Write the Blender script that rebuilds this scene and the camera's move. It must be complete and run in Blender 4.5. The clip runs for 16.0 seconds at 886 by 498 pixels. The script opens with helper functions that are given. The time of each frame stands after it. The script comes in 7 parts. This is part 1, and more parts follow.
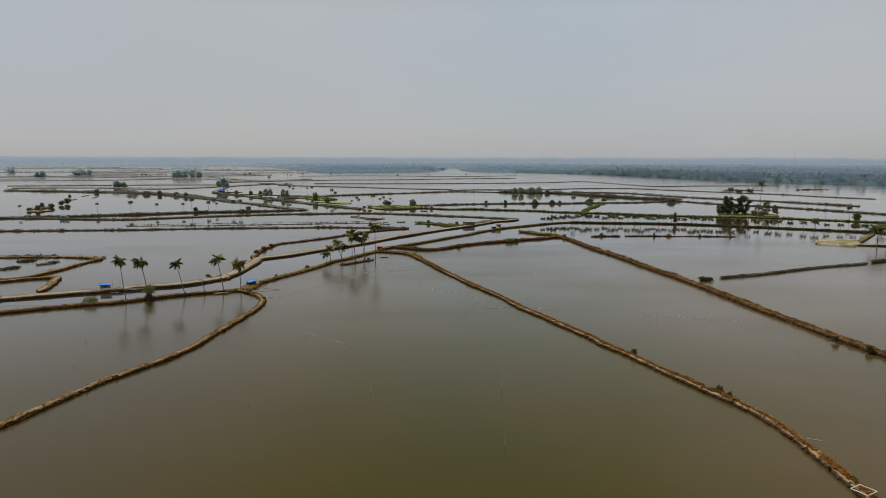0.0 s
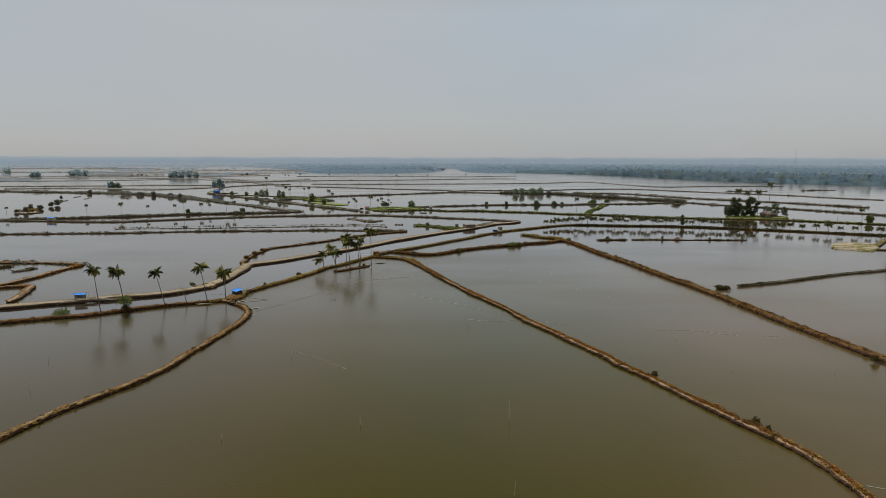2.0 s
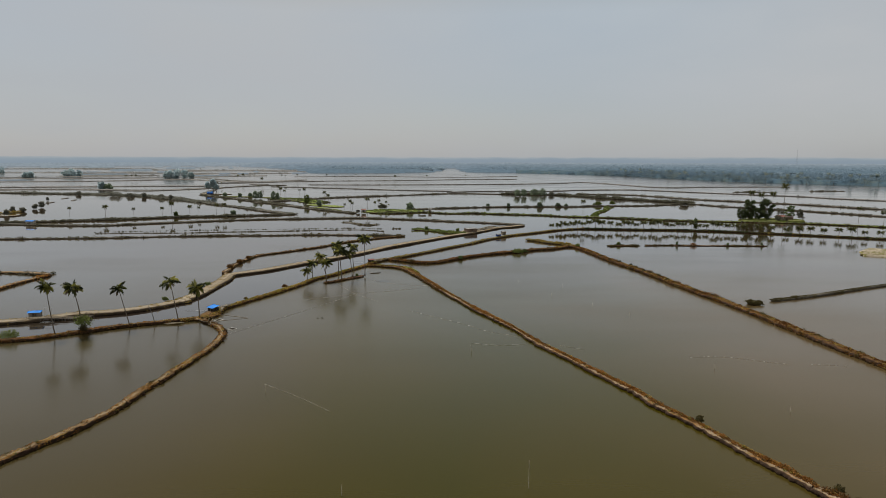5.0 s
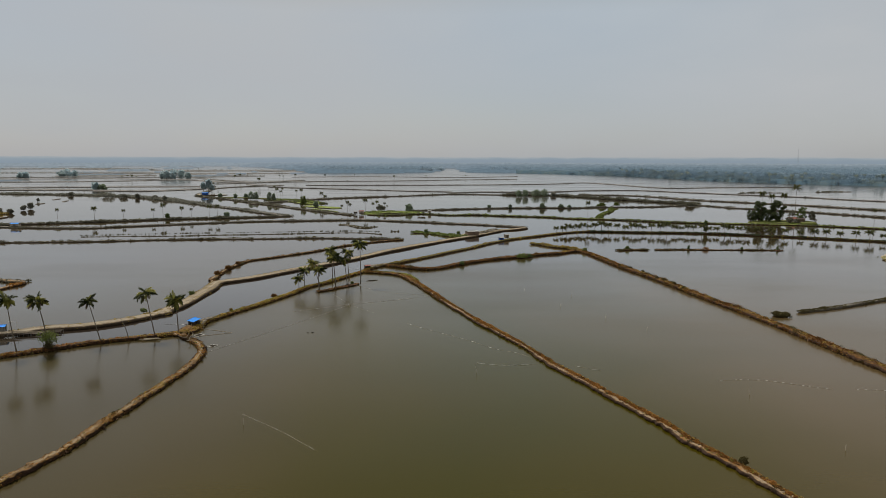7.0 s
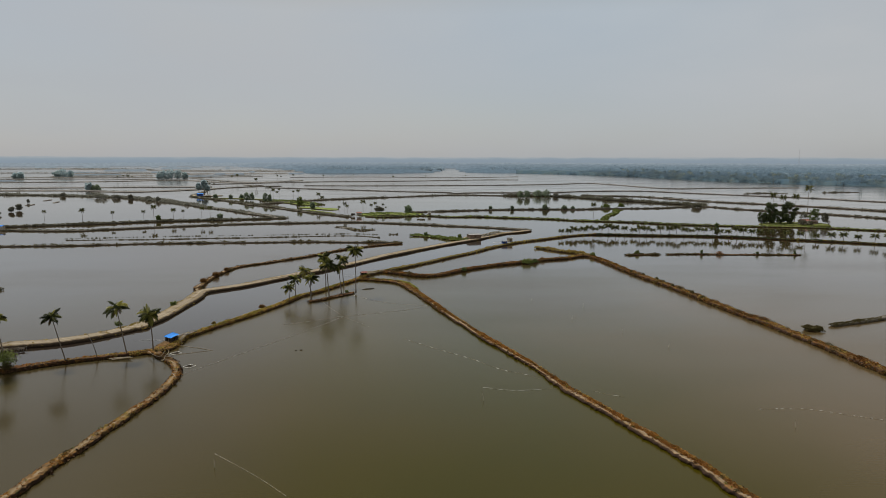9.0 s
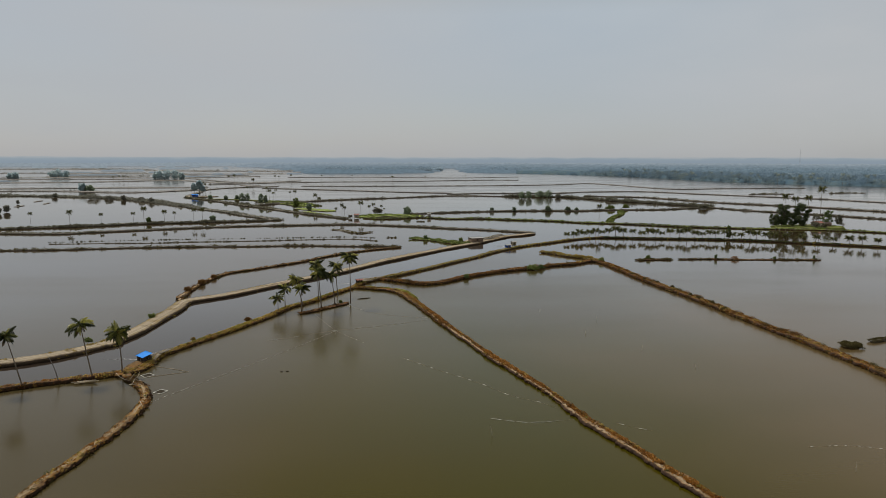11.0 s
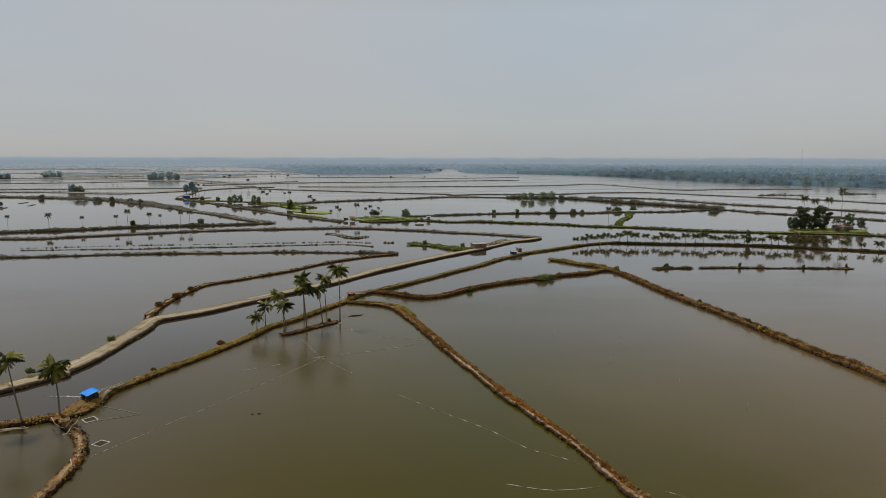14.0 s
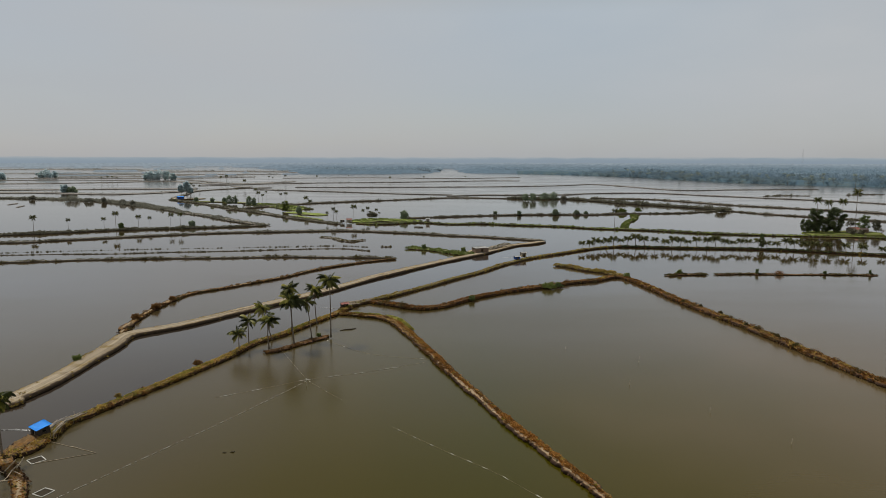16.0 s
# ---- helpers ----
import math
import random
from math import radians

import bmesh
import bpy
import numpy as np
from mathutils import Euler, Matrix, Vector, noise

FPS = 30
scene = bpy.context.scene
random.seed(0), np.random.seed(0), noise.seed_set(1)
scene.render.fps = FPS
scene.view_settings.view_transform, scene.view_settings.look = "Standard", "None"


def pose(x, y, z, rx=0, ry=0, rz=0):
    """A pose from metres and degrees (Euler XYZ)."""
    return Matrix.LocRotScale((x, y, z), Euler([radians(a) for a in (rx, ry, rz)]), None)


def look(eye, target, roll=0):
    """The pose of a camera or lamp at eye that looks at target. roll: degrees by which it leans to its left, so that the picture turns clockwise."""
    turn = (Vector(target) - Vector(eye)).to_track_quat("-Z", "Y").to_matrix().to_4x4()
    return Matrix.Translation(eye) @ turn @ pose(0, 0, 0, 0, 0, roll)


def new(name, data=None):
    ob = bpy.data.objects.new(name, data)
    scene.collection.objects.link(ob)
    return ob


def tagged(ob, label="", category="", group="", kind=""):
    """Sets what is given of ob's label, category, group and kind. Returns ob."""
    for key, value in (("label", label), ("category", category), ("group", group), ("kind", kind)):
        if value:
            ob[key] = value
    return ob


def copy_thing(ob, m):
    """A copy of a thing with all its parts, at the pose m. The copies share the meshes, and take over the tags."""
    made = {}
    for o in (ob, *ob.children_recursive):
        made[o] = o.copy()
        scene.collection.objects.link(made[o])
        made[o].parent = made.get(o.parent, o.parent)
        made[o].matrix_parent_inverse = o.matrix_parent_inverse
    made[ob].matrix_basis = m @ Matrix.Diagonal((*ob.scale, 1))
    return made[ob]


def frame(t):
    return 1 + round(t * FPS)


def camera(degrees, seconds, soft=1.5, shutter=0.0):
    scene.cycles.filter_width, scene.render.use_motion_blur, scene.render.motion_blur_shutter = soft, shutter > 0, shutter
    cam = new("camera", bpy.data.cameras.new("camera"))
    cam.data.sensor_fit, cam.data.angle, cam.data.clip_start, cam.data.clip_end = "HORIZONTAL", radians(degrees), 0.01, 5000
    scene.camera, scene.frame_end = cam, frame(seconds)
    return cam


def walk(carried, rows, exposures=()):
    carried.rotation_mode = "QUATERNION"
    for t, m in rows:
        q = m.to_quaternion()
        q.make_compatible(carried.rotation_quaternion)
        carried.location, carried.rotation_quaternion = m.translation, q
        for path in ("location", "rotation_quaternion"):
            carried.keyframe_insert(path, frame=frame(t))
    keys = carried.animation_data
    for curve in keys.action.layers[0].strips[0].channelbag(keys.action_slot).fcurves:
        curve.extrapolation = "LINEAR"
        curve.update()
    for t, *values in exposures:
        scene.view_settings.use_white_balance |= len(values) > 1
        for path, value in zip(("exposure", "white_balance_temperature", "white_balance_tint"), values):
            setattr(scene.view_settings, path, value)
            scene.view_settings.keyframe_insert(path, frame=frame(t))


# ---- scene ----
cam = camera(67.1, 16.0, soft=0.85)
PATH = [
    (0, pose(0.77, 0.26, 44.71, 82.189, -0.09, -0.459)),
    (2, pose(0.88, 15.56, 44.90, 82.192, -0.09, -0.505)),
    (4, pose(0.76, 31.16, 45.00, 82.195, -0.08, -0.551)),
    (6, pose(0.49, 46.97, 45.02, 82.198, -0.08, -0.597)),
    (8, pose(0.12, 62.90, 45.00, 82.201, -0.08, -0.642)),
    (10, pose(-0.25, 78.86, 44.95, 82.204, -0.07, -0.688)),
    (12, pose(-0.57, 94.75, 44.90, 82.207, -0.07, -0.734)),
    (14, pose(-0.75, 110.49, 44.86, 82.209, -0.07, -0.780)),
    (16, pose(-0.74, 125.97, 44.87, 82.212, -0.06, -0.826)),
]
walk(cam, PATH)

# ---- light: hazy daylight, a high veiled sun beyond the ponds ----
SUN_EL, SUN_AZ = 52.0, -42.0
world = bpy.data.worlds.new("world")
scene.world = world
world.use_nodes = True
wt = world.node_tree
for n in list(wt.nodes):
    wt.nodes.remove(n)
w_out = wt.nodes.new("ShaderNodeOutputWorld")
w_sky = wt.nodes.new("ShaderNodeTexSky")
w_sky.sky_type = "NISHITA"
w_sky.sun_disc = False
w_sky.sun_elevation = radians(SUN_EL)
w_sky.sun_rotation = radians(SUN_AZ)
w_sky.dust_density = 1.0
w_bg = wt.nodes.new("ShaderNodeBackground")
w_bg.inputs["Strength"].default_value = 0.07
w_veil = wt.nodes.new("ShaderNodeBackground")
w_veil.inputs["Strength"].default_value = 0.5
w_mix = wt.nodes.new("ShaderNodeMixShader")
w_tc = wt.nodes.new("ShaderNodeTexCoord")
w_sep = wt.nodes.new("ShaderNodeSeparateXYZ")
w_ramp = wt.nodes.new("ShaderNodeValToRGB")
w_map = wt.nodes.new("ShaderNodeMapping")
w_map.inputs["Scale"].default_value = (1.6, 1.6, 4.5)
w_noise = wt.nodes.new("ShaderNodeTexNoise")
w_noise.inputs["Scale"].default_value = 1.3
w_noise.inputs["Detail"].default_value = 5.0
w_thin = wt.nodes.new("ShaderNodeMapRange")
for k, v in (("From Min", 0.35), ("From Max", 0.7), ("To Min", 0.72), ("To Max", 0.97)):
    w_thin.inputs[k].default_value = v
cr = w_ramp.color_ramp
for k, (p, c) in enumerate(((0.0, (0.855, 0.885, 0.925)), (0.06, (0.905, 0.925, 0.955)), (0.2, (0.965, 1.0, 1.025)), (0.29, (0.85, 0.815, 0.71)), (0.5, (0.76, 0.70, 0.50)), (1.0, (0.70, 0.72, 0.74)))):
    e = cr.elements[k] if k < 2 else cr.elements.new(p)
    e.position, e.color = p, (*c, 1)
wt.links.new(w_tc.outputs["Generated"], w_sep.inputs[0])
wt.links.new(w_sep.outputs["Z"], w_ramp.inputs["Fac"])
w_cool = wt.nodes.new("ShaderNodeMapRange")
for k, v in (("From Min", -0.6), ("From Max", 0.3), ("To Min", 1.0), ("To Max", 0.0)):
    w_cool.inputs[k].default_value = v
w_tone = wt.nodes.new("ShaderNodeMixRGB")
w_tone.blend_type = "MULTIPLY"
w_tone.inputs[2].default_value = (0.975, 0.995, 1.035, 1)
wt.links.new(w_sep.outputs["X"], w_cool.inputs["Value"])
w_low = wt.nodes.new("ShaderNodeMapRange")
for k, v in (("From Min", 0.04), ("From Max", 0.2), ("To Min", 1.0), ("To Max", 0.25)):
    w_low.inputs[k].default_value = v
wt.links.new(w_sep.outputs["Z"], w_low.inputs["Value"])
w_both = wt.nodes.new("ShaderNodeMath")
w_both.operation = "MULTIPLY"
wt.links.new(w_cool.outputs[0], w_both.inputs[0])
wt.links.new(w_low.outputs[0], w_both.inputs[1])
wt.links.new(w_both.outputs[0], w_tone.inputs[0])
# a thinner stretch of cloud where the blue shows through
w_far = wt.nodes.new("ShaderNodeVectorMath")
w_far.operation = "DISTANCE"
w_far.inputs[1].default_value = (0.2, 0.93, 0.26)
w_wisp = wt.nodes.new("ShaderNodeMapRange")
for k, v in (("From Min", 0.06), ("From Max", 0.34), ("To Min", 1.0), ("To Max", 0.0)):
    w_wisp.inputs[k].default_value = v
w_blue = wt.nodes.new("ShaderNodeMixRGB")
w_blue.blend_type = "MULTIPLY"
w_blue.inputs[2].default_value = (0.93, 0.995, 1.05, 1)
wt.links.new(w_tc.outputs["Generated"], w_far.inputs[0])
wt.links.new(w_far.outputs["Value"], w_wisp.inputs["Value"])
wt.links.new(w_wisp.outputs[0], w_blue.inputs[0])
wt.links.new(w_ramp.outputs["Color"], w_tone.inputs[1])
wt.links.new(w_tone.outputs[0], w_blue.inputs[1])
wt.links.new(w_blue.outputs[0], w_veil.inputs["Color"])
w_side = wt.nodes.new("ShaderNodeMapRange")
for k, v in (("From Min", -0.6), ("From Max", 0.6), ("To Min", 0.465), ("To Max", 0.53)):
    w_side.inputs[k].default_value = v
wt.links.new(w_sep.outputs["X"], w_side.inputs["Value"])
wt.links.new(w_side.outputs[0], w_veil.inputs["Strength"])
wt.links.new(w_tc.outputs["Generated"], w_map.inputs["Vector"])
wt.links.new(w_map.outputs[0], w_noise.inputs["Vector"])
wt.links.new(w_noise.outputs["Fac"], w_thin.inputs["Value"])
wt.links.new(w_sky.outputs[0], w_bg.inputs["Color"])
wt.links.new(w_thin.outputs[0], w_mix.inputs[0])
wt.links.new(w_bg.outputs[0], w_mix.inputs[1])
wt.links.new(w_veil.outputs[0], w_mix.inputs[2])
wt.links.new(w_mix.outputs[0], w_out.inputs[0])

sun = new("sun", bpy.data.lights.new("sun", "SUN"))
sun.data.energy = 3.2
sun.data.angle = radians(6)
sun.data.color = (1.0, 0.95, 0.87)
sx = math.sin(radians(SUN_AZ)) * math.cos(radians(SUN_EL))
sy = math.cos(radians(SUN_AZ)) * math.cos(radians(SUN_EL))
sun.matrix_world = look((sx * 500, sy * 500, math.sin(radians(SUN_EL)) * 500), (0, 0, 0))


# ---- materials ----
class Mat:
    """A small builder for node materials."""

    def __init__(self, name, rough=0.9, metal=0.0, spec=0.3):
        self.mat = bpy.data.materials.new(name)
        self.mat.use_nodes = True
        self.t = self.mat.node_tree
        self.bsdf = self.t.nodes["Principled BSDF"]
        self.bsdf.inputs["Roughness"].default_value = rough
        self.bsdf.inputs["Metallic"].default_value = metal
        self.bsdf.inputs["Specular IOR Level"].default_value = spec
        self.geo = self.t.nodes.new("ShaderNodeNewGeometry")

    def link(self, a, b):
        self.t.links.new(a, b)

    def noise(self, scale, detail=4.0, vector=None, stretch=None):
        n = self.t.nodes.new("ShaderNodeTexNoise")
        n.inputs["Scale"].default_value = scale
        n.inputs["Detail"].default_value = detail
        vec = vector or self.geo.outputs["Position"]
        if stretch:
            m = self.t.nodes.new("ShaderNodeMapping")
            m.inputs["Scale"].default_value = stretch
            self.link(vec, m.inputs["Vector"])
            vec = m.outputs[0]
        self.link(vec, n.inputs["Vector"])
        return n.outputs["Fac"]

    def span(self, fac, a, b, lo=0.0, hi=1.0):
        n = self.t.nodes.new("ShaderNodeMapRange")
        for k, v in (("From Min", a), ("From Max", b), ("To Min", lo), ("To Max", hi)):
            n.inputs[k].default_value = v
        self.link(fac, n.inputs["Value"])
        return n.outputs[0]

    def math(self, op, a, b):
        n = self.t.nodes.new("ShaderNodeMath")
        n.operation = op
        for i, v in enumerate((a, b)):
            if isinstance(v, (int, float)):
                n.inputs[i].default_value = v
            else:
                self.link(v, n.inputs[i])
        return n.outputs[0]

    def ramp(self, fac, stops):
        n = self.t.nodes.new("ShaderNodeValToRGB")
        el = n.color_ramp.elements
        for i, (p, c) in enumerate(stops):
            e = el[i] if i < 2 else el.new(p)
            e.position, e.color = p, (*c, 1)
        self.link(fac, n.inputs["Fac"])
        return n.outputs["Color"]

    def mix(self, fac, a, b, mode="MIX"):
        n = self.t.nodes.new("ShaderNodeMixRGB")
        n.blend_type = mode
        for i, v in enumerate((fac, a, b)):
            if isinstance(v, (int, float)):
                n.inputs[i].default_value = v
            elif isinstance(v, tuple):
                n.inputs[i].default_value = (*v, 1)
            else:
                self.link(v, n.inputs[i])
        return n.outputs[0]

    def colour(self, c):
        if isinstance(c, tuple):
            self.bsdf.inputs["Base Color"].default_value = (*c, 1)
        else:
            self.link(c, self.bsdf.inputs["Base Color"])
        return self

    def bump(self, fac, strength=0.4, dist=0.1):
        n = self.t.nodes.new("ShaderNodeBump")
        n.inputs["Strength"].default_value = strength
        n.inputs["Distance"].default_value = dist
        self.link(fac, n.inputs["Height"])
        self.link(n.outputs[0], self.bsdf.inputs["Normal"])
        return self


def soil(name, pale, brown, grass, track, grassy=0.5, worn=0.5, mud=(0.06, 0.043, 0.028), rust=None, path=0.5, breadth=1.0, foot=0.0, streak=(14.0, 0.25, 0.62)):
    """Earth of a dike: clods, patches of dry grass, a worn footpath along the crest."""
    m = Mat(name, 0.95, spec=0.15)
    uvn = m.t.nodes.new("ShaderNodeUVMap")
    sep = m.t.nodes.new("ShaderNodeSeparateXYZ")
    m.link(uvn.outputs[0], sep.inputs[0])
    clod = m.noise(1.4, 6)
    fine = m.noise(5.5, 4)
    patch = m.noise(0.16, 3)
    c = m.ramp(clod, [(0.3, brown), (0.68, pale)])
    g = m.span(m.math("ADD", m.math("MULTIPLY", patch, 0.6), m.math("MULTIPLY", m.noise(0.9, 4), 0.4)), 0.62 - 0.22 * grassy, 0.72 - 0.22 * grassy)
    c = m.mix(g, c, grass)
    if rust:
        c = m.mix(m.span(m.math("ADD", m.math("MULTIPLY", m.noise(0.35, 3), 0.6), m.math("MULTIPLY", m.noise(2.2, 4), 0.4)), 0.5, 0.57), c, rust)
        c = m.mix(m.span(m.noise(1.1, 5), 0.6, 0.66), c, (0.075, 0.042, 0.024))
    off = m.math("ABSOLUTE", m.math("SUBTRACT", m.math("ADD", sep.outputs["X"], m.span(m.noise(0.3, 2), 0.3, 0.7, -0.07, 0.07)), path), 0.0)
    tr = m.math("MULTIPLY", m.span(off, 0.08 * breadth, 0.2 * breadth, 1.0, 0.0), m.span(m.noise(0.22, 3), 0.62 - 0.4 * worn, 0.74 - 0.4 * worn))
    c = m.mix(tr, c, track)
    c = m.mix(m.span(fine, 0.35, 0.7, 0.0, 0.6), c, m.mix(1.0, c, (0.5, 0.45, 0.4), "MULTIPLY"))
    rut = m.noise(1.0, 4, uvn.outputs[0], (streak[0], streak[1], 1.0))
    c = m.mix(m.span(rut, 0.38, 0.62, 0.0, 0.75), c, m.mix(1.0, c, (streak[2], streak[2] * 0.94, streak[2] * 0.86), "MULTIPLY"))
    edge = m.math("ADD", m.math("ABSOLUTE", m.math("SUBTRACT", sep.outputs["X"], 0.5), 0.0), m.span(m.noise(0.8, 4), 0.3, 0.7, -0.05, 0.05))
    # darkens one flank only: mud colour with that flank's shade painted in
    if foot:
        bare = m.math("ADD", sep.outputs["X"], m.span(m.noise(0.7, 4), 0.3, 0.7, -0.06, 0.06))
        c = m.mix(m.span(bare, foot, foot + 0.05, 1.0, 0.0), c, m.mix(m.span(fine, 0.4, 0.65), mud, m.mix(1.0, mud, (2.0, 1.8, 1.7), "MULTIPLY")))
    c = m.mix(m.span(edge, 0.42 if rust else 0.43, 0.455 if rust else 0.47), c, m.mix(m.span(fine, 0.4, 0.65), mud, m.mix(1.0, mud, (2.2, 2.0, 1.9), "MULTIPLY")))
    m.colour(c)
    m.bump(m.math("ADD", clod, m.math("MULTIPLY", fine, 0.4)), 0.7, 0.35)
    return m.mat


def leafy(name, stops, rough=0.7, patch=0.03, single=0.5, thinness=0.35, whole=0.0):
    """Foliage and scrub; each leaf or tuft has its own tone."""
    m = Mat(name, rough, spec=0.2)
    t = m.math("ADD", m.math("MULTIPLY", m.geo.outputs["Random Per Island"], single), m.math("MULTIPLY", m.noise(patch, 4), 1.0 - single))
    if whole:
        info = m.t.nodes.new("ShaderNodeObjectInfo")
        t = m.math("ADD", m.math("MULTIPLY", info.outputs["Random"], whole), m.math("MULTIPLY", t, 1.0 - whole))
    c = m.ramp(t, stops)
    m.colour(c)
    thin = m.t.nodes.new("ShaderNodeBsdfTranslucent")
    both = m.t.nodes.new("ShaderNodeMixShader")
    both.inputs[0].default_value = thinness
    m.link(c, thin.inputs["Color"])
    m.link(m.bsdf.outputs[0], both.inputs[1])
    m.link(thin.outputs[0], both.inputs[2])
    m.link(both.outputs[0], m.t.nodes["Material Output"].inputs["Surface"])
    return m.mat


def plain(name, a, b, rough=0.8, scale=3.0, metal=0.0, stretch=None):
    m = Mat(name, rough, metal)
    n = m.noise(scale, 5, stretch=stretch)
    m.colour(m.ramp(n, [(0.3, a), (0.7, b)]))
    m.bump(n, 0.3, 0.03)
    return m.mat


SOIL = soil("brown_soil", (0.36, 0.24, 0.125), (0.13, 0.072, 0.033), (0.26, 0.17, 0.05), (0.45, 0.355, 0.24), 0.5, 0.6, (0.034, 0.022, 0.015), (0.34, 0.175, 0.055), 0.43, 1.6, 0.12)
RUSTSOIL = soil("rusty_bank_soil", (0.27, 0.195, 0.115), (0.09, 0.058, 0.034), (0.21, 0.15, 0.06), (0.44, 0.35, 0.24), 0.5, 0.6, (0.04, 0.026, 0.018), (0.28, 0.14, 0.045))
CLAY = soil("pale_clay", (0.38, 0.315, 0.225), (0.2, 0.155, 0.1), (0.31, 0.225, 0.08), (0.45, 0.385, 0.29), 0.6, 0.72, (0.05, 0.038, 0.027), breadth=2.2, foot=0.07, streak=(9.0, 0.12, 0.42))
STRAW = soil("straw_grown_soil", (0.29, 0.195, 0.095), (0.11, 0.062, 0.029), (0.27, 0.185, 0.05), (0.36, 0.27, 0.165), 0.6, 0.3, (0.034, 0.021, 0.014), (0.30, 0.155, 0.046))
PATHSTRAW = soil("trodden_straw_soil", (0.28, 0.18, 0.085), (0.105, 0.058, 0.028), (0.27, 0.185, 0.05), (0.40, 0.315, 0.205), 0.5, 0.6, (0.036, 0.022, 0.015), (0.31, 0.165, 0.05), 0.47, 1.3)
CRUMBLED = soil("dark_crumbled_earth", (0.19, 0.115, 0.058), (0.06, 0.035, 0.02), (0.20, 0.135, 0.042), (0.27, 0.19, 0.11), 0.35, 0.3, (0.03, 0.019, 0.013), (0.19, 0.088, 0.034))
OLIVE = soil("overgrown_soil", (0.24, 0.17, 0.08), (0.10, 0.07, 0.035), (0.15, 0.135, 0.04), (0.34, 0.27, 0.17), 0.9, 0.3)
# dark earth made paler and greyer: distance haze put into its colour
DARK = soil("haze_paled_dark_soil", (0.28, 0.262, 0.232), (0.155, 0.145, 0.13), (0.205, 0.198, 0.155), (0.335, 0.312, 0.274), 0.6, 0.35, (0.108, 0.098, 0.087))
GRASS = soil("green_grass", (0.2, 0.22, 0.06), (0.11, 0.12, 0.042), (0.19, 0.25, 0.055), (0.33, 0.3, 0.18), 0.7, 0.3)
LUSH = soil("lush_grassy_soil", (0.22, 0.2, 0.05), (0.12, 0.11, 0.035), (0.29, 0.29, 0.055), (0.3, 0.26, 0.1), 0.8, 0.2)
MEADOW = soil("bright_meadow", (0.27, 0.34, 0.085), (0.16, 0.2, 0.06), (0.29, 0.38, 0.09), (0.34, 0.34, 0.17), 0.8, 0.2, (0.10, 0.095, 0.06))
OVERGROWN = soil("bushy_brown_soil", (0.19, 0.11, 0.05), (0.065, 0.036, 0.019), (0.18, 0.105, 0.034), (0.21, 0.155, 0.09), 0.8, 0.1, (0.04, 0.025, 0.017), (0.2, 0.10, 0.034))
SANDY = soil("sandy_grown_soil", (0.26, 0.21, 0.12), (0.13, 0.11, 0.05), (0.15, 0.17, 0.045), (0.55, 0.48, 0.38), 0.5, 0.95, breadth=1.7)
sandpad = Mat("bare_sand_and_grass", 0.95, spec=0.15)
sand = sandpad.ramp(sandpad.noise(1.2, 5), [(0.3, (0.29, 0.24, 0.175)), (0.7, (0.46, 0.40, 0.315))])
turf = sandpad.ramp(sandpad.noise(0.9, 5), [(0.3, (0.12, 0.115, 0.04)), (0.7, (0.23, 0.205, 0.075))])
sandpad.colour(sandpad.mix(sandpad.span(sandpad.math("ADD", sandpad.math("MULTIPLY", sandpad.noise(0.13, 3), 0.65), sandpad.math("MULTIPLY", sandpad.noise(0.8, 4), 0.35)), 0.46, 0.54), sand, turf))
sandpad.bump(sandpad.noise(2.5, 4), 0.5, 0.2)
SANDPAD = sandpad.mat
# soil beyond about 700 m, with aerial haze painted into the base colour
FARSOIL = soil("haze_greyed_far_soil", (0.36, 0.345, 0.33), (0.25, 0.245, 0.24), (0.27, 0.27, 0.245), (0.42, 0.4, 0.37), 0.5, 0.3, (0.17, 0.168, 0.165))

SCRUB = leafy("dry_scrub", [(0.2, (0.11, 0.045, 0.014)), (0.42, (0.29, 0.13, 0.03)), (0.66, (0.47, 0.23, 0.052)), (0.88, (0.27, 0.175, 0.042))], patch=0.5, single=0.3)
RUSTSCRUB = leafy("rusty_brown_scrub", [(0.2, (0.055, 0.026, 0.012)), (0.42, (0.15, 0.066, 0.021)), (0.62, (0.28, 0.13, 0.033)), (0.85, (0.31, 0.21, 0.05))], patch=0.4, single=0.35)
BROWNSCRUB = leafy("brown_scrub", [(0.2, (0.07, 0.035, 0.014)), (0.5, (0.175, 0.088, 0.027)), (0.8, (0.31, 0.17, 0.046))], patch=0.5, single=0.4)
CLOD = leafy("dark_earth_clods", [(0.2, (0.035, 0.02, 0.013)), (0.5, (0.085, 0.047, 0.026)), (0.8, (0.17, 0.10, 0.052))], 0.95, 0.5, 0.5, 0.0)
PALECLOD = leafy("dry_earth_clods", [(0.2, (0.12, 0.07, 0.032)), (0.5, (0.23, 0.145, 0.062)), (0.8, (0.35, 0.25, 0.13))], 0.95, 0.5, 0.5, 0.0)
LIME = leafy("lush_yellow_green_grass", [(0.2, (0.13, 0.14, 0.03)), (0.5, (0.27, 0.27, 0.05)), (0.8, (0.40, 0.37, 0.085))], patch=0.5, single=0.4)
GOLD = leafy("golden_dry_grass", [(0.2, (0.28, 0.18, 0.05)), (0.45, (0.48, 0.34, 0.09)), (0.65, (0.60, 0.46, 0.14)), (0.88, (0.42, 0.40, 0.085))], patch=0.35, single=0.35, thinness=0.5)
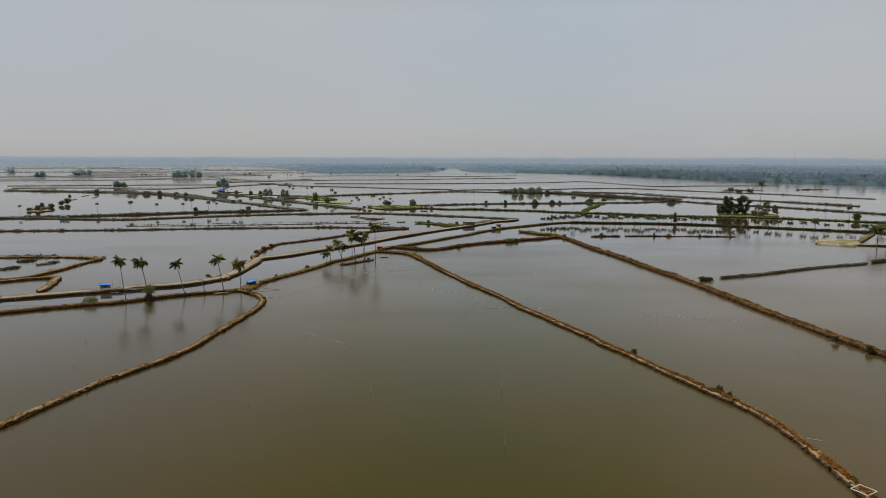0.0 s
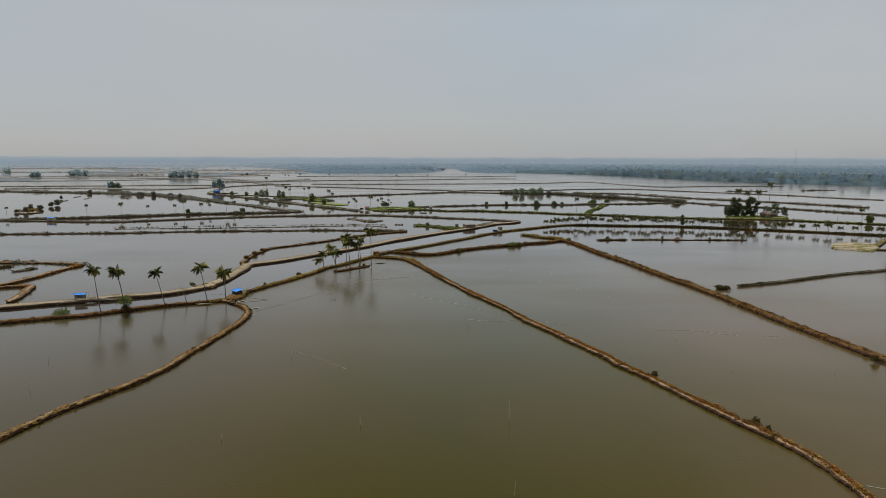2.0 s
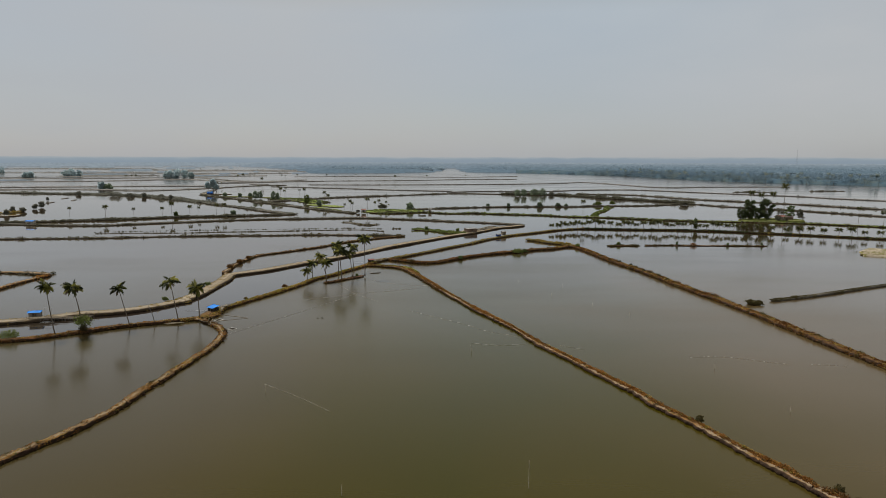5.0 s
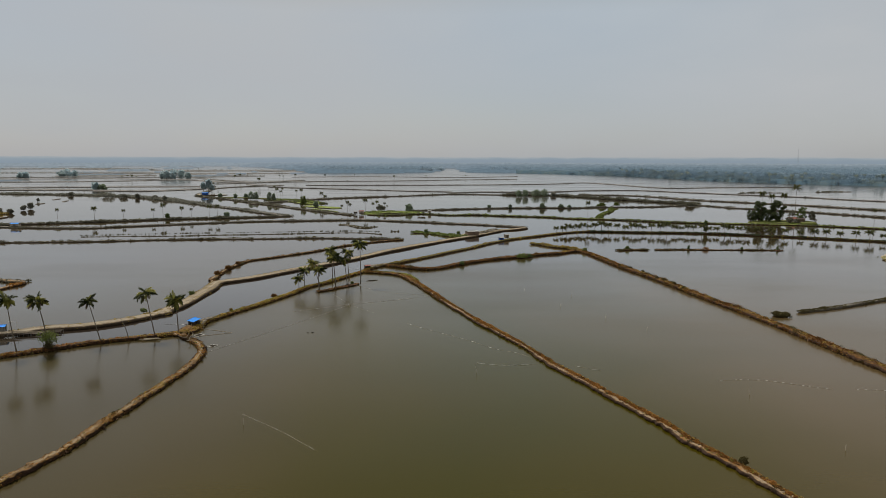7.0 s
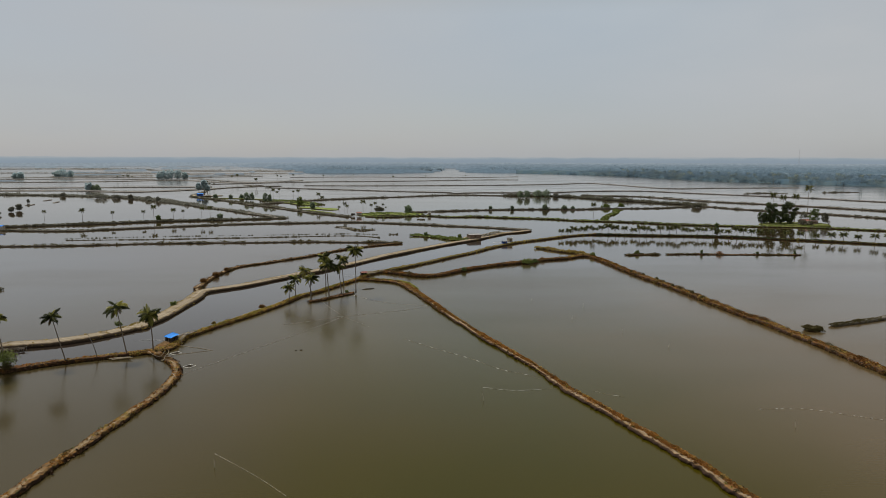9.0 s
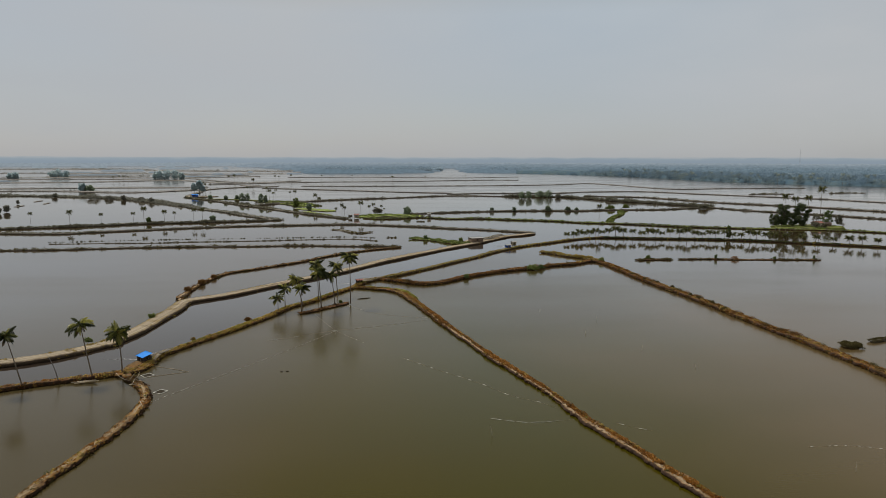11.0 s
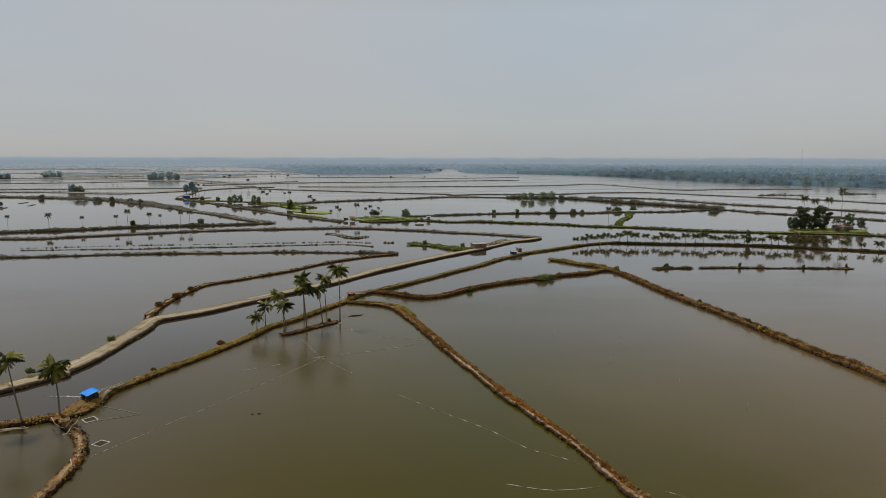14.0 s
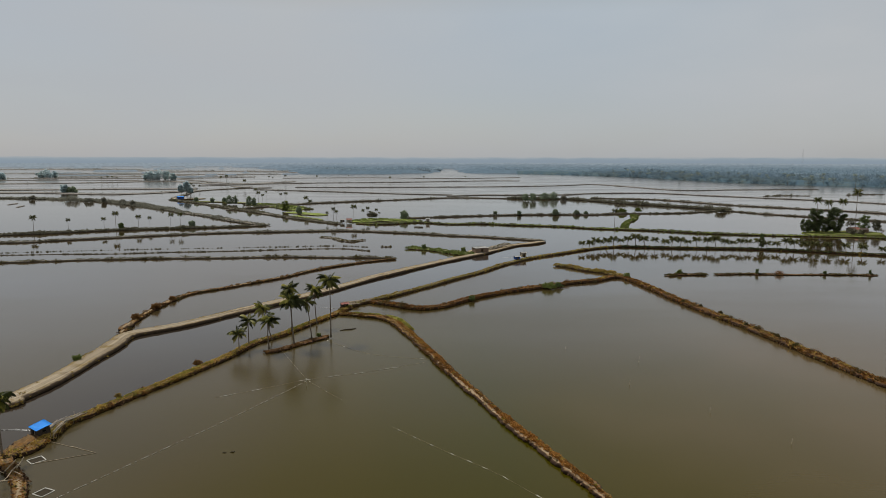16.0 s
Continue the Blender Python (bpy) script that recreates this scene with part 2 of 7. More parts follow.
SHRUB = leafy("olive_scrub", [(0.15, (0.12, 0.078, 0.024)), (0.42, (0.27, 0.19, 0.046)), (0.66, (0.42, 0.32, 0.08)), (0.9, (0.26, 0.25, 0.055))], patch=0.5, single=0.3)
# leaf colour lifted to stand in for haze over the farther banks
BUSH = leafy("dark_bush_leaves", [(0.2, (0.105, 0.102, 0.08)), (0.55, (0.175, 0.17, 0.122)), (0.85, (0.255, 0.24, 0.155))], patch=0.12, single=0.35)
GREENS = leafy("fresh_green_leaves", [(0.2, (0.075, 0.10, 0.028)), (0.55, (0.16, 0.20, 0.052)), (0.85, (0.28, 0.31, 0.09))], patch=0.15, single=0.4)
OLIVELEAF = leafy("dull_olive_leaves", [(0.2, (0.045, 0.036, 0.015)), (0.5, (0.09, 0.075, 0.026)), (0.8, (0.15, 0.125, 0.045))], patch=0.4, single=0.35)
FARFROND = leafy("dark_far_palm_fronds", [(0.2, (0.05, 0.057, 0.027)), (0.5, (0.10, 0.108, 0.042)), (0.8, (0.26, 0.25, 0.085))], 0.5, patch=0.3)
# fronds coloured pale blue-grey in place of the haze before them
MISTFROND = leafy("haze_tinted_palm_fronds", [(0.2, (0.20, 0.28, 0.36)), (0.5, (0.28, 0.345, 0.36)), (0.8, (0.42, 0.45, 0.36))], 1.0, 0.06, 0.25, 0.6, 0.4)
GROVELEAF = leafy("dark_feathery_leaves", [(0.2, (0.048, 0.064, 0.036)), (0.5, (0.088, 0.112, 0.052)), (0.85, (0.17, 0.195, 0.08))], patch=0.35, single=0.5, thinness=0.3)
LEAF = leafy("tree_leaves", [(0.2, (0.07, 0.10, 0.045)), (0.5, (0.125, 0.17, 0.062)), (0.85, (0.22, 0.26, 0.09))], patch=0.35, single=0.4, thinness=0.45)
# middle-distance growth: base colours raised and greyed to imitate haze
MIDLEAF = leafy("haze_dulled_green_leaves", [(0.2, (0.175, 0.22, 0.17)), (0.55, (0.24, 0.295, 0.2)), (0.85, (0.32, 0.37, 0.225))], patch=0.2, single=0.4, thinness=0.45)
MIDSCRUB = leafy("haze_greyed_scrub", [(0.2, (0.18, 0.182, 0.16)), (0.55, (0.245, 0.245, 0.205)), (0.85, (0.325, 0.32, 0.25))], patch=0.08, single=0.4)
FROND = leafy("palm_fronds", [(0.15, (0.026, 0.034, 0.012)), (0.4, (0.058, 0.072, 0.02)), (0.58, (0.16, 0.17, 0.038)), (0.85, (0.46, 0.43, 0.11))], 0.45, 0.3, 0.35, 0.45, 0.75)
DEADFROND = leafy("dry_palm_fronds", [(0.2, (0.10, 0.07, 0.035)), (0.8, (0.22, 0.15, 0.075))])
# bushes on the far dikes, greyed as if seen through haze
GREYBUSH = leafy("haze_greyed_bushes", [(0.2, (0.27, 0.29, 0.29)), (0.5, (0.33, 0.345, 0.335)), (0.8, (0.40, 0.405, 0.37))], 1.0, 0.03, 0.3, 0.5)
# far tree leaves, blued and paled: the haze is in the base colour
FARWOOD = leafy("haze_tinted_far_foliage", [(0.2, (0.45, 0.56, 0.63)), (0.5, (0.51, 0.61, 0.64)), (0.8, (0.58, 0.65, 0.59))], 1.0, 0.02, 0.3, 0.55)
# haze painted in, paler with depth; olive stops stand for sunlit tips
SHOREWOOD = leafy("haze_tinted_shore_foliage", [(0.15, (0.14, 0.225, 0.33)), (0.45, (0.17, 0.25, 0.325)), (0.62, (0.225, 0.285, 0.295)), (0.85, (0.32, 0.345, 0.26))], 1.0, 0.02, 0.2, 0.5)
MIDWOOD = leafy("haze_tinted_mid_foliage", [(0.2, (0.18, 0.265, 0.36)), (0.5, (0.205, 0.285, 0.36)), (0.8, (0.25, 0.315, 0.335))], 1.0, 0.008, 0.15, 0.5)
HAZYWOOD = leafy("haze_paled_foliage", [(0.2, (0.26, 0.35, 0.44)), (0.5, (0.285, 0.37, 0.45)), (0.8, (0.31, 0.39, 0.44))], 1.0, 0.006, 0.12, 0.5)
TRUNK = plain("palm_bark", (0.11, 0.09, 0.07), (0.25, 0.21, 0.165), 0.9, 2.5, stretch=(1, 1, 4))
BARK = plain("tree_bark", (0.08, 0.06, 0.045), (0.18, 0.14, 0.1), 0.95, 4.0)
TARP = plain("blue_tarpaulin", (0.001, 0.19, 0.72), (0.006, 0.275, 0.88), 0.75, 1.2)
PALEROD = plain("bleached_bamboo", (0.42, 0.38, 0.31), (0.68, 0.63, 0.54), 0.8, 3.0)
BAMBOO = plain("weathered_bamboo", (0.25, 0.2, 0.14), (0.5, 0.43, 0.33), 0.8, 3.0)
PLANK = plain("dark_old_planks", (0.028, 0.023, 0.02), (0.085, 0.066, 0.05), 0.9, 3.0, stretch=(4, 4, 0.6))
GREYWOOD = plain("silvery_old_boards", (0.14, 0.13, 0.12), (0.30, 0.28, 0.26), 0.9, 3.0, stretch=(4, 4, 0.6))
WHITE = plain("white_plastic", (0.5, 0.5, 0.47), (0.72, 0.72, 0.69), 0.5, 2.0)
FOAM = plain("churned_water", (0.6, 0.61, 0.61), (0.85, 0.86, 0.87), 0.5, 3.0)
RUST = plain("rusted_sheet_roof", (0.16, 0.065, 0.05), (0.36, 0.15, 0.12), 0.7, 1.5)
RUSTGREY = plain("dull_rusty_roof", (0.12, 0.085, 0.075), (0.26, 0.19, 0.17), 0.8, 0.9)
REDSHEET = plain("red_painted_sheet", (0.17, 0.055, 0.045), (0.33, 0.12, 0.095), 0.6, 1.5)
BRICK = plain("bare_brick_wall", (0.17, 0.12, 0.09), (0.29, 0.21, 0.16), 0.9, 2.0)
PLASTER = plain("dirty_plaster", (0.4, 0.35, 0.3), (0.62, 0.57, 0.5), 0.9, 0.8)
# white far houses, cooled and greyed to include haze
PALEHOUSE = plain("hazed_white_wall", (0.55, 0.57, 0.58), (0.68, 0.69, 0.69), 0.9, 0.8)
BLUE = plain("blue_paint", (0.015, 0.06, 0.3), (0.03, 0.12, 0.5), 0.5, 1.5)
GREYROOF = plain("grey_roof_sheet", (0.2, 0.2, 0.2), (0.38, 0.38, 0.37), 0.6, 1.0)


def water_material():
    m = Mat("murky_pond_water", 0.06, spec=0.5)
    m.bsdf.inputs["IOR"].default_value = 1.2
    m.bsdf.inputs["Coat IOR"].default_value = 1.2
    sep = m.t.nodes.new("ShaderNodeSeparateXYZ")
    m.link(m.geo.outputs["Position"], sep.inputs[0])
    side = m.math("ADD", m.span(sep.outputs["X"], -40, 70, 0.0, 0.75), m.span(m.noise(0.012, 3), 0.3, 0.7, 0.0, 0.3))
    c = m.ramp(side, [(0.1, (0.054, 0.038, 0.002)), (0.34, (0.043, 0.035, 0.0)), (0.5, (0.039, 0.035, 0.0)), (0.65, (0.051, 0.039, 0.002)), (0.95, (0.096, 0.066, 0.028))])
    c = m.mix(m.span(m.math("ADD", sep.outputs["X"], m.span(m.noise(0.02, 3), 0.3, 0.7, -10, 10)), -58, -22, 1.0, 0.0), c, (0.052, 0.039, 0.014))
    c = m.mix(m.span(m.noise(0.05, 4), 0.35, 0.7, 0.0, 0.25), c, m.mix(1.0, c, (0.75, 0.78, 0.7), "MULTIPLY"))
    c = m.mix(m.span(m.math("ADD", sep.outputs["Y"], m.span(m.noise(0.01, 2), 0.3, 0.7, -40, 40)), 235, 370), c, (0.050, 0.033, 0.015))
    m.colour(c)
    ripple = m.math("ADD", m.noise(1.1, 3), m.math("MULTIPLY", m.noise(0.07, 2), 1.5))
    ruffled = m.math("ADD", m.math("ADD", m.span(sep.outputs["Y"], 300, 420, 0.18, 0.03), m.span(sep.outputs["Y"], 650, 1100, 0.0, 0.1)), m.span(m.noise(0.01, 3, stretch=(1, 2.5, 1)), 0.4, 0.65, 0.0, 0.07))
    ruffled = m.math("SUBTRACT", ruffled, m.span(m.math("ADD", sep.outputs["X"], m.math("MULTIPLY", sep.outputs["Y"], 0.12)), -45, -30, 0.03, 0.0))
    ruffled = m.math("MAXIMUM", ruffled, 0.03)
    m.link(ruffled, m.bsdf.inputs["Roughness"])
    m.link(ruffled, m.bsdf.inputs["Coat Roughness"])
    m.link(m.math("MULTIPLY", m.math("MINIMUM", m.span(sep.outputs["Y"], 110, 290, 0.71, 1.0), m.span(sep.outputs["Y"], 290, 430, 1.0, 0.73)), m.math("MAXIMUM", m.span(sep.outputs["X"], -70, 60, 0.66, 1.0), m.span(sep.outputs["Y"], 210, 450, 1.0, 0.66))), m.bsdf.inputs["Coat Weight"])
    m.bump(m.math("ADD", m.math("MULTIPLY", ripple, 0.12), m.math("MULTIPLY", m.noise(1.0, 2, stretch=(0.4, 3.6, 1)), m.span(sep.outputs["Y"], 290, 400, 1.0, 0.06))), 0.1, 0.03)
    m.link(m.bsdf.inputs["Normal"].links[0].from_socket, m.bsdf.inputs["Coat Normal"])
    return m.mat


WATER = water_material()
CANAL = plain("grey_canal_water", (0.027, 0.019, 0.014), (0.035, 0.027, 0.019), 0.07, 0.04)
for k, v in (("IOR", 1.2), ("Specular IOR Level", 0.5), ("Coat Weight", 1.0), ("Coat IOR", 1.2), ("Coat Roughness", 0.07)):
    CANAL.node_tree.nodes["Principled BSDF"].inputs[k].default_value = v
for n in CANAL.node_tree.nodes:
    if n.bl_idname == "ShaderNodeBump":
        n.inputs["Strength"].default_value = 0.02


# ---- mesh helpers ----
def link_mesh(name, verts, faces, material, parent=None, label="", uv=None, smooth=False):
    me = bpy.data.meshes.new(name)
    verts = np.asarray(verts, dtype=np.float32)
    faces = np.asarray(faces, dtype=np.int32)
    k = faces.shape[1]
    me.vertices.add(len(verts))
    me.vertices.foreach_set("co", verts.ravel())
    me.loops.add(faces.size)
    me.loops.foreach_set("vertex_index", faces.ravel())
    me.polygons.add(len(faces))
    me.polygons.foreach_set("loop_start", np.arange(0, faces.size, k, dtype=np.int32))
    me.update(calc_edges=True)
    if uv is not None:
        layer = me.uv_layers.new(name="UVMap")
        layer.data.foreach_set("uv", np.asarray(uv, dtype=np.float32)[faces.ravel()].ravel())
    if smooth:
        me.polygons.foreach_set("use_smooth", np.ones(len(faces), dtype=bool))
    me.materials.append(material)
    ob = new(name, me)
    if parent:
        ob.parent = parent
    if label:
        ob["label"] = label
    return ob


def part(name, bm, material, parent, label=""):
    me = bpy.data.meshes.new(name)
    bm.to_mesh(me)
    bm.free()
    me.materials.append(material)
    ob = new(name, me)
    ob.parent = parent
    if label:
        ob["label"] = label
    return ob


def share(name, me, parent, m):
    ob = new(name, me)
    ob.parent = parent
    ob.matrix_basis = m
    return ob


def empty(name, m, label, category, group=""):
    ob = new(name)
    ob.matrix_basis = m
    return tagged(ob, label, category, group)


def box(bm, c, s, m=None, bevel=0.0):
    r = bmesh.ops.create_cube(bm, size=1.0, matrix=(m or Matrix()) @ Matrix.Translation(c) @ Matrix.Diagonal((*s, 1)))
    if bevel:
        edges = list({e for v in r["verts"] for e in v.link_edges})
        bmesh.ops.bevel(bm, geom=edges, offset=bevel, segments=1, affect="EDGES")


def pole(bm, a, b, r1, r2=None, n=6):
    a, b = Vector(a), Vector(b)
    d = b - a
    m = Matrix.Translation((a + b) / 2) @ d.to_track_quat("Z", "Y").to_matrix().to_4x4()
    bmesh.ops.create_cone(bm, cap_ends=True, segments=n, radius1=r1, radius2=r1 if r2 is None else r2, depth=d.length, matrix=m)


def along(pts, step):
    """A smooth line through the points, cut into even steps."""
    p = np.array(pts, dtype=float)
    p = np.vstack([2 * p[0] - p[1], p, 2 * p[-1] - p[-2]])
    out = []
    for i in range(1, len(p) - 2):
        a, b, c, d = p[i - 1:i + 3]
        n = max(2, int(np.linalg.norm(c - b) / (step * 0.5)))
        for t in np.linspace(0, 1, n, endpoint=False):
            out.append(0.5 * (2 * b + (c - a) * t + (2 * a - 5 * b + 4 * c - d) * t * t + (3 * b - a - 3 * c + d) * t ** 3))
    out.append(p[-2])
    out = np.array(out)
    s = np.concatenate([[0], np.cumsum(np.linalg.norm(np.diff(out, axis=0), axis=1))])
    n = max(3, int(s[-1] / step) + 1)
    q = np.linspace(0, s[-1], n)
    line = np.stack([np.interp(q, s, out[:, 0]), np.interp(q, s, out[:, 1])], 1)
    tan = np.gradient(line, axis=0)
    tan /= np.linalg.norm(tan, axis=1)[:, None] + 1e-9
    return line, np.stack([-tan[:, 1], tan[:, 0]], 1), q


def wob(x, y, z, f):
    return noise.noise(Vector((x * f, y * f, z * f)))


def dike(name, pts, w, h, material, label, step=0.8, rag=0.22, category="dike", rough=0.0, lump=1.0, smooth=True):
    """An earth bank with an undercut, ragged waterline and a lumpy crest; its ends run into the water."""
    line, nor, q = along(pts, step)
    us = (-0.86, -0.92, -1.0, -0.93, -0.8, -0.42, 0.0, 0.42, 0.8, 0.93, 1.0, 0.92, 0.86)
    zs = (-0.6, 0.05, 0.28, 0.68, 0.92, 0.98, 1.0, 0.98, 0.92, 0.68, 0.28, 0.05, -0.6)
    if rough:
        us = (-0.84, -0.9, -0.98, -1.0, -0.97, -0.93, -0.84, -0.68, -0.52, -0.36, -0.18, 0.0, 0.18, 0.36, 0.52, 0.68, 0.84, 0.93, 0.97, 1.0, 0.98, 0.9, 0.84)
        zs = (-0.6, 0.04, 0.18, 0.4, 0.6, 0.8, 0.93, 0.97, 1.0, 1.0, 0.98, 0.96, 0.98, 1.0, 1.0, 0.97, 0.93, 0.8, 0.6, 0.4, 0.18, 0.04, -0.6)
    n, k = len(line), len(us)
    verts, uv = [], []
    for i in range(n):
        x, y = line[i]
        end = min(q[i], q[-1] - q[i])
        cap = min(1.0, 0.25 + 0.75 * math.sqrt(min(1.0, end / min(0.8 * w, 3.0))))
        wl = 1 + rag * (wob(x, y, 3.1, 0.13) * 0.9 + wob(x, y, 7.7, 0.6) * 0.9 + wob(x, y, 1.7, 1.7) * 0.5)
        if rough:
            wl += rough * (0.22 * wob(x, y, 21.7, 3.1) + 0.3 * max(0.0, wob(x, y, 22.0, 0.9)))
        wr = 1 + rag * (wob(x, y, 13.1, 0.13) * 0.9 + wob(x, y, 17.7, 0.6) * 0.9 + wob(x, y, 11.7, 1.7) * 0.5)
        if rough:
            wr += rough * (0.22 * wob(x, y, 31.7, 3.1) + 0.3 * max(0.0, wob(x, y, 32.0, 0.9)))
        hh = h * (1 + 0.25 * wob(x, y, 5.0, 0.1)) * (0.35 + 0.65 * cap)
        for u, z in zip(us, zs):
            o = u * w / 2 * cap * (wl if u < 0 else wr)
            px, py = x + nor[i][0] * o, y + nor[i][1] * o
            dz = lump * 0.16 * h * (wob(px, py, 9.0, 0.9) + 0.6 * wob(px, py, 4.0, 2.3)) if z > 0.2 else 0
            if rough and z > 0.15:
                dz += rough * h * (0.2 * wob(px, py, 2.0, 3.6) + 0.28 * max(0.0, wob(px, py, 6.0, 1.5)))
            verts.append((px, py, z * hh + dz if z > 0 else -0.4))
            uv.append((u / 2 + 0.5, q[i] / w))
    faces = [(i * k + j, i * k + j + 1, (i + 1) * k + j + 1, (i + 1) * k + j) for i in range(n - 1) for j in range(k - 1)]
    ob = link_mesh(name, verts, faces, material, uv=uv, smooth=smooth)
    return tagged(ob, label, category, kind="structure")


def plot(name, outline, h, material, label, seed, category="plot"):
    """A flat piece of made ground with straightish sides, a ragged rim and a crumbling slope to the water."""
    p = np.array(outline + outline[:1], dtype=float)
    ring = []
    for a, b in zip(p, p[1:]):
        n = max(2, int(np.linalg.norm(b - a) / 0.8))
        ring += [a + (b - a) * t for t in np.linspace(0, 1, n, endpoint=False)]
    ring = np.array(ring)
    mid = ring.mean(axis=0)
    verts, k = [], len(ring)
    for f, z in ((1.03, -0.4), (1.0, 0.1), (0.975, 0.75), (0.94, 1.0), (0.8, 1.0), (0.6, 1.0), (0.4, 1.0), (0.2, 1.0), (0.0, 1.0)):
        for x, y in ring:
            w = 1 + 0.05 * wob(x, y, seed, 0.5) * (f > 0.9)
            px, py = mid[0] + (x - mid[0]) * f * w, mid[1] + (y - mid[1]) * f * w
            verts.append((px, py, h * z + (0.18 * h * wob(px, py, seed, 0.7) + 0.1 * h * wob(px, py, seed, 2.1) if z > 0.5 else 0)))
    faces = [(r * k + i, r * k + (i + 1) % k, (r + 1) * k + (i + 1) % k, (r + 1) * k + i) for r in range(8) for i in range(k)]
    uv = [(0.3, 0.3)] * len(verts)
    return tagged(link_mesh(name, verts, faces, material, uv=uv, smooth=True), label, category, kind="structure")


def leaf_quads(c, size, rng, aspect=1.5, upright=0.5):
    """Randomly turned leaf quads at the centres c."""
    n = len(c)
    a = rng.normal(size=(n, 3))
    a[:, 2] *= 0.5 + upright
    a /= np.linalg.norm(a, axis=1)[:, None]
    b = np.cross(a, rng.normal(size=(n, 3)))
    b /= np.linalg.norm(b, axis=1)[:, None] + 1e-9
    s = (np.asarray(size) * rng.uniform(0.6, 1.3, n))[:, None]
    a, b = a * s * aspect / 2, b * s / 2
    v = np.stack([c - a - b * 0.6, c - a * 0.2 + b, c + a + b * 0.3, c + a * 0.3 - b], 1).reshape(-1, 3)
    return v, np.arange(4 * n).reshape(-1, 4)


def scrub(name, pts, w, z, per_m, size, material, label, seed, leaves=12, leaf=0.22, sides=(1, 1), gap=0.0, middle=0.0, category="scrub", reach=(0.82, 0.14), swell=0.45):
    """Tufts of growth along a bank: denser on its edges, with bare gaps."""
    rng = np.random.default_rng(seed)
    line, nor, q = along(pts, 0.5)
    n = int(q[-1] * per_m)
    i = rng.integers(0, len(line), n)
    side = np.where(rng.random(n) < sides[0] / (sides[0] + sides[1] + 1e-9), 1.0, -1.0)
    off = side * (w / 2) * np.clip(rng.normal(reach[0], reach[1], n), -0.2, 1.1)
    if middle:
        flat = rng.random(n) < middle
        off = np.where(flat, (rng.random(n) - 0.5) * w * 0.9, off)
    keep = np.array([wob(line[k][0] + 40 * s, line[k][1], seed, 0.11) + 0.5 * wob(line[k][0], line[k][1] + 30 * s, seed, 0.45) for k, s in zip(i, side)]) > gap - 0.35
    i, off = i[keep], off[keep]
    n = len(i)
    stretch = np.array([wob(line[k][0], line[k][1], seed + 5.5, 0.35 / (0.4 + size)) + 0.7 * wob(line[k][0], line[k][1], seed + 9.5, 0.045) for k in i])
    s = size * np.minimum(rng.lognormal(-0.1, 0.55, n), 1.7) * np.clip(1.0 + 2.2 * swell * stretch, 0.35, 2.0)
    base = np.stack([line[i, 0] + nor[i, 0] * off, line[i, 1] + nor[i, 1] * off, z * (1 - 0.75 * np.clip(np.abs(off) / (w / 2), 0, 1) ** 3)], 1)
    d = rng.normal(size=(n, leaves, 3))
    d /= np.linalg.norm(d, axis=2)[:, :, None]
    d *= rng.random((n, leaves, 1)) ** 0.4
    d[:, :, 2] = np.abs(d[:, :, 2]) * 0.85
    c = (base[:, None, :] + d * s[:, None, None]).reshape(-1, 3)
    v, f = leaf_quads(c, np.repeat(leaf * np.sqrt(s / size), leaves), rng)
    return tagged(link_mesh(name, v, f, material), label, category, kind="stuff")


def tube(bm, path, radii, n=8):
    rings = []
    for i, p in enumerate(path):
        a = path[min(i + 1, len(path) - 1)] - path[max(i - 1, 0)]
        m = a.to_track_quat("Z", "Y").to_matrix()
        rings.append([bm.verts.new(p + m @ Vector((radii[i] * math.cos(j * math.tau / n), radii[i] * math.sin(j * math.tau / n), 0))) for j in range(n)])
    for r0, r1 in zip(rings, rings[1:]):
        for j in range(n):
            bm.faces.new((r0[j], r0[(j + 1) % n], r1[(j + 1) % n], r1[j])).smooth = True
    bm.faces.new(rings[-1])
    bm.faces.new(rings[0][::-1])


# ---- palms and trees ----
def frond_geometry(length, rise, droop, seed, pairs=20, broad=0.036, leaflet=0.31, spreading=0.42):
    """One feather leaf: an arching midrib with hanging leaflets. It grows along +x from the origin."""
    rng = random.Random(seed)
    v, f = [], []
    pts = []
    x = z = 0.0
    for i in range(11):
        pts.append(Vector((x, 0, z)))
        a = rise - droop * (i / 10) ** 1.3
        x += math.cos(a) * length / 10
        z += math.sin(a) * length / 10
    r = 0.035 * length / 3
    for i in range(10):
        k = len(v)
        w0, w1 = r * (1.2 - i / 10), r * (1.2 - (i + 1) / 10)
        v += [pts[i] + Vector((0, w0, 0)), pts[i] - Vector((0, w0, 0)), pts[i + 1] - Vector((0, w1, 0)), pts[i + 1] + Vector((0, w1, 0))]
        f.append((k, k + 1, k + 2, k + 3))
    for j in range(pairs):
        s = 0.12 + 0.86 * (j + 0.5) / pairs
        i = min(int(s * 10), 9)
        p = pts[i].lerp(pts[i + 1], s * 10 - i)
        d = (pts[i + 1] - pts[i]).normalized()
        ll = length * leaflet * math.sin(math.pi * min(0.96, 0.2 + 0.75 * s)) * rng.uniform(0.85, 1.1)
        for side in (1, -1):
            sag = rng.uniform(0.55, 1.2) * (1.25 - 0.6 * spreading)
            out = (d * 0.6 + Vector((0, side, 0)) * spreading - Vector((0, 0, sag))).normalized()
            tip = p + out * ll - Vector((0, 0, 0.15 * ll))
            wd = d * length * broad
            k = len(v)
            mid = p + out * ll * 0.55
            v += [p - wd * 0.6, mid - wd, tip, mid + wd]
            f.append((k, k + 1, k + 2, k + 3))
    return v, f


FROND_MESHES = []
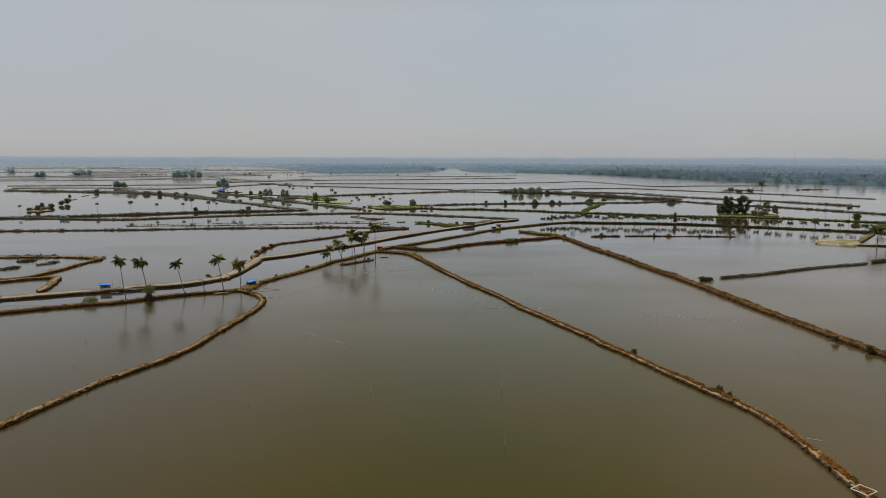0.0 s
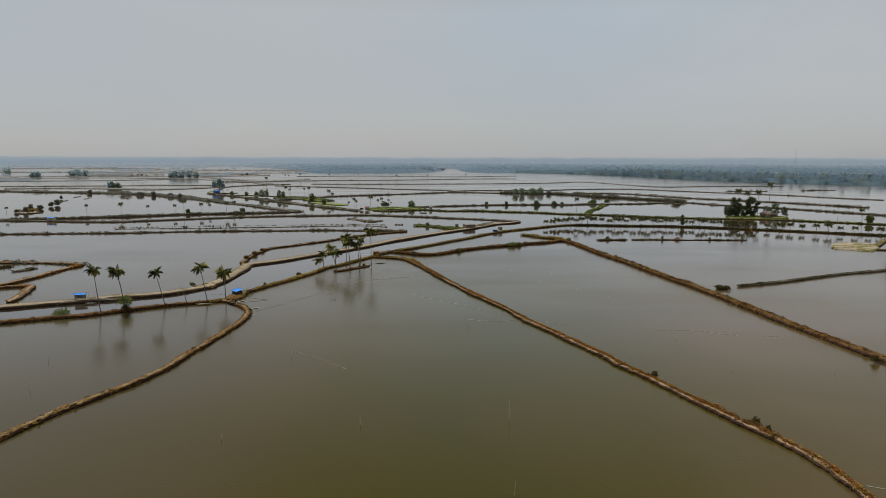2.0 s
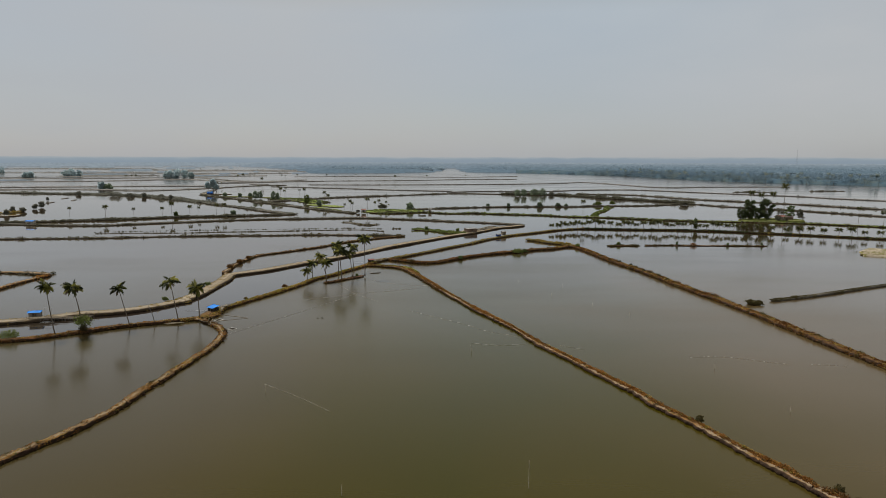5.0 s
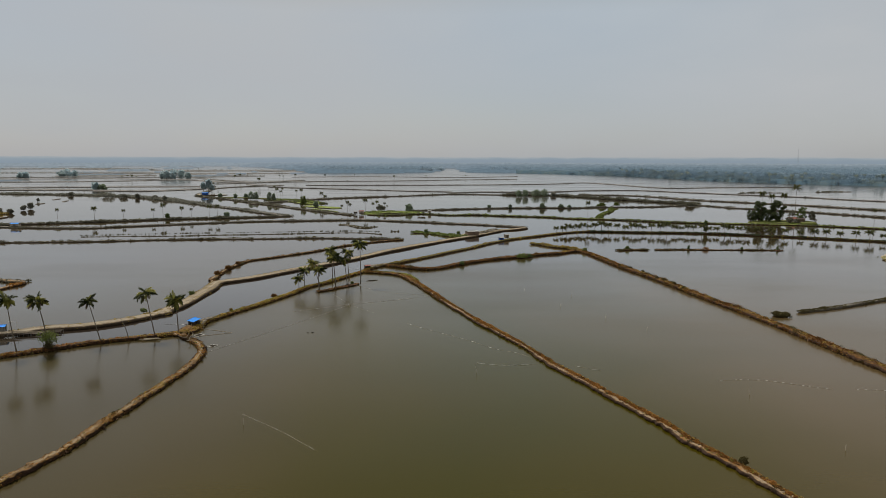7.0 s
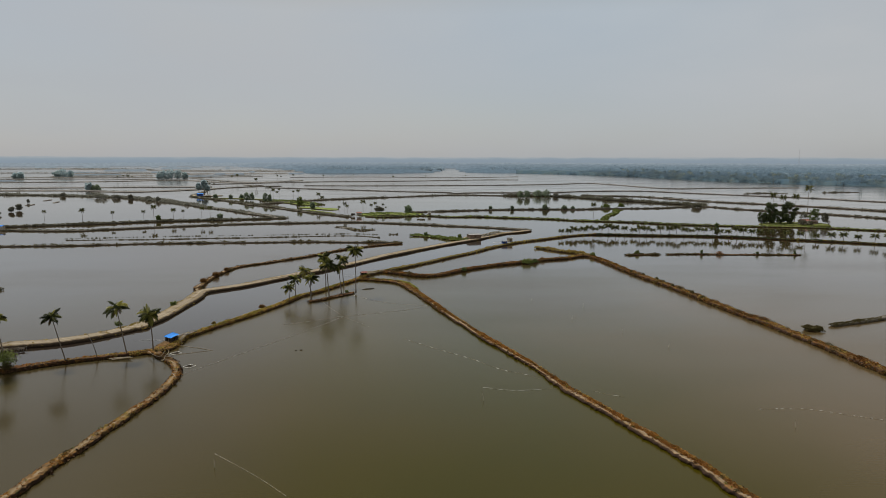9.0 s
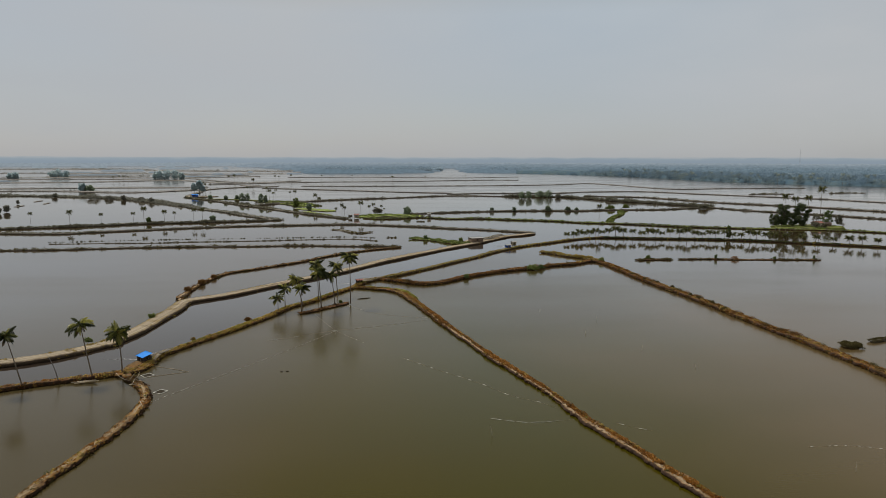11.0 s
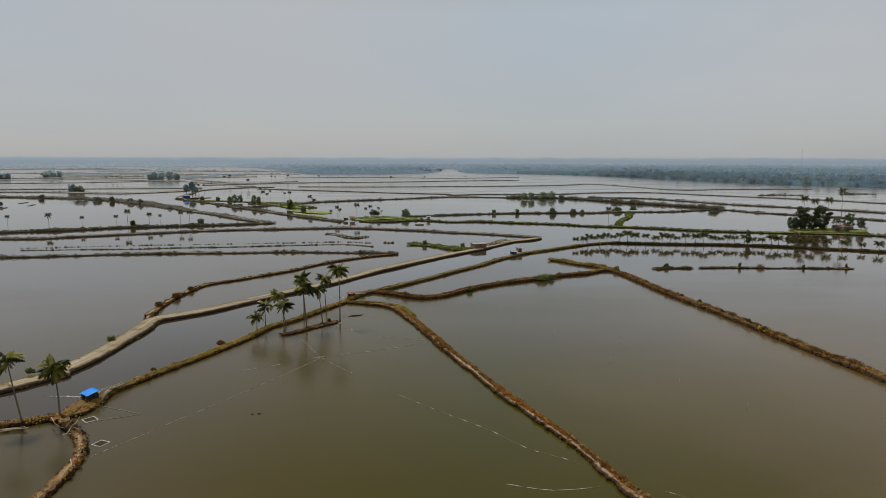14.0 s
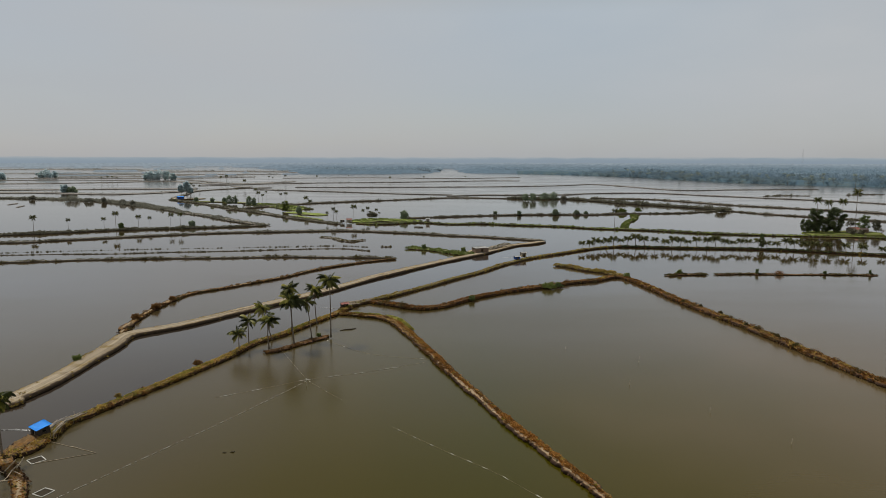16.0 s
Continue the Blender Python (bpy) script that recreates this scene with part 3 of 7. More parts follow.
for i, (rise, droop, length) in enumerate(((1.4, 0.7, 2.1), (1.15, 1.5, 2.6), (0.85, 1.9, 2.9), (0.5, 1.95, 2.9), (0.1, 1.6, 2.7), (-0.5, 0.9, 2.4), (-1.2, 0.25, 2.2))):
    fv, ff = frond_geometry(length, rise, droop, i, 26, 0.034, 0.27, 0.75)
    ob = link_mesh("frond", fv, ff, DEADFROND if i == 6 else FROND)
    FROND_MESHES.append(ob.data)
    bpy.data.objects.remove(ob)


def trunk_path(height, lean, bend, rng):
    path = []
    for i in range(13):
        s = i / 12
        path.append(Vector((lean * (0.75 * s + 0.25 * s * s) + bend * math.sin(s * math.pi), 0.3 * bend * math.sin(s * 2.1), height * s - 0.3 * (1 - s))))
    return path


def palm(x, y, lean, height, seed, size=1.0, fronds=20, label="", group="coconut palms on the dikes", z=0.6):
    rng = random.Random(seed)
    t = empty("coconut_palm", pose(x, y, z), label or "tall slender coconut palm on the earth dike", "palm", group)
    path = trunk_path(height, lean, rng.uniform(-0.25, 0.25), rng)
    bm = bmesh.new()
    tube(bm, path, [0.15 * size * (1.5 if i == 0 else 1 - 0.045 * i) for i in range(13)], 8)
    part("trunk", bm, TRUNK, t, "grey ringed trunk")
    bm = bmesh.new()
    bmesh.ops.create_icosphere(bm, subdivisions=1, radius=0.26 * size, matrix=Matrix.Diagonal((1, 1, 1.6, 1)))
    crown = part("crown", bm, DEADFROND, t, "fibrous heart bearing arching green fronds")
    crown.matrix_basis = Matrix.Translation(path[-1])
    live = int(fronds * 1.1)
    for i in range(live + 2):
        if i >= live:
            kind = 6
        elif i < 3:
            kind = 0
        else:
            kind = max(1, min(5, 1 + int(5 * ((i - 2) / (live - 2)) ** 1.1 + rng.uniform(-0.5, 0.5))))
        m = Matrix.Rotation(i * 2.4 + rng.uniform(-0.6, 0.6), 4, "Z") @ Matrix.Rotation(rng.uniform(-0.25, 0.7), 4, "Y") @ Matrix.Rotation(rng.uniform(-0.9, 0.9), 4, "X")
        share("frond", FROND_MESHES[kind], crown, m @ Matrix.Scale(size * rng.uniform(0.7, 1.2), 4))
    return t


def palm_master(height, seed, size, fronds=15, up=0.0, droop=1.5, label="small coconut palm on a far dike", leaflet=0.25, material=None, pairs=11, group="far coconut palms"):
    """A palm whose crown is one mesh, for those seen from far."""
    rng = random.Random(seed)
    t = empty("coconut_palm", pose(0, 0, -50), label, "palm", group)
    path = trunk_path(height, rng.uniform(-0.6, 0.6), 0.15, rng)
    bm = bmesh.new()
    tube(bm, path, [0.16 * size * (1.4 if i == 0 else 1 - 0.04 * i) for i in range(13)], 6)
    part("trunk", bm, TRUNK, t)
    v, f = [], []
    for i in range(fronds):
        r = (1.4, 1.1, 0.7, 0.2, -0.3)[min(4, int(5 * i / fronds))] * (1 - up) + 1.2 * up
        fv, ff = frond_geometry(3.0 * size, r, droop, seed * 50 + i, pairs, 0.05 * 11 / pairs, leaflet)
        m = Matrix.Translation(path[-1]) @ Matrix.Rotation(i * 2.4 + rng.uniform(-0.3, 0.3), 4, "Z")
        k = len(v)
        v += [m @ p for p in fv]
        f += [tuple(a + k for a in q) for q in ff]
    link_mesh("crown", v, f, material or FARFROND, t)
    return t


def place(master, x, y, z, turn, scale, label=""):
    ob = copy_thing(master, pose(x, y, z, 0, 0, turn) @ Matrix.Scale(scale, 4))
    if label:
        ob["label"] = label
    return ob


def tree(name, x, y, z, height, spread, seed, material, label, category="tree", leaves=2600, leaf=0.4, trunk=0.35, group=""):
    """A broadleaf tree: trunk, limbs and clumps of leaves with gaps between them."""
    rng = random.Random(seed)
    nr = np.random.default_rng(seed)
    t = empty(name, pose(x, y, z), label, category, group)
    bm = bmesh.new()
    fork = Vector((rng.uniform(-0.3, 0.3), rng.uniform(-0.3, 0.3), height * trunk))
    r = height * 0.022
    tube(bm, [Vector((0, 0, -0.3)), fork * 0.5, fork], [r * 1.4, r, r * 0.85], 7)
    clumps = []
    for i in range(20):
        a = i * 2.4 + rng.uniform(-0.4, 0.4)
        up = trunk + 0.06 + (0.86 - trunk) * ((i + 0.5) / 20) ** 1.15
        wide = math.sin(math.pi * min(0.97, 0.18 + 0.72 * up)) ** 0.7
        rr = spread * 0.5 * wide * rng.uniform(0.35, 0.85)
        tip = Vector((math.cos(a) * rr, math.sin(a) * rr, height * up))
        if i % 3 == 0:
            mid = fork.lerp(tip, 0.5) + Vector((0, 0, 0.03 * height))
            tube(bm, [fork * 0.9, mid, tip], [r * 0.6, r * 0.35, r * 0.12], 5)
        clumps.append((tip, spread * rng.uniform(0.13, 0.24)))
        if i % 2:
            clumps.append((tip + Vector((rng.uniform(-1, 1), rng.uniform(-1, 1), rng.uniform(-0.8, 0.6))) * spread * 0.16, spread * rng.uniform(0.08, 0.16)))
    part("trunk", bm, BARK, t)
    c = []
    per = leaves // len(clumps)
    for p, rad in clumps:
        d = nr.normal(size=(per, 3))
        d /= np.linalg.norm(d, axis=1)[:, None]
        d *= (nr.random((per, 1)) ** 0.45) * rad
        d[:, 2] *= 0.8
        c.append(np.array(p) + d)
    c = np.vstack(c)
    c[:, 2] = np.maximum(c[:, 2], 0.2)
    v, f = leaf_quads(c, leaf, nr)
    link_mesh("crown", v, f, material, t)
    return t


def bush(x, y, z, height, spread, seed, material, label, leaves=500, leaf=0.3, name="bush", low=0.08):
    nr = np.random.default_rng(seed)
    t = empty(name, pose(x, y, z), label, "bush")
    c = []
    bm = bmesh.new()
    for i in range(14):
        up = low + (0.8 - low) * (i / 13) ** 1.2
        a, rr = i * 2.4, spread * 0.5 * (1 - 0.65 * up) * nr.uniform(0.35, 0.9)
        tip = Vector((math.cos(a) * rr, math.sin(a) * rr, height * up))
        pole(bm, (0, 0, -0.2), tip, 0.05, 0.02, 4)
        d = nr.normal(size=(leaves // 14, 3))
        d /= np.linalg.norm(d, axis=1)[:, None]
        d *= (nr.random((leaves // 14, 1)) ** 0.45) * spread * nr.uniform(0.15, 0.25)
        c.append(np.array(tip) + d * np.array((1, 1, 0.8)))
    part("stem", bm, BARK, t)
    c = np.vstack(c)
    c[:, 2] = np.maximum(c[:, 2], 0.05)
    v, f = leaf_quads(c, leaf, nr)
    link_mesh("crown", v, f, material, t)
    return t


# ---- water and distance ----
R = 4990
tagged(link_mesh("water", [(-R, -R, 0), (R, -R, 0), (R, R, 0), (-R, R, 0)], [(0, 1, 2, 3)], WATER),
       "flat murky olive-brown pond water reflecting the sky", "water", kind="structure")

# horizon ring glows in haze colours, fading upward to the sky's tone
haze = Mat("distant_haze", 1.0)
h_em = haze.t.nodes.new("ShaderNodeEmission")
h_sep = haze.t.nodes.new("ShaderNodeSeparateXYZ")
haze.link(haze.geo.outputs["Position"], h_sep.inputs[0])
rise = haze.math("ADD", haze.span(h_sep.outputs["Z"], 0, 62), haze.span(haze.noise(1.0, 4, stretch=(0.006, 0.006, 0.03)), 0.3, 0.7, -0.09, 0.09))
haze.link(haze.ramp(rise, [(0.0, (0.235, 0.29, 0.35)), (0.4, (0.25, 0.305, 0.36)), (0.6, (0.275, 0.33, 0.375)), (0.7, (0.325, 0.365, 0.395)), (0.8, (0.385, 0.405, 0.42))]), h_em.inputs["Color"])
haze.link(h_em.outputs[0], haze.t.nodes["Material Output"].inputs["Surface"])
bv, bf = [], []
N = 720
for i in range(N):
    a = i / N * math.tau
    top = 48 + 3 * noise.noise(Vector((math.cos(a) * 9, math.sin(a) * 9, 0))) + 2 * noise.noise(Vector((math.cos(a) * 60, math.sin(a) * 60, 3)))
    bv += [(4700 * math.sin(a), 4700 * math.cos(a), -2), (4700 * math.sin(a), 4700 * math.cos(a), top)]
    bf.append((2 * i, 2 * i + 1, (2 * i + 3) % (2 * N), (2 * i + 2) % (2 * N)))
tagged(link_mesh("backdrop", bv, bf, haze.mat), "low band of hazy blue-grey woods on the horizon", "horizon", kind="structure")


def woods(name, edge, rows, gap, height, seed, label, quads=16, leaf=4.0, jitter=10.0, density=1.0, grow=1.06, material=None, wide=0.42):
    """Far woods: rows of small crowns behind a shore line, each a cluster of leaf quads over a stem of leaves."""
    rng = np.random.default_rng(seed)
    line, nor, q = along(edge, 6.0)
    mid = line.mean(axis=0)
    out = mid / np.linalg.norm(mid)
    nor = np.where((nor @ out)[:, None] < 0, -nor, nor)
    cs, ss = [], []
    back = 0.0
    for r in range(rows):
        n = int(q[-1] / 7.0 * density)
        i = rng.integers(0, len(line), n)
        p = line[i] * (1 + back / np.linalg.norm(line[i], axis=1))[:, None] + rng.normal(0, jitter, (n, 2))
        hh = height * rng.lognormal(-0.03, 0.15, n) * np.clip((len(line) - i) / (0.3 * len(line)), 0.3, 1.0)
        d = rng.normal(size=(n, quads, 3))
        d /= np.linalg.norm(d, axis=2)[:, :, None]
        d *= np.array((wide, wide, 0.48)) * rng.random((n, quads, 1)) ** 0.4
        d[:, :, 2] += 0.5
        cs.append((np.concatenate([p, np.zeros((n, 1))], 1)[:, None, :] + d * hh[:, None, None]).reshape(-1, 3))
        ss.append(np.repeat(leaf * hh / height, quads))
        back += gap * grow ** r
    v, f = leaf_quads(np.vstack(cs), np.concatenate(ss), rng)
    v[:, 2] = np.maximum(v[:, 2], 0.0)
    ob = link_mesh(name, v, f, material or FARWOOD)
    return tagged(ob, label, "woods", kind="stuff")


SHORE = [(790, 1040), (699, 1148), (664, 1189), (609, 1256), (559, 1360), (532, 1452), (503, 1540), (484, 1650), (437, 1745), (388, 1840), (311, 1943), (234, 2010)]


def canopy(name, edge, d0, d1, height, step, depth_step, material, seed, label):
    """The roof of crowns over far woods: lumpy, with a steep front, between two distances behind a shore line."""
    line = along(edge, step)[0]
    rows = max(2, int((d1 - d0) / depth_step)) + 1
    far = np.linalg.norm(line, axis=1)
    verts = []
    for r in range(rows):
        d = d0 + (d1 - d0) * r / (rows - 1)
        for i, (x, y) in enumerate(line):
            k = 1 + d / far[i]
            px, py = x * k, y * k
            z = height * (0.55 + 0.12 * wob(px, py, seed, 0.1) + 0.1 * wob(px, py, seed + 2, 0.03))
            if d0 == 0 and r == 0:
                z = -0.2
            verts.append((px, py, z))
    n = len(line)
    faces = [(r * n + i, r * n + i + 1, (r + 1) * n + i + 1, (r + 1) * n + i) for r in range(rows - 1) for i in range(n - 1)]
    return tagged(link_mesh(name, verts, faces, material, smooth=True), label, "woods", kind="stuff")


def misty(name, stops, patch, fine):
    m = Mat(name, 1.0, spec=0.0)
    t = m.math("ADD", m.math("MULTIPLY", m.noise(patch, 3), 0.5), m.math("MULTIPLY", m.noise(fine, 4), 0.5))
    m.colour(m.ramp(t, stops))
    return m.bump(m.noise(fine, 3), 0.6, 1.5).mat


# crown colours carry haze by depth, with some olive for lit tops
SHOREROOF = misty("haze_tinted_shore_crowns", [(0.36, (0.075, 0.125, 0.175)), (0.5, (0.09, 0.14, 0.175)), (0.64, (0.125, 0.155, 0.15))], 0.03, 0.22)
MIDROOF = misty("haze_tinted_mid_crowns", [(0.36, (0.10, 0.15, 0.20)), (0.5, (0.115, 0.165, 0.205)), (0.64, (0.14, 0.18, 0.195))], 0.015, 0.15)
HAZYROOF = misty("haze_paled_crowns", [(0.36, (0.15, 0.205, 0.26)), (0.5, (0.165, 0.22, 0.27)), (0.64, (0.185, 0.235, 0.265))], 0.008, 0.08)
POINT = [(310, 2190), (261, 2226), (203, 2266), (155, 2352)]
ACROSS = [(-330, 2190), (-282, 2128), (-211, 2094), (-131, 2133), (-48, 2215), (24, 2394)]
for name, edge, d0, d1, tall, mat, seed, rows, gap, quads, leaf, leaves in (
    ("dense haze-tinted coconut and mangrove woods along the far shore", SHORE, 0, 110, 12, SHOREROOF, 1, 5, 18, 135, 0.71, SHOREWOOD),
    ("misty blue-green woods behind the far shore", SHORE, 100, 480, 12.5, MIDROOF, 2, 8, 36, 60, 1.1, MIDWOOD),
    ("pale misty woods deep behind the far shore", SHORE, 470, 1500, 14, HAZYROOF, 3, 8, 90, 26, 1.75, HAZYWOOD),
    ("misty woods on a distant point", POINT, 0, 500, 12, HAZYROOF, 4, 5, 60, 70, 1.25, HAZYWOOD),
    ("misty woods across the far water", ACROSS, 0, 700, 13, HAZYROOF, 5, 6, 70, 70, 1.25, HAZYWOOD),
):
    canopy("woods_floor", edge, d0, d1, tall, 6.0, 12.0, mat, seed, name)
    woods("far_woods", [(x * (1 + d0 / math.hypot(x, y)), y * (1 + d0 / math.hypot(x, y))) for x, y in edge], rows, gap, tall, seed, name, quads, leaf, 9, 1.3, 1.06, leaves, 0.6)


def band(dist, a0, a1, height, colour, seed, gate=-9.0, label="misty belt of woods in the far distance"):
    """A belt of woods in the far distance, between two bearings in degrees: a glowing strip, haze in its colour, with a
    low uneven rim of crowns.
    """
    m = Mat("glowing_haze_belt", 1.0)
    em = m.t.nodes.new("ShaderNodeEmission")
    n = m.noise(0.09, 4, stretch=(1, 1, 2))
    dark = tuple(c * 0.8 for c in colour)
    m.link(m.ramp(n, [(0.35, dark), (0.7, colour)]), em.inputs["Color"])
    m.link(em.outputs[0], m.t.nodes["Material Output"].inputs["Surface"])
    step = 3.0 / dist
    n = int(radians(a1 - a0) / step)
    v, f = [], []
    for i in range(n + 1):
        a = radians(a0) + i * step
        d = dist * (1 + 0.02 * noise.noise(Vector((a * 9, seed, 0))))
        k = a * dist
        top = height * (0.85 + 0.09 * noise.noise(Vector((k / 300, seed, 1))) + 0.14 * noise.noise(Vector((k / 40, seed, 2))) + 0.16 * noise.noise(Vector((k / 11, seed, 3))) + 0.1 * noise.noise(Vector((k / 4, seed, 4))))
        on = noise.noise(Vector((k / 160, seed, 7))) + 0.4 * noise.noise(Vector((k / 45, seed, 8)))
        top = top if on > gate else top * max(0.03, 1 - (gate - on) * 25)
        end = min(1.0, min(i, n - i) / 25)
        v += [(d * math.sin(a), d * math.cos(a), -0.5), (d * math.sin(a), d * math.cos(a), top * end ** 0.5)]
        if i:
            f.append((2 * i - 2, 2 * i, 2 * i + 1, 2 * i - 1))
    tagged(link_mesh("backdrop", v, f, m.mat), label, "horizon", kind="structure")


# farther strips glow paler, so haze seems to thicken with distance
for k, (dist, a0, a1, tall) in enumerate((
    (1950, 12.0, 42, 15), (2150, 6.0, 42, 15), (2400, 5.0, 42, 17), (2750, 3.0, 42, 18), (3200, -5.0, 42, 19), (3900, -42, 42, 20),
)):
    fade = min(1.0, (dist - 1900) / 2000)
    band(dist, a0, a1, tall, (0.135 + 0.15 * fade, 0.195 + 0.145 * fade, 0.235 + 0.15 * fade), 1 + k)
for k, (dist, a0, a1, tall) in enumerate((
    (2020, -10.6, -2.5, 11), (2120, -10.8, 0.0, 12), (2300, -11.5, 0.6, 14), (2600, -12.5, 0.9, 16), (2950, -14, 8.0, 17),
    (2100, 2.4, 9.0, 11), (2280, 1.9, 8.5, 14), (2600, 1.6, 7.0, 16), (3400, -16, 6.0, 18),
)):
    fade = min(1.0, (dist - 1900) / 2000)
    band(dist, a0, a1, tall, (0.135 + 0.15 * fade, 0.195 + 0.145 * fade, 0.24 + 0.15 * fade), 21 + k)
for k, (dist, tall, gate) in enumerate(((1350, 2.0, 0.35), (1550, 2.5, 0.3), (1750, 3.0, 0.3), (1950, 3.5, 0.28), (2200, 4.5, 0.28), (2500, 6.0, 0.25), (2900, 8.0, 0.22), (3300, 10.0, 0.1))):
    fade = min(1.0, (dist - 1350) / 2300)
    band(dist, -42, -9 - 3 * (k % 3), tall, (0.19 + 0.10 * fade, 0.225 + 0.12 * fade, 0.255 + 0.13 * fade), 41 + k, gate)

# ---- dikes, near ones first ----
ROAD = [(-189.4, 173.7), (-151.3, 198.3), (-137.2, 207.8), (-130.3, 211.1), (-123.3, 214.6), (-116.0, 218.2), (-108.4, 221.8), (-101.1, 226.7), (-92.6, 229.6), (-85.0, 235.9), (-78.1, 246.0), (-79.5, 243.4), (-77.9, 251.2), (-77.3, 257.9), (-77.1, 268.5), (-77.2, 281.9), (-77.8, 290.6), (-74.7, 295.0), (-67.3, 302.6), (-60.1, 313.6), (-54.4, 322.3), (-44.8, 335.1), (-33.4, 353.8), (-25.2, 368.9), (-15.6, 383.5), (-4.8, 399.9), (7.4, 416.9), (21.1, 434.2), (30.5, 449.6), (40.6, 464.4), (50.2, 471.1), (58.6, 480.5)]
FRONT = [(-173.4, 158.6), (-137.9, 180.2), (-124.9, 188.7), (-118.9, 192.2), (-112.7, 195.8), (-105.9, 198.8), (-98.9, 201.9), (-92.4, 206.7), (-85.5, 211.8), (-78.0, 216.2), (-69.9, 219.8), (-65.1, 222.6), (-63.3, 224.2), (-62.7, 228.3), (-63.2, 234.2), (-61.5, 238.1), (-59.3, 243.8), (-56.7, 249.7), (-53.8, 256.2), (-50.8, 263.8), (-47.5, 272.3), (-44.2, 283.8), (-39.2, 291.9), (-34.1, 303.6), (-29.5, 313.5), (-25.9, 323.7)]
CURVE = [(-65.4, 221.9), (-63.2, 219.6), (-60.3, 216.5), (-57.4, 212.9), (-55.3, 209.3), (-53.8, 205.3), (-53.0, 198.4), (-53.0, 193.4), (-53.1, 189.4), (-53.7, 185.6), (-54.2, 179.5), (-54.9, 174.4), (-55.1, 170.7), (-56.0, 165.3), (-56.8, 154.4), (-57.9, 149.9), (-60.2, 142.4), (-62.5, 137.8), (-64.4, 133.1), (-66.3, 129.2), (-72.1, 106.9), (-75.7, 99.0), (-79.4, 88.1), (-84.6, 74.8)] + [(-91.0, 52.0), (-104.0, 10.0), (-118.0, -45.0), (-135.0, -110.0)]
CENTRE = [(-28.0, 314.9), (-21.3, 312.6), (-14.6, 309.1), (-10.3, 301.9), (-6.0, 288.6), (-1.7, 274.8), (3.0, 259.6), (7.9, 245.1), (11.8, 233.2), (15.3, 224.9), (18.2, 217.3), (20.8, 210.9), (25.2, 196.2), (28.8, 187.9), (31.7, 179.8), (34.4, 173.2), (36.8, 167.1), (38.9, 161.6), (40.7, 155.2), (44.2, 146.8), (47.0, 138.4), (49.7, 131.5), (51.9, 124.8), (54.1, 119.5), (56.0, 114.2), (57.4, 108.9), (57.7, 102.5), (57.6, 98.6), (57.5, 74.5), (57.2, 66.3)] + [(57.5, 42.0), (59.0, 5.0), (60.0, -40.0), (64.0, -110.0)]
RIGHT = [(-20.6, 330.9), (-12.4, 325.8), (-5.4, 321.0), (1.4, 323.2), (6.7, 329.5), (14.4, 338.0), (24.4, 346.1), (35.0, 352.9), (46.2, 360.1), (57.6, 365.4), (70.6, 371.0), (77.4, 325.7), (83.0, 295.3), (86.8, 267.1), (90.4, 244.9), (93.0, 225.0), (94.8, 207.2), (96.4, 191.9), (98.1, 179.3), (99.6, 168.2), (101.0, 158.4), (102.7, 146.9), (106.7, 130.1), (112.9, 102.6)]
MIDDLE = [(-28.0, 320.7), (-25.3, 326.1), (-20.7, 331.7), (-13.2, 341.2), (-4.1, 353.7), (6.1, 368.8), (17.6, 384.7), (25.6, 398.4), (32.7, 408.9), (43.1, 421.8), (61.4, 437.8), (76.7, 451.4), (94.4, 459.5), (121.3, 454.6), (148.4, 451.9), (173.0, 445.1), (194.3, 434.8), (208.6, 428.9), (269.0, 395.4), (301.6, 379.8)]
CENTRE = CENTRE[:4] + [(x + 0.4, y) for x, y in CENTRE[4:]]
BRANCH = [(-17.6, 419.7), (-29.4, 411.8), (-40.1, 401.3), (-49.5, 388.7), (-57.4, 373.6), (-65.2, 363.4), (-72.5, 354.0), (-79.5, 346.3), (-82.4, 339.0), (-83.5, 328.0), (-83.6, 315.9), (-82.8, 305.1), (-80.7, 293.8)]
UPPER = [(59.3, 484.6), (41.1, 495.3), (26.0, 503.8), (10.0, 509.8), (-6.4, 519.0), (-23.5, 525.4), (-41.1, 532.1), (-58.8, 535.7), (-92.2, 530.2), (-124.7, 524.8), (-154.0, 513.7), (-180.3, 500.5), (-204.9, 488.2), (-229.5, 479.1), (-318.7, 489.0), (-361.2, 464.4)]
GREEN = [(-53.6, 581.2), (-34.0, 576.8), (-11.3, 588.2), (11.9, 575.6), (31.2, 579.1), (49.6, 570.8), (85.2, 558.7), (101.0, 547.6), (133.6, 536.6), (162.1, 520.1), (191.3, 510.4), (220.8, 503.9), (253.3, 494.8), (347.3, 438.3)]
SHELTER = [(-20.4, 620.3), (13.5, 633.9), (58.2, 648.0), (103.5, 652.1), (125.8, 651.5), (151.1, 661.7), (198.5, 666.0), (245.2, 688.4), (264.3, 658.6), (278.3, 642.0), (291.6, 626.4), (320.1, 593.4), (383.6, 484.8)]
ROWA = [(-301.5, 399.9), (-186.2, 411.1), (-175.9, 414.0), (-164.6, 415.3), (-153.9, 418.4), (-142.3, 419.8), (-118.5, 422.6), (-93.8, 423.8), (-69.2, 426.7), (-43.3, 424.4), (-28.0, 424.0), (-17.6, 420.4)]
ROWB = [(-355.6, 472.5), (-251.2, 513.2), (-224.9, 524.2), (-198.6, 539.2), (-167.4, 548.3), (-134.8, 557.9), (-111.9, 568.3)]

# the canal between the road and the palm-lined dike
bank_l = along(ROAD, 1.0)[0]
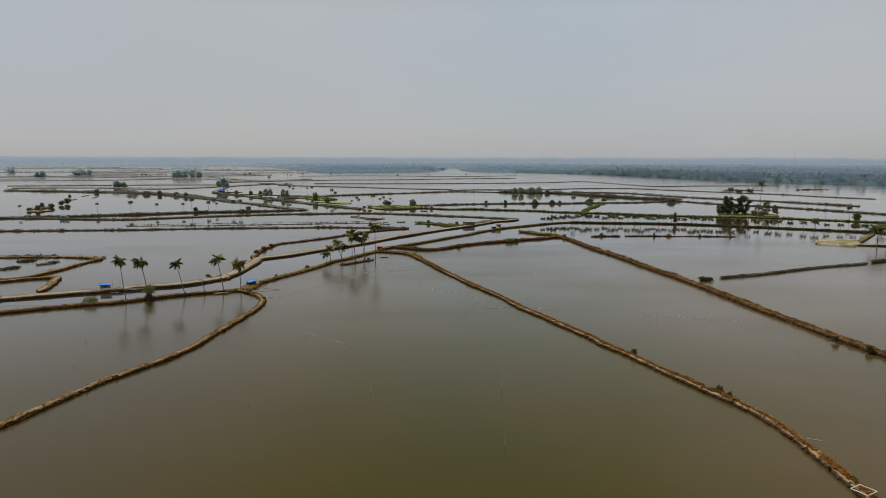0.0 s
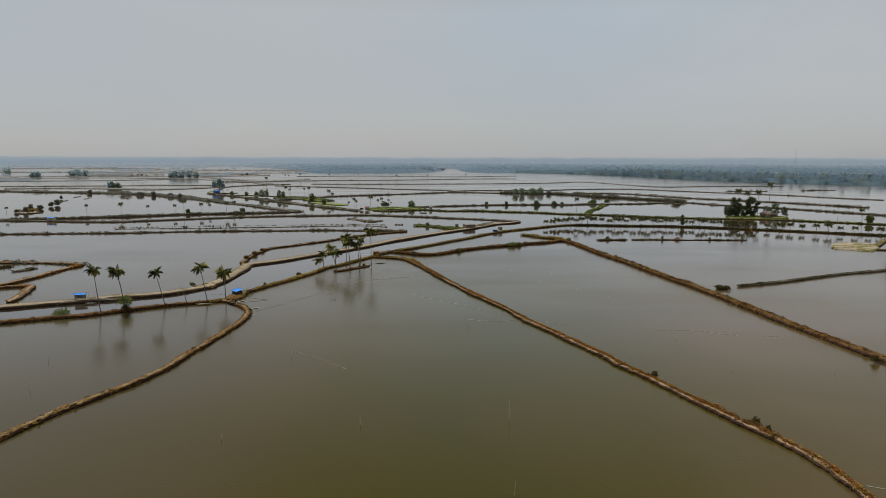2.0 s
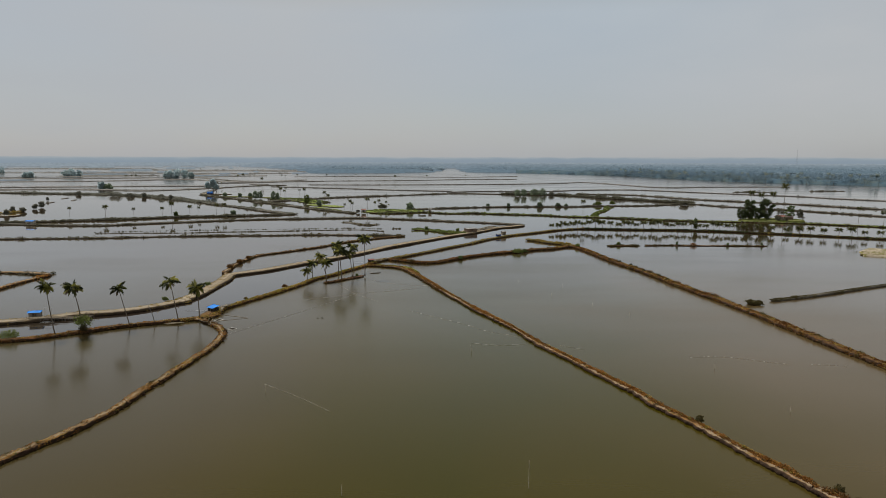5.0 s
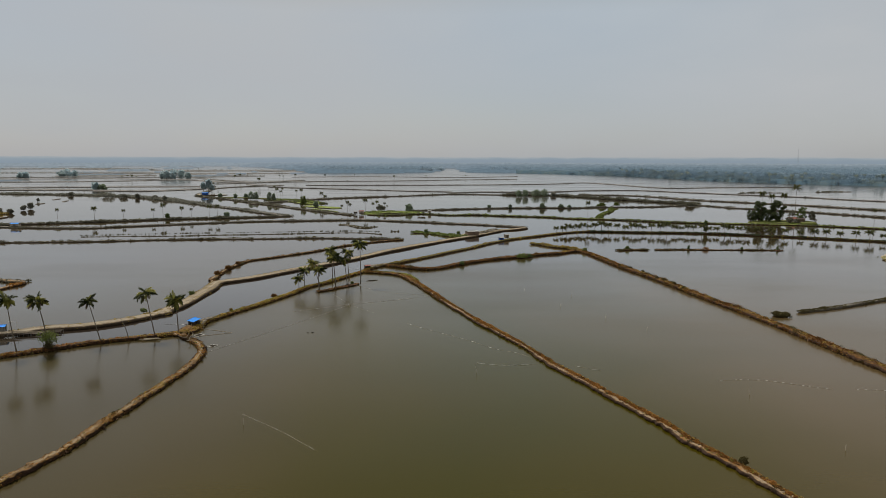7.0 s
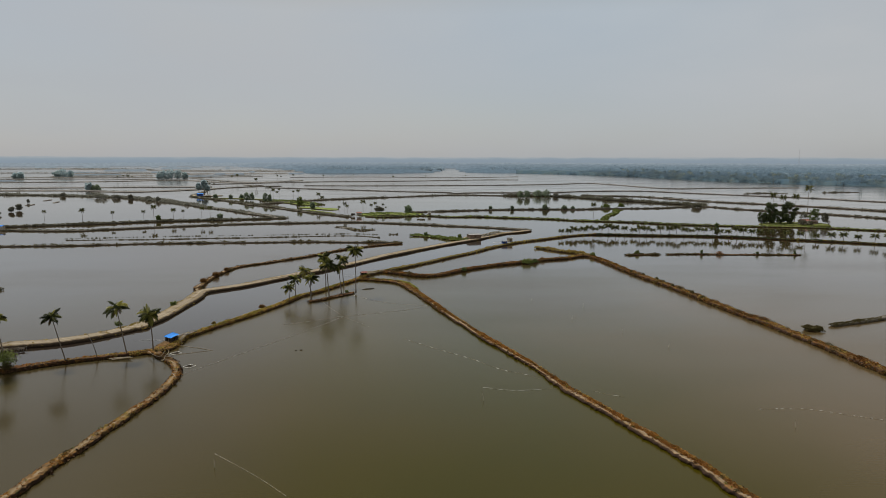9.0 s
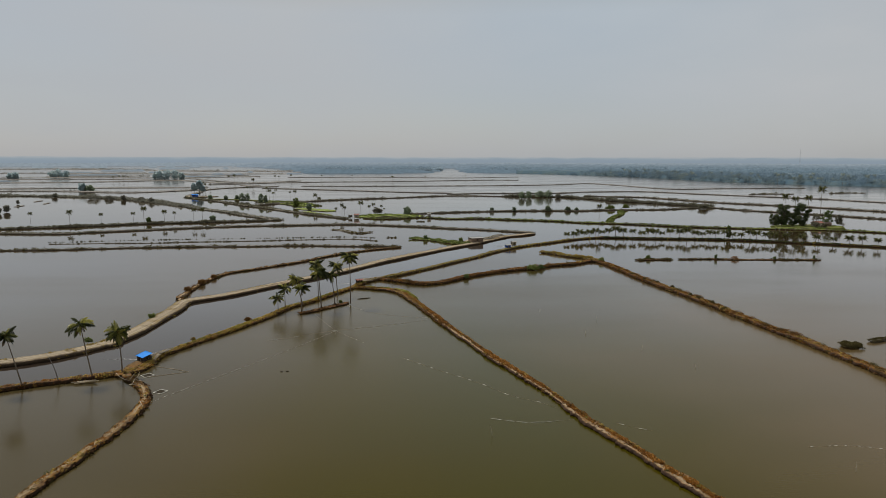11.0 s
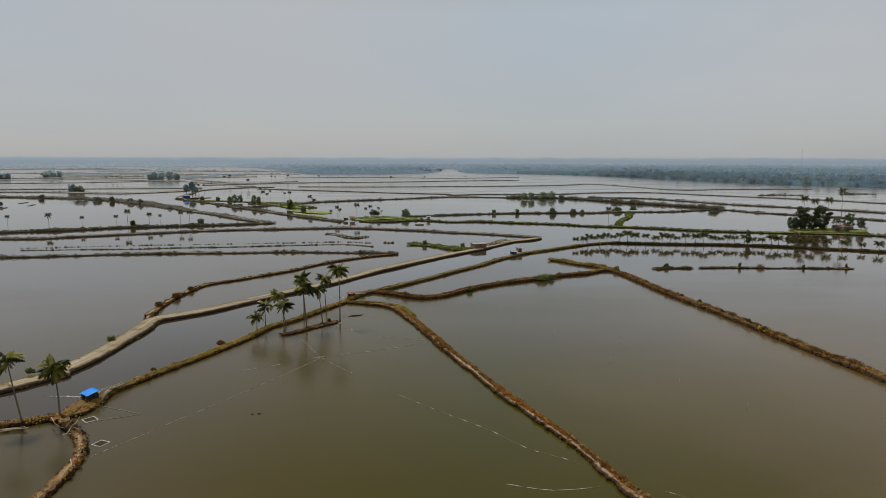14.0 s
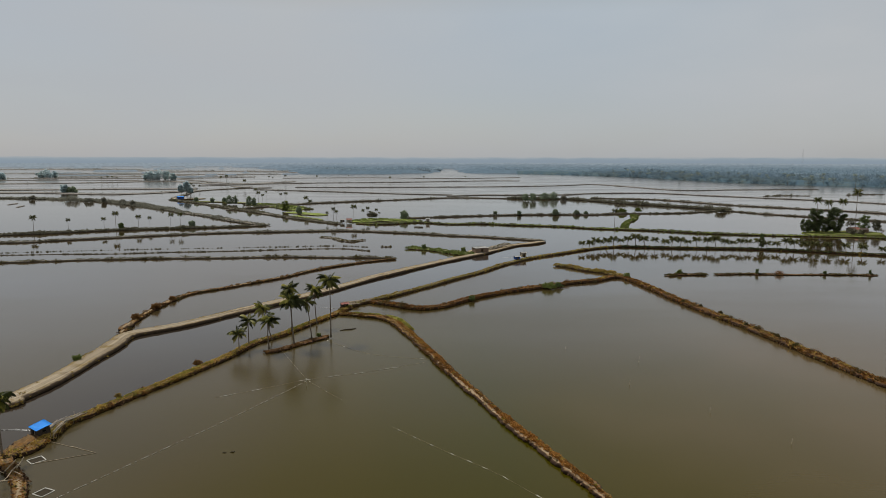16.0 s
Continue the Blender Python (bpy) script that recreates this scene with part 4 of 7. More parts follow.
bank_r = np.vstack([along(FRONT, 1.0)[0], along(MIDDLE[1:10], 1.0)[0]])
ys = np.linspace(200, 462, 120)
bank_r = bank_r[np.argsort(bank_r[:, 1])]
bank_l = bank_l[np.argsort(bank_l[:, 1])]
cv = []
for y in ys:
    a, b = np.interp(y, bank_l[:, 1], bank_l[:, 0]), np.interp(y, bank_r[:, 1], bank_r[:, 0])
    cv += [(a, y, 0.006), (max(a, b), y, 0.006)]
tagged(link_mesh("canal_water", cv, [(2 * i, 2 * i + 1, 2 * i + 3, 2 * i + 2) for i in range(len(ys) - 1)], CANAL), "calm dark grey canal water beside the clay road", "water", kind="structure")

dike("dike_road", ROAD, 4.7, 0.85, CLAY, "broad pale clay dike with a worn track along its crest", 0.5, 0.1, rough=0.22, lump=0.4, smooth=False)
dike("dike", FRONT[:12], 1.9, 0.7, CRUMBLED, "narrow dark earth dike along the canal", 0.3, 0.5, rough=1.5)
dike("dike", FRONT[11:], 1.8, 0.6, STRAW, "grass-grown brown earth dike along the canal", 0.3, 0.5, rough=1.5)
dike("dike", CURVE, 1.6, 0.6, PATHSTRAW, "curving brown earth dike between two ponds", 0.3, 0.45, rough=1.5)
dike("dike", CENTRE, 1.95, 0.5, SOIL, "straight earth dike with a pale footpath and dry scrub", 0.28, 0.42, rough=1.4)
dike("dike", RIGHT, 2.6, 0.85, OVERGROWN, "earth dike overgrown with dry olive-brown scrub", 0.35, 0.32, rough=1.2)
dike("dike", [(-65.8, 220.0), (-65.0, 222.0), (-64.7, 225.7), (-64.6, 228.4), (-64.7, 231.4)], 2.8, 0.75, STRAW, "trodden earth bank where two dikes meet beside a hut", 0.26, 0.4, rough=1.5)
dike("dike", CENTRE[1:5], 2.5, 0.7, STRAW, "broad grassy bend of an earth dike", 0.4, 0.25, rough=0.8)
dike("dike", MIDDLE, 2.4, 0.75, OLIVE, "grassy earth dike beside the canal", 0.6, rough=0.7)
dike("dike", BRANCH, 1.8, 0.5, PATHSTRAW, "winding low dike with dark scrub", 0.4, rough=1.1)
dike("bank", [(-82.5, 296.5), (-82.2, 300.0), (-82.6, 303.5)], 2.6, 0.9, RUSTSOIL, "rust-brown heap of earth at the fork of two dikes", 0.3, 0.4, rough=1.6)
dike("dike", UPPER, 4.0, 0.8, DARK, "far brown earth dike", 1.2)
dike("dike", GREEN, 4.0, 0.8, GRASS, "far grassy green dike", 1.2)
dike("dike", SHELTER, 3.0, 0.8, DARK, "far dark dike dotted with bushes", 1.4)
dike("dike", ROWA, 2.0, 0.6, DARK, "low dark dike lined with bushes", 1.2)
dike("dike", ROWB, 4.0, 0.9, DARK, "dark bushy dike between far ponds", 1.4)
dike("dike", [(50.5, 401.5), (55.8, 396.9), (60.8, 388.4), (66.6, 384.2), (70.4, 374.0)], 3.2, 0.8, OLIVE, "short overgrown spur of earth", 0.7)
dike("dike", [(-111.2, 568.3), (-138.8, 596.7), (-172.5, 638.9), (-208.3, 677.3), (-248, 728), (-293, 774), (-341, 817), (-380, 837), (-434, 858), (-478, 869), (-569, 893)], 6.0, 0.8, DARK, "far curving overgrown bank", 1.6)
dike("dike", [(-280, 843), (-233, 788), (-186, 727), (-149.3, 681.4), (-116.1, 637.4), (-83.7, 599.6), (-64.8, 578.6)], 6.0, 0.8, DARK, "far dark canal bank", 1.6)
dike("dike", [(-176, 772), (-155, 761), (-134, 737), (-116, 704)], 24.0, 0.7, MEADOW, "flat green meadow between far ponds", 1.4, 0.35)
dike("dike", [(-121, 676), (-104, 664), (-86, 646)], 14.0, 0.7, MEADOW, "tongue of green meadow beside a far canal", 1.2, 0.4)
dike("dike", [(-245, 811), (-211, 802), (-176, 782)], 8.0, 0.7, GRASS, "narrow grassy bank with small trees", 1.4, 0.4)
dike("dike", [(-109, 642), (-95, 623), (-81, 604)], 7.0, 0.7, MEADOW, "green strip along a far canal", 1.2, 0.4)
dike("dike", [(-284, 868), (-279, 850), (-262, 852), (-250, 862)], 6.0, 0.7, SANDY, "bare earth landing round a far hut", 1.4, 0.4)
dike("islet", [(-334.7, 548.0), (-324.3, 548.1), (-321.8, 559.4)], 5.0, 0.7, CLAY, "low bare clay islet in a far pond", 1.0, 0.4, category="islet")
for far in ([(-403.2, 763.5), (-407.2, 785.7)], [(-375.5, 732.9), (-381.6, 753.3)], [(-380.2, 695.1), (-382.6, 713.4)]):
    dike("islet", far, 3.0, 0.5, DARK, "thin dark strip of mud in a far pond", 1.2, 0.5, category="islet")
dike("islet", [(-53.9, 590.4), (-44.4, 607.3), (-27.8, 602.4), (-12.2, 593.5)], 20.0, 0.8, MEADOW, "grassy green islet beside a far dike", 1.4, category="islet")
dike("islet", [(-346.9, 573.4), (-343.1, 580.5), (-341.0, 594.7)], 4.0, 0.5, DARK, "low brown islet with grey scrub", 1.2, 0.4, category="islet")
dike("dike", [(-200.4, 433.3), (-176.3, 436.4), (-150.7, 437.7), (-126.4, 442.8), (-100.7, 446.1), (-74.7, 451.5), (-47.6, 455.1), (-31.4, 446.6)], 0.9, 0.2, DARK, "sunken ridge of mud under a row of bushes", 1.2, 0.5)
dike("dike", [(121.7, 550.6), (133.0, 585.0), (148.0, 617.0), (156.6, 649.4)], 4.5, 0.7, GRASS, "bright green grassy bank between two far dikes", 1.4)
dike("dike", [(106.8, 245.2), (126.3, 253.5), (157.2, 269.3), (183.4, 279.4)], 1.6, 0.6, DARK, "overgrown dike ending in open water", 0.5, rough=1.0)
dike("dike", [(187.8, 282.4), (196.5, 287.1), (227.9, 302.1)], 2.0, 0.8, OLIVE, "overgrown dike beyond a gap of water", 0.8)
dike("dike", [(-220.0, 297.2), (-194.6, 296.7), (-180.4, 298.1), (-165.1, 297.9), (-148.1, 294.2)], 3.6, 0.6, RUSTSOIL, "low brown mud bank with dark scrub", 0.9, 0.4)
dike("dike", [(-171.7, 230.9), (-158.2, 240.4), (-152.1, 247.2), (-149.3, 260.9), (-148.6, 280.8), (-146.4, 291.8)], 2.2, 0.7, RUSTSOIL, "brown earth bank of a small pond", 0.5, rough=0.8)
dike("dike", [(-166.0, 234.0), (-156.1, 237.0), (-149.3, 242.5), (-139.8, 245.8)], 2.1, 0.7, RUSTSOIL, "brown earth bank along a small pond", 0.5, rough=0.8)
dike("dike", [(-139.8, 245.8), (-133.9, 228.2), (-131.6, 219.4)], 2.8, 0.7, RUSTSOIL, "pale earth bank joining the road", 0.5, rough=0.8)
plot("sandy_plot", [(205.1, 356.3), (216.7, 368.0), (229.0, 359.0), (221.7, 344.0), (212.5, 334.1), (205.2, 339.1), (198.4, 343.3)], 0.7, SANDPAD, "flat sandy plot with patches of grass in the water", 3)
dike("dike", [(198.9, 346.3), (208.4, 343.7), (217.2, 338.9), (229.5, 336.4), (257.2, 322.9)], 2.4, 0.7, OLIVE, "low grassy bank beyond the sandy pad", 0.9)
dike("dike", [(216.3, 341.3), (237.0, 365.5), (257.9, 390.5)], 3.2, 0.7, OLIVE, "grassy bank running to a palm", 0.9)
dike("islet", [(97.4, 241.2), (101.1, 241.1)], 4.0, 0.5, OLIVE, "tiny overgrown islet in the pond", 0.4, category="islet")
dike("islet", [(88.9, 376.6), (93.7, 379.1), (100.3, 378.9), (104.9, 380.1)], 3.6, 0.45, CRUMBLED, "small brown islet with a green bush", 0.4, 0.5, category="islet")
for pts in ([(-179.5, 284.9), (-176.2, 286.4), (-174.0, 289.3)], [(-165.9, 276.1), (-163.7, 278.9), (-162.4, 284.6)], [(-172.9, 264.3), (-171.0, 268.2), (-169.6, 270.8)]):
    dike("islet", pts, 2.6, 0.4, DARK, "dark mud islet grown with scrub", 0.7, 0.4, category="islet")
    scrub("dark_scrub", pts, 2.8, 0.35, 9, 0.4, OLIVELEAF, "dark scrub on a mud islet", 55, 11, 0.28, (1, 1), -1, 0.5)
for pts, w in (([(-64.8, 503.4), (-57.5, 499.9), (-49.4, 486.5), (-43.8, 483.3), (-39.1, 489.8)], 4.5), ([(-27.0, 462.0), (-22.3, 462.0)], 2.6), ([(-12.9, 556.9), (-7.9, 556.9)], 2.4)):
    dike("islet", pts, w, 0.35, DARK, "dark mud islet with low scrub in a far pond", 0.8, 0.5, category="islet")
    scrub("dark_scrub", pts, w, 0.3, 7, 0.36, OLIVELEAF, "dark low scrub on a mud islet", 131, 12, 0.22, (1, 1), -0.1, 0.6)
dike("dike", [(108.3, 379.3), (120.7, 380.4), (137.5, 378.7), (155.0, 378.4), (170.4, 376.8)], 2.0, 0.32, CRUMBLED, "crumbling low bank of dark mud in the water", 0.4, 0.7, rough=1.6)
dike("dike", [(-39.6, 276.3), (-36.3, 279.0), (-33.2, 283.3), (-29.9, 287.8), (-27.1, 290.4)], 1.8, 0.38, CRUMBLED, "crumbling mud spit under the palms", 0.28, 0.8, rough=2.4)
dike("dike", [(-12.6, 457.0), (-5.5, 452.6), (2.8, 446.4), (10.6, 436.5), (18.5, 434.5)], 7.0, 0.6, GRASS, "green plot of land beside the road", 0.9, 0.4)
dike("dike", [(16.0, 437.6), (21.7, 443.2), (34.3, 459.5), (40.5, 463.7)], 7.0, 1.15, CLAY, "sandy house plot beside the road", 0.9)
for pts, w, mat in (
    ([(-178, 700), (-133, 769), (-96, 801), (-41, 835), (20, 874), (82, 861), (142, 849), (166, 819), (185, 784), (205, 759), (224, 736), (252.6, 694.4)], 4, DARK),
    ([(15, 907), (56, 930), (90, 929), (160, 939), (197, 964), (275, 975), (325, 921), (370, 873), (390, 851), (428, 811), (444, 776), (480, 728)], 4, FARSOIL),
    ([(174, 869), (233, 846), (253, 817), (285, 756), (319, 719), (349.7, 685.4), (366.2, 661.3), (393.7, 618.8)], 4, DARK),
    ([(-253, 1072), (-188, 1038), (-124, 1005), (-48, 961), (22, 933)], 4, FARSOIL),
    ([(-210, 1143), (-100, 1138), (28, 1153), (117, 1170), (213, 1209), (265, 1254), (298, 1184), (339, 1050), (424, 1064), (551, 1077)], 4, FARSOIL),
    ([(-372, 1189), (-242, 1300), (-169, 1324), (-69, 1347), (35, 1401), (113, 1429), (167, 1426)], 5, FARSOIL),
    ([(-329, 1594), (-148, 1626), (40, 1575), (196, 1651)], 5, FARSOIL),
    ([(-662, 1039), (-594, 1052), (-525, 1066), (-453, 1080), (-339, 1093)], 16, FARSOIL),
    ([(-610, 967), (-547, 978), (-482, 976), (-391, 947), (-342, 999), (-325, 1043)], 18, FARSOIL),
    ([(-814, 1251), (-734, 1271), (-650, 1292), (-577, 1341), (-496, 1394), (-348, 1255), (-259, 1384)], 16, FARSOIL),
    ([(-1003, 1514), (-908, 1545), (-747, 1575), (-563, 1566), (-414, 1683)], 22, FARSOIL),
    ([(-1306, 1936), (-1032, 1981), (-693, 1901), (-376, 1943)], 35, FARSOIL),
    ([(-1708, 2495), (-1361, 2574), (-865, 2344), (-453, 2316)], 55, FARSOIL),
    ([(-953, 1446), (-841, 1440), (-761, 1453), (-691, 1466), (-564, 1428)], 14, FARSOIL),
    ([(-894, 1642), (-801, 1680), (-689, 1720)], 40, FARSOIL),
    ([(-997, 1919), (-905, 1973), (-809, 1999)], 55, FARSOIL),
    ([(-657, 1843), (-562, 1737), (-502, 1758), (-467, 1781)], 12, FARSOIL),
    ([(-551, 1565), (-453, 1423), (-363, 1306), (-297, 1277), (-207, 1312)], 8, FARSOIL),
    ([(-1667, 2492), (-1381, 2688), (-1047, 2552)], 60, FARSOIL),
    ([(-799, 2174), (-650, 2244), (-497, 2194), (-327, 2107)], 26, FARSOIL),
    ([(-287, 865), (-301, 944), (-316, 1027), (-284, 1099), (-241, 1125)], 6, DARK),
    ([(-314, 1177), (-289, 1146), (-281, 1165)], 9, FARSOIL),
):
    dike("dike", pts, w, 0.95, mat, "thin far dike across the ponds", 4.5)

plot("grove_plot", [(219.0, 508.0), (221.0, 523.0), (232.0, 531.0), (262.0, 531.0), (268.0, 520.0), (262.0, 507.0), (240.0, 508.0)], 0.8, GRASS, "grassy plot of land under a grove", 5)

# ---- growth on the banks ----
scrub("dry_scrub", CENTRE[:-4], 1.95, 0.55, 29, 0.26, SCRUB, "dry orange-brown scrub along a footpath dike", 1, 13, 0.13, (1, 0), -0.3, 0.0, reach=(0.42, 0.36))
scrub("dark_scrub", CENTRE[:-4], 1.5, 0.5, 7, 0.26, BROWNSCRUB, "dark russet scrub along a footpath dike", 39, 16, 0.115, (1, 0), -0.05, 0.0, reach=(0.5, 0.3))
scrub("dry_scrub", CURVE[:-4], 1.6, 0.6, 22, 0.17, SCRUB, "dry brown scrub on a curving dike", 2, 13, 0.105, (1, 3), -0.1, 0.2)
scrub("low_grass", CURVE[:-4], 1.5, 0.6, 8, 0.13, GOLD, "straw and olive grass on a curving dike", 130, 12, 0.09, (1, 1), 0.0, 0.4)
scrub("dark_scrub", CURVE[:-4], 1.6, 0.55, 6, 0.2, BROWNSCRUB, "dark brown scrub on the edges of a curving dike", 48, 22, 0.09, (1, 1), 0.0, 0.1)
scrub("dry_scrub", FRONT[:13], 2.1, 0.75, 14, 0.2, SCRUB, "dry brown scrub on the canal dike", 3, 18, 0.1, (3, 1), 0.0, 0.3)
scrub("dry_scrub", FRONT[12:], 2.0, 0.65, 6, 0.18, SCRUB, "dry brown scrub on a grassy canal dike", 132, 18, 0.1, (1, 2), 0.1, 0.3)
scrub("dark_scrub", FRONT[:12], 2.1, 0.6, 18, 0.24, BROWNSCRUB, "dark russet scrub on the canal dike", 49, 22, 0.1, (1, 2), -0.1, 0.3)
scrub("low_grass", FRONT[:12], 1.5, 0.75, 16, 0.13, GOLD, "straw-coloured grass on the crest of the canal dike", 129, 12, 0.09, (2, 1), 0.1, 0.7)
scrub("low_grass", FRONT[13:], 2.0, 0.8, 30, 0.15, GOLD, "golden-olive grass on the canal dike", 4, 16, 0.085, (1, 1), -0.1, 0.6)
scrub("green_weeds", FRONT[13:], 1.7, 0.78, 24, 0.15, LIME, "yellow-green grass in patches on the canal dike", 123, 16, 0.09, (1, 1), 0.1, 0.8)
scrub("dark_scrub", FRONT[13:], 1.9, 0.36, 9, 0.2, BROWNSCRUB, "dark russet scrub along the foot of the canal dike", 124, 20, 0.1, (0, 1), 0.0, 0.0)
scrub("low_grass", FRONT[10:15], 2.6, 0.8, 40, 0.14, GOLD, "golden grass on the bank by a hut", 50, 16, 0.085, (1, 1), -0.2, 0.7)
scrub("dry_scrub", RIGHT, 2.3, 0.85, 14, 0.29, RUSTSCRUB, "dense rusty-brown scrub covering a dike", 5, 12, 0.17, (1, 1), -0.3, 0.8)
scrub("dry_scrub", RIGHT, 2.5, 0.65, 12, 0.31, BROWNSCRUB, "patches of rusty dry scrub on an overgrown dike", 6, 12, 0.17, (1, 3), -0.2, 0.3)
scrub("low_grass", RIGHT[9:], 2.2, 0.9, 8, 0.25, GOLD, "golden-olive grass in patches on an overgrown dike", 127, 12, 0.15, (2, 1), 0.2, 0.6)
scrub("dry_scrub", RIGHT, 2.4, 0.75, 8, 0.28, SCRUB, "rust-red dry scrub on an overgrown dike", 125, 12, 0.17, (1, 1), 0.1, 0.4)
scrub("dark_scrub", MIDDLE[12:], 2.6, 0.85, 11, 0.26, GROVELEAF, "dark green scrub under a row of young palms", 126, 14, 0.22, (1, 1), -0.4, 0.6)
scrub("low_grass", MIDDLE, 2.4, 0.75, 6, 0.3, SHRUB, "olive grass along the canal bank", 7, 9, 0.24, (1, 1), 0.0, 0.4)
scrub("dark_scrub", BRANCH, 2.2, 0.5, 3, 0.32, OLIVELEAF, "dark low scrub on a winding bank", 8, 26, 0.14, (1, 1), 0.2)
scrub("dry_scrub", BRANCH, 1.8, 0.5, 6, 0.2, BROWNSCRUB, "dry scrub on a winding bank", 9, 18, 0.13, (1, 1), 0.0, 0.3)
scrub("low_grass", ROAD, 4.7, 0.9, 9, 0.25, SHRUB, "dry olive grass on the edges of the clay road", 10, 12, 0.13, (1, 0.12), 0.0)
scrub("low_grass", UPPER, 4.2, 0.7, 8, 0.42, BUSH, "olive scrub along a far bank", 11, 10, 0.27, (1, 1), -0.3, 0.4)
scrub("low_grass", GREEN, 4.2, 0.8, 3, 0.5, GREENS, "green grass along a far bank", 12, 9, 0.4, (1, 1), 0.05, 0.3)
scrub("dark_scrub", GREEN, 4.2, 0.8, 4, 0.5, BUSH, "dark scrub at the foot of a green bank", 13, 9, 0.4, (1, 1), 0.0)
scrub("dark_scrub", SHELTER, 3.0, 0.7, 4.5, 0.6, BUSH, "dark bushes dotted along a far dike", 14, 12, 0.34, (1, 1), -0.1, 0.5)
scrub("dark_scrub", ROWA, 2.2, 0.45, 3.2, 0.6, OLIVELEAF, "dark bushes lining a low dike", 15, 16, 0.24, (1, 1), -0.1, 0.5)
scrub("dark_scrub", ROWB, 4.4, 0.8, 9, 0.62, BUSH, "thick dark bushes covering a far dike", 16, 12, 0.42, (1, 1), -0.5, 0.5)
scrub("dark_scrub", [(-200.4, 433.3), (-176.3, 436.4), (-150.7, 437.7), (-126.4, 442.8), (-100.7, 446.1), (-74.7, 451.5), (-47.6, 455.1), (-31.4, 446.6)], 0.8, 0.2, 2.4, 0.27, BUSH, "broken row of dark bushes standing in water", 17, 12, 0.26, (1, 1), 0.0, 0.5)
scrub("dark_scrub", [(-205.1, 440.8), (-181.6, 446.0), (-157.2, 451.4), (-131.1, 454.9), (-104.4, 458.4), (-77.1, 462.1), (-49.1, 465.8), (-34.2, 461.1)], 0.8, 0.1, 1.6, 0.24, BUSH, "broken row of small bushes standing in water", 18, 12, 0.25, (1, 1), 0.05, 0.5)
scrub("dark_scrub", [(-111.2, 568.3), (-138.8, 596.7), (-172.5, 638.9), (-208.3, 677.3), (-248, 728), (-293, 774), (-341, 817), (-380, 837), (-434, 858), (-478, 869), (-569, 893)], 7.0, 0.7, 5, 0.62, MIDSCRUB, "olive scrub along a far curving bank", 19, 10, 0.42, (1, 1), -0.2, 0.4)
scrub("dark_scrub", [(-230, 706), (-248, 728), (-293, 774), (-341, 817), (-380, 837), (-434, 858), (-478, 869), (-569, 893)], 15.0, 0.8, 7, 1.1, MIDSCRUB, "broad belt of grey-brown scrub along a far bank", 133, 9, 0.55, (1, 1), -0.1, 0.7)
scrub("dark_scrub", [(-280, 843), (-233, 788), (-186, 727), (-149.3, 681.4), (-116.1, 637.4), (-83.7, 599.6), (-64.8, 578.6)], 6.2, 0.7, 9, 0.6, BUSH, "dark scrub along a far canal", 20, 10, 0.34, (1, 1), -0.3, 0.4)
scrub("dry_scrub", [(50.5, 401.5), (55.8, 396.9), (60.8, 388.4), (66.6, 384.2), (70.4, 374.0)], 3.2, 0.85, 10, 0.45, SHRUB, "olive-brown scrub on a short spur", 21, 10, 0.28, (1, 1), -0.4, 0.5)
scrub("dry_scrub", [(106.8, 245.2), (126.3, 253.5), (157.2, 269.3), (183.4, 279.4)], 1.6, 0.6, 22, 0.2, OLIVELEAF, "olive scrub on a dike in open water", 22, 14, 0.13, (1, 1), -0.4, 0.5)
scrub("dry_scrub", [(187.8, 282.4), (196.5, 287.1), (227.9, 302.1)], 2.1, 0.75, 12, 0.34, OLIVELEAF, "olive scrub on a far dike", 23, 10, 0.25, (1, 1), -0.4, 0.5)
scrub("dark_scrub", [(-220.0, 297.2), (-194.6, 296.7), (-180.4, 298.1), (-165.1, 297.9), (-148.1, 294.2)], 4.6, 0.5, 6, 0.5, BUSH, "dark scrub on a mud bank", 24, 10, 0.3, (1, 0.4), -0.1, 0.2)
scrub("dry_scrub", [(-171.7, 230.9), (-158.2, 240.4), (-152.1, 247.2), (-149.3, 260.9), (-148.6, 280.8), (-146.4, 291.8)], 2.3, 0.7, 6, 0.35, SCRUB, "dry scrub on a pond bank", 25, 10, 0.25)
scrub("dry_scrub", [(-166.0, 234.0), (-156.1, 237.0), (-149.3, 242.5), (-139.8, 245.8)], 2.3, 0.7, 6, 0.4, SCRUB, "dry scrub on the bank of a small pond", 26, 10, 0.25, (1, 1), -0.2)
scrub("dark_scrub", [(108.3, 379.3), (120.7, 380.4), (137.5, 378.7), (155.0, 378.4), (170.4, 376.8)], 2.0, 0.3, 8, 0.34, OLIVELEAF, "dark clods and scrub on a crumbling bank", 27, 16, 0.17, (1, 1), 0.05, 0.5)
scrub("dark_scrub", [(97.4, 241.2), (101.1, 241.1)], 3.0, 0.7, 60, 0.5, OLIVELEAF, "olive scrub covering an islet", 28, 40, 0.16, (1, 1), -1, 0.6)
scrub("dry_scrub", [(88.9, 376.6), (93.7, 379.1), (100.3, 378.9), (104.9, 380.1)], 3.4, 0.45, 16, 0.36, OLIVELEAF, "dry olive scrub on an islet", 29, 16, 0.17, (1, 1), -0.5, 0.5)
scrub("low_grass", CENTRE[:6], 2.1, 0.7, 8, 0.17, SHRUB, "yellow-green grass at the bend of a dike", 38, 16, 0.1, (1, 0.3), -0.4, 0.5)
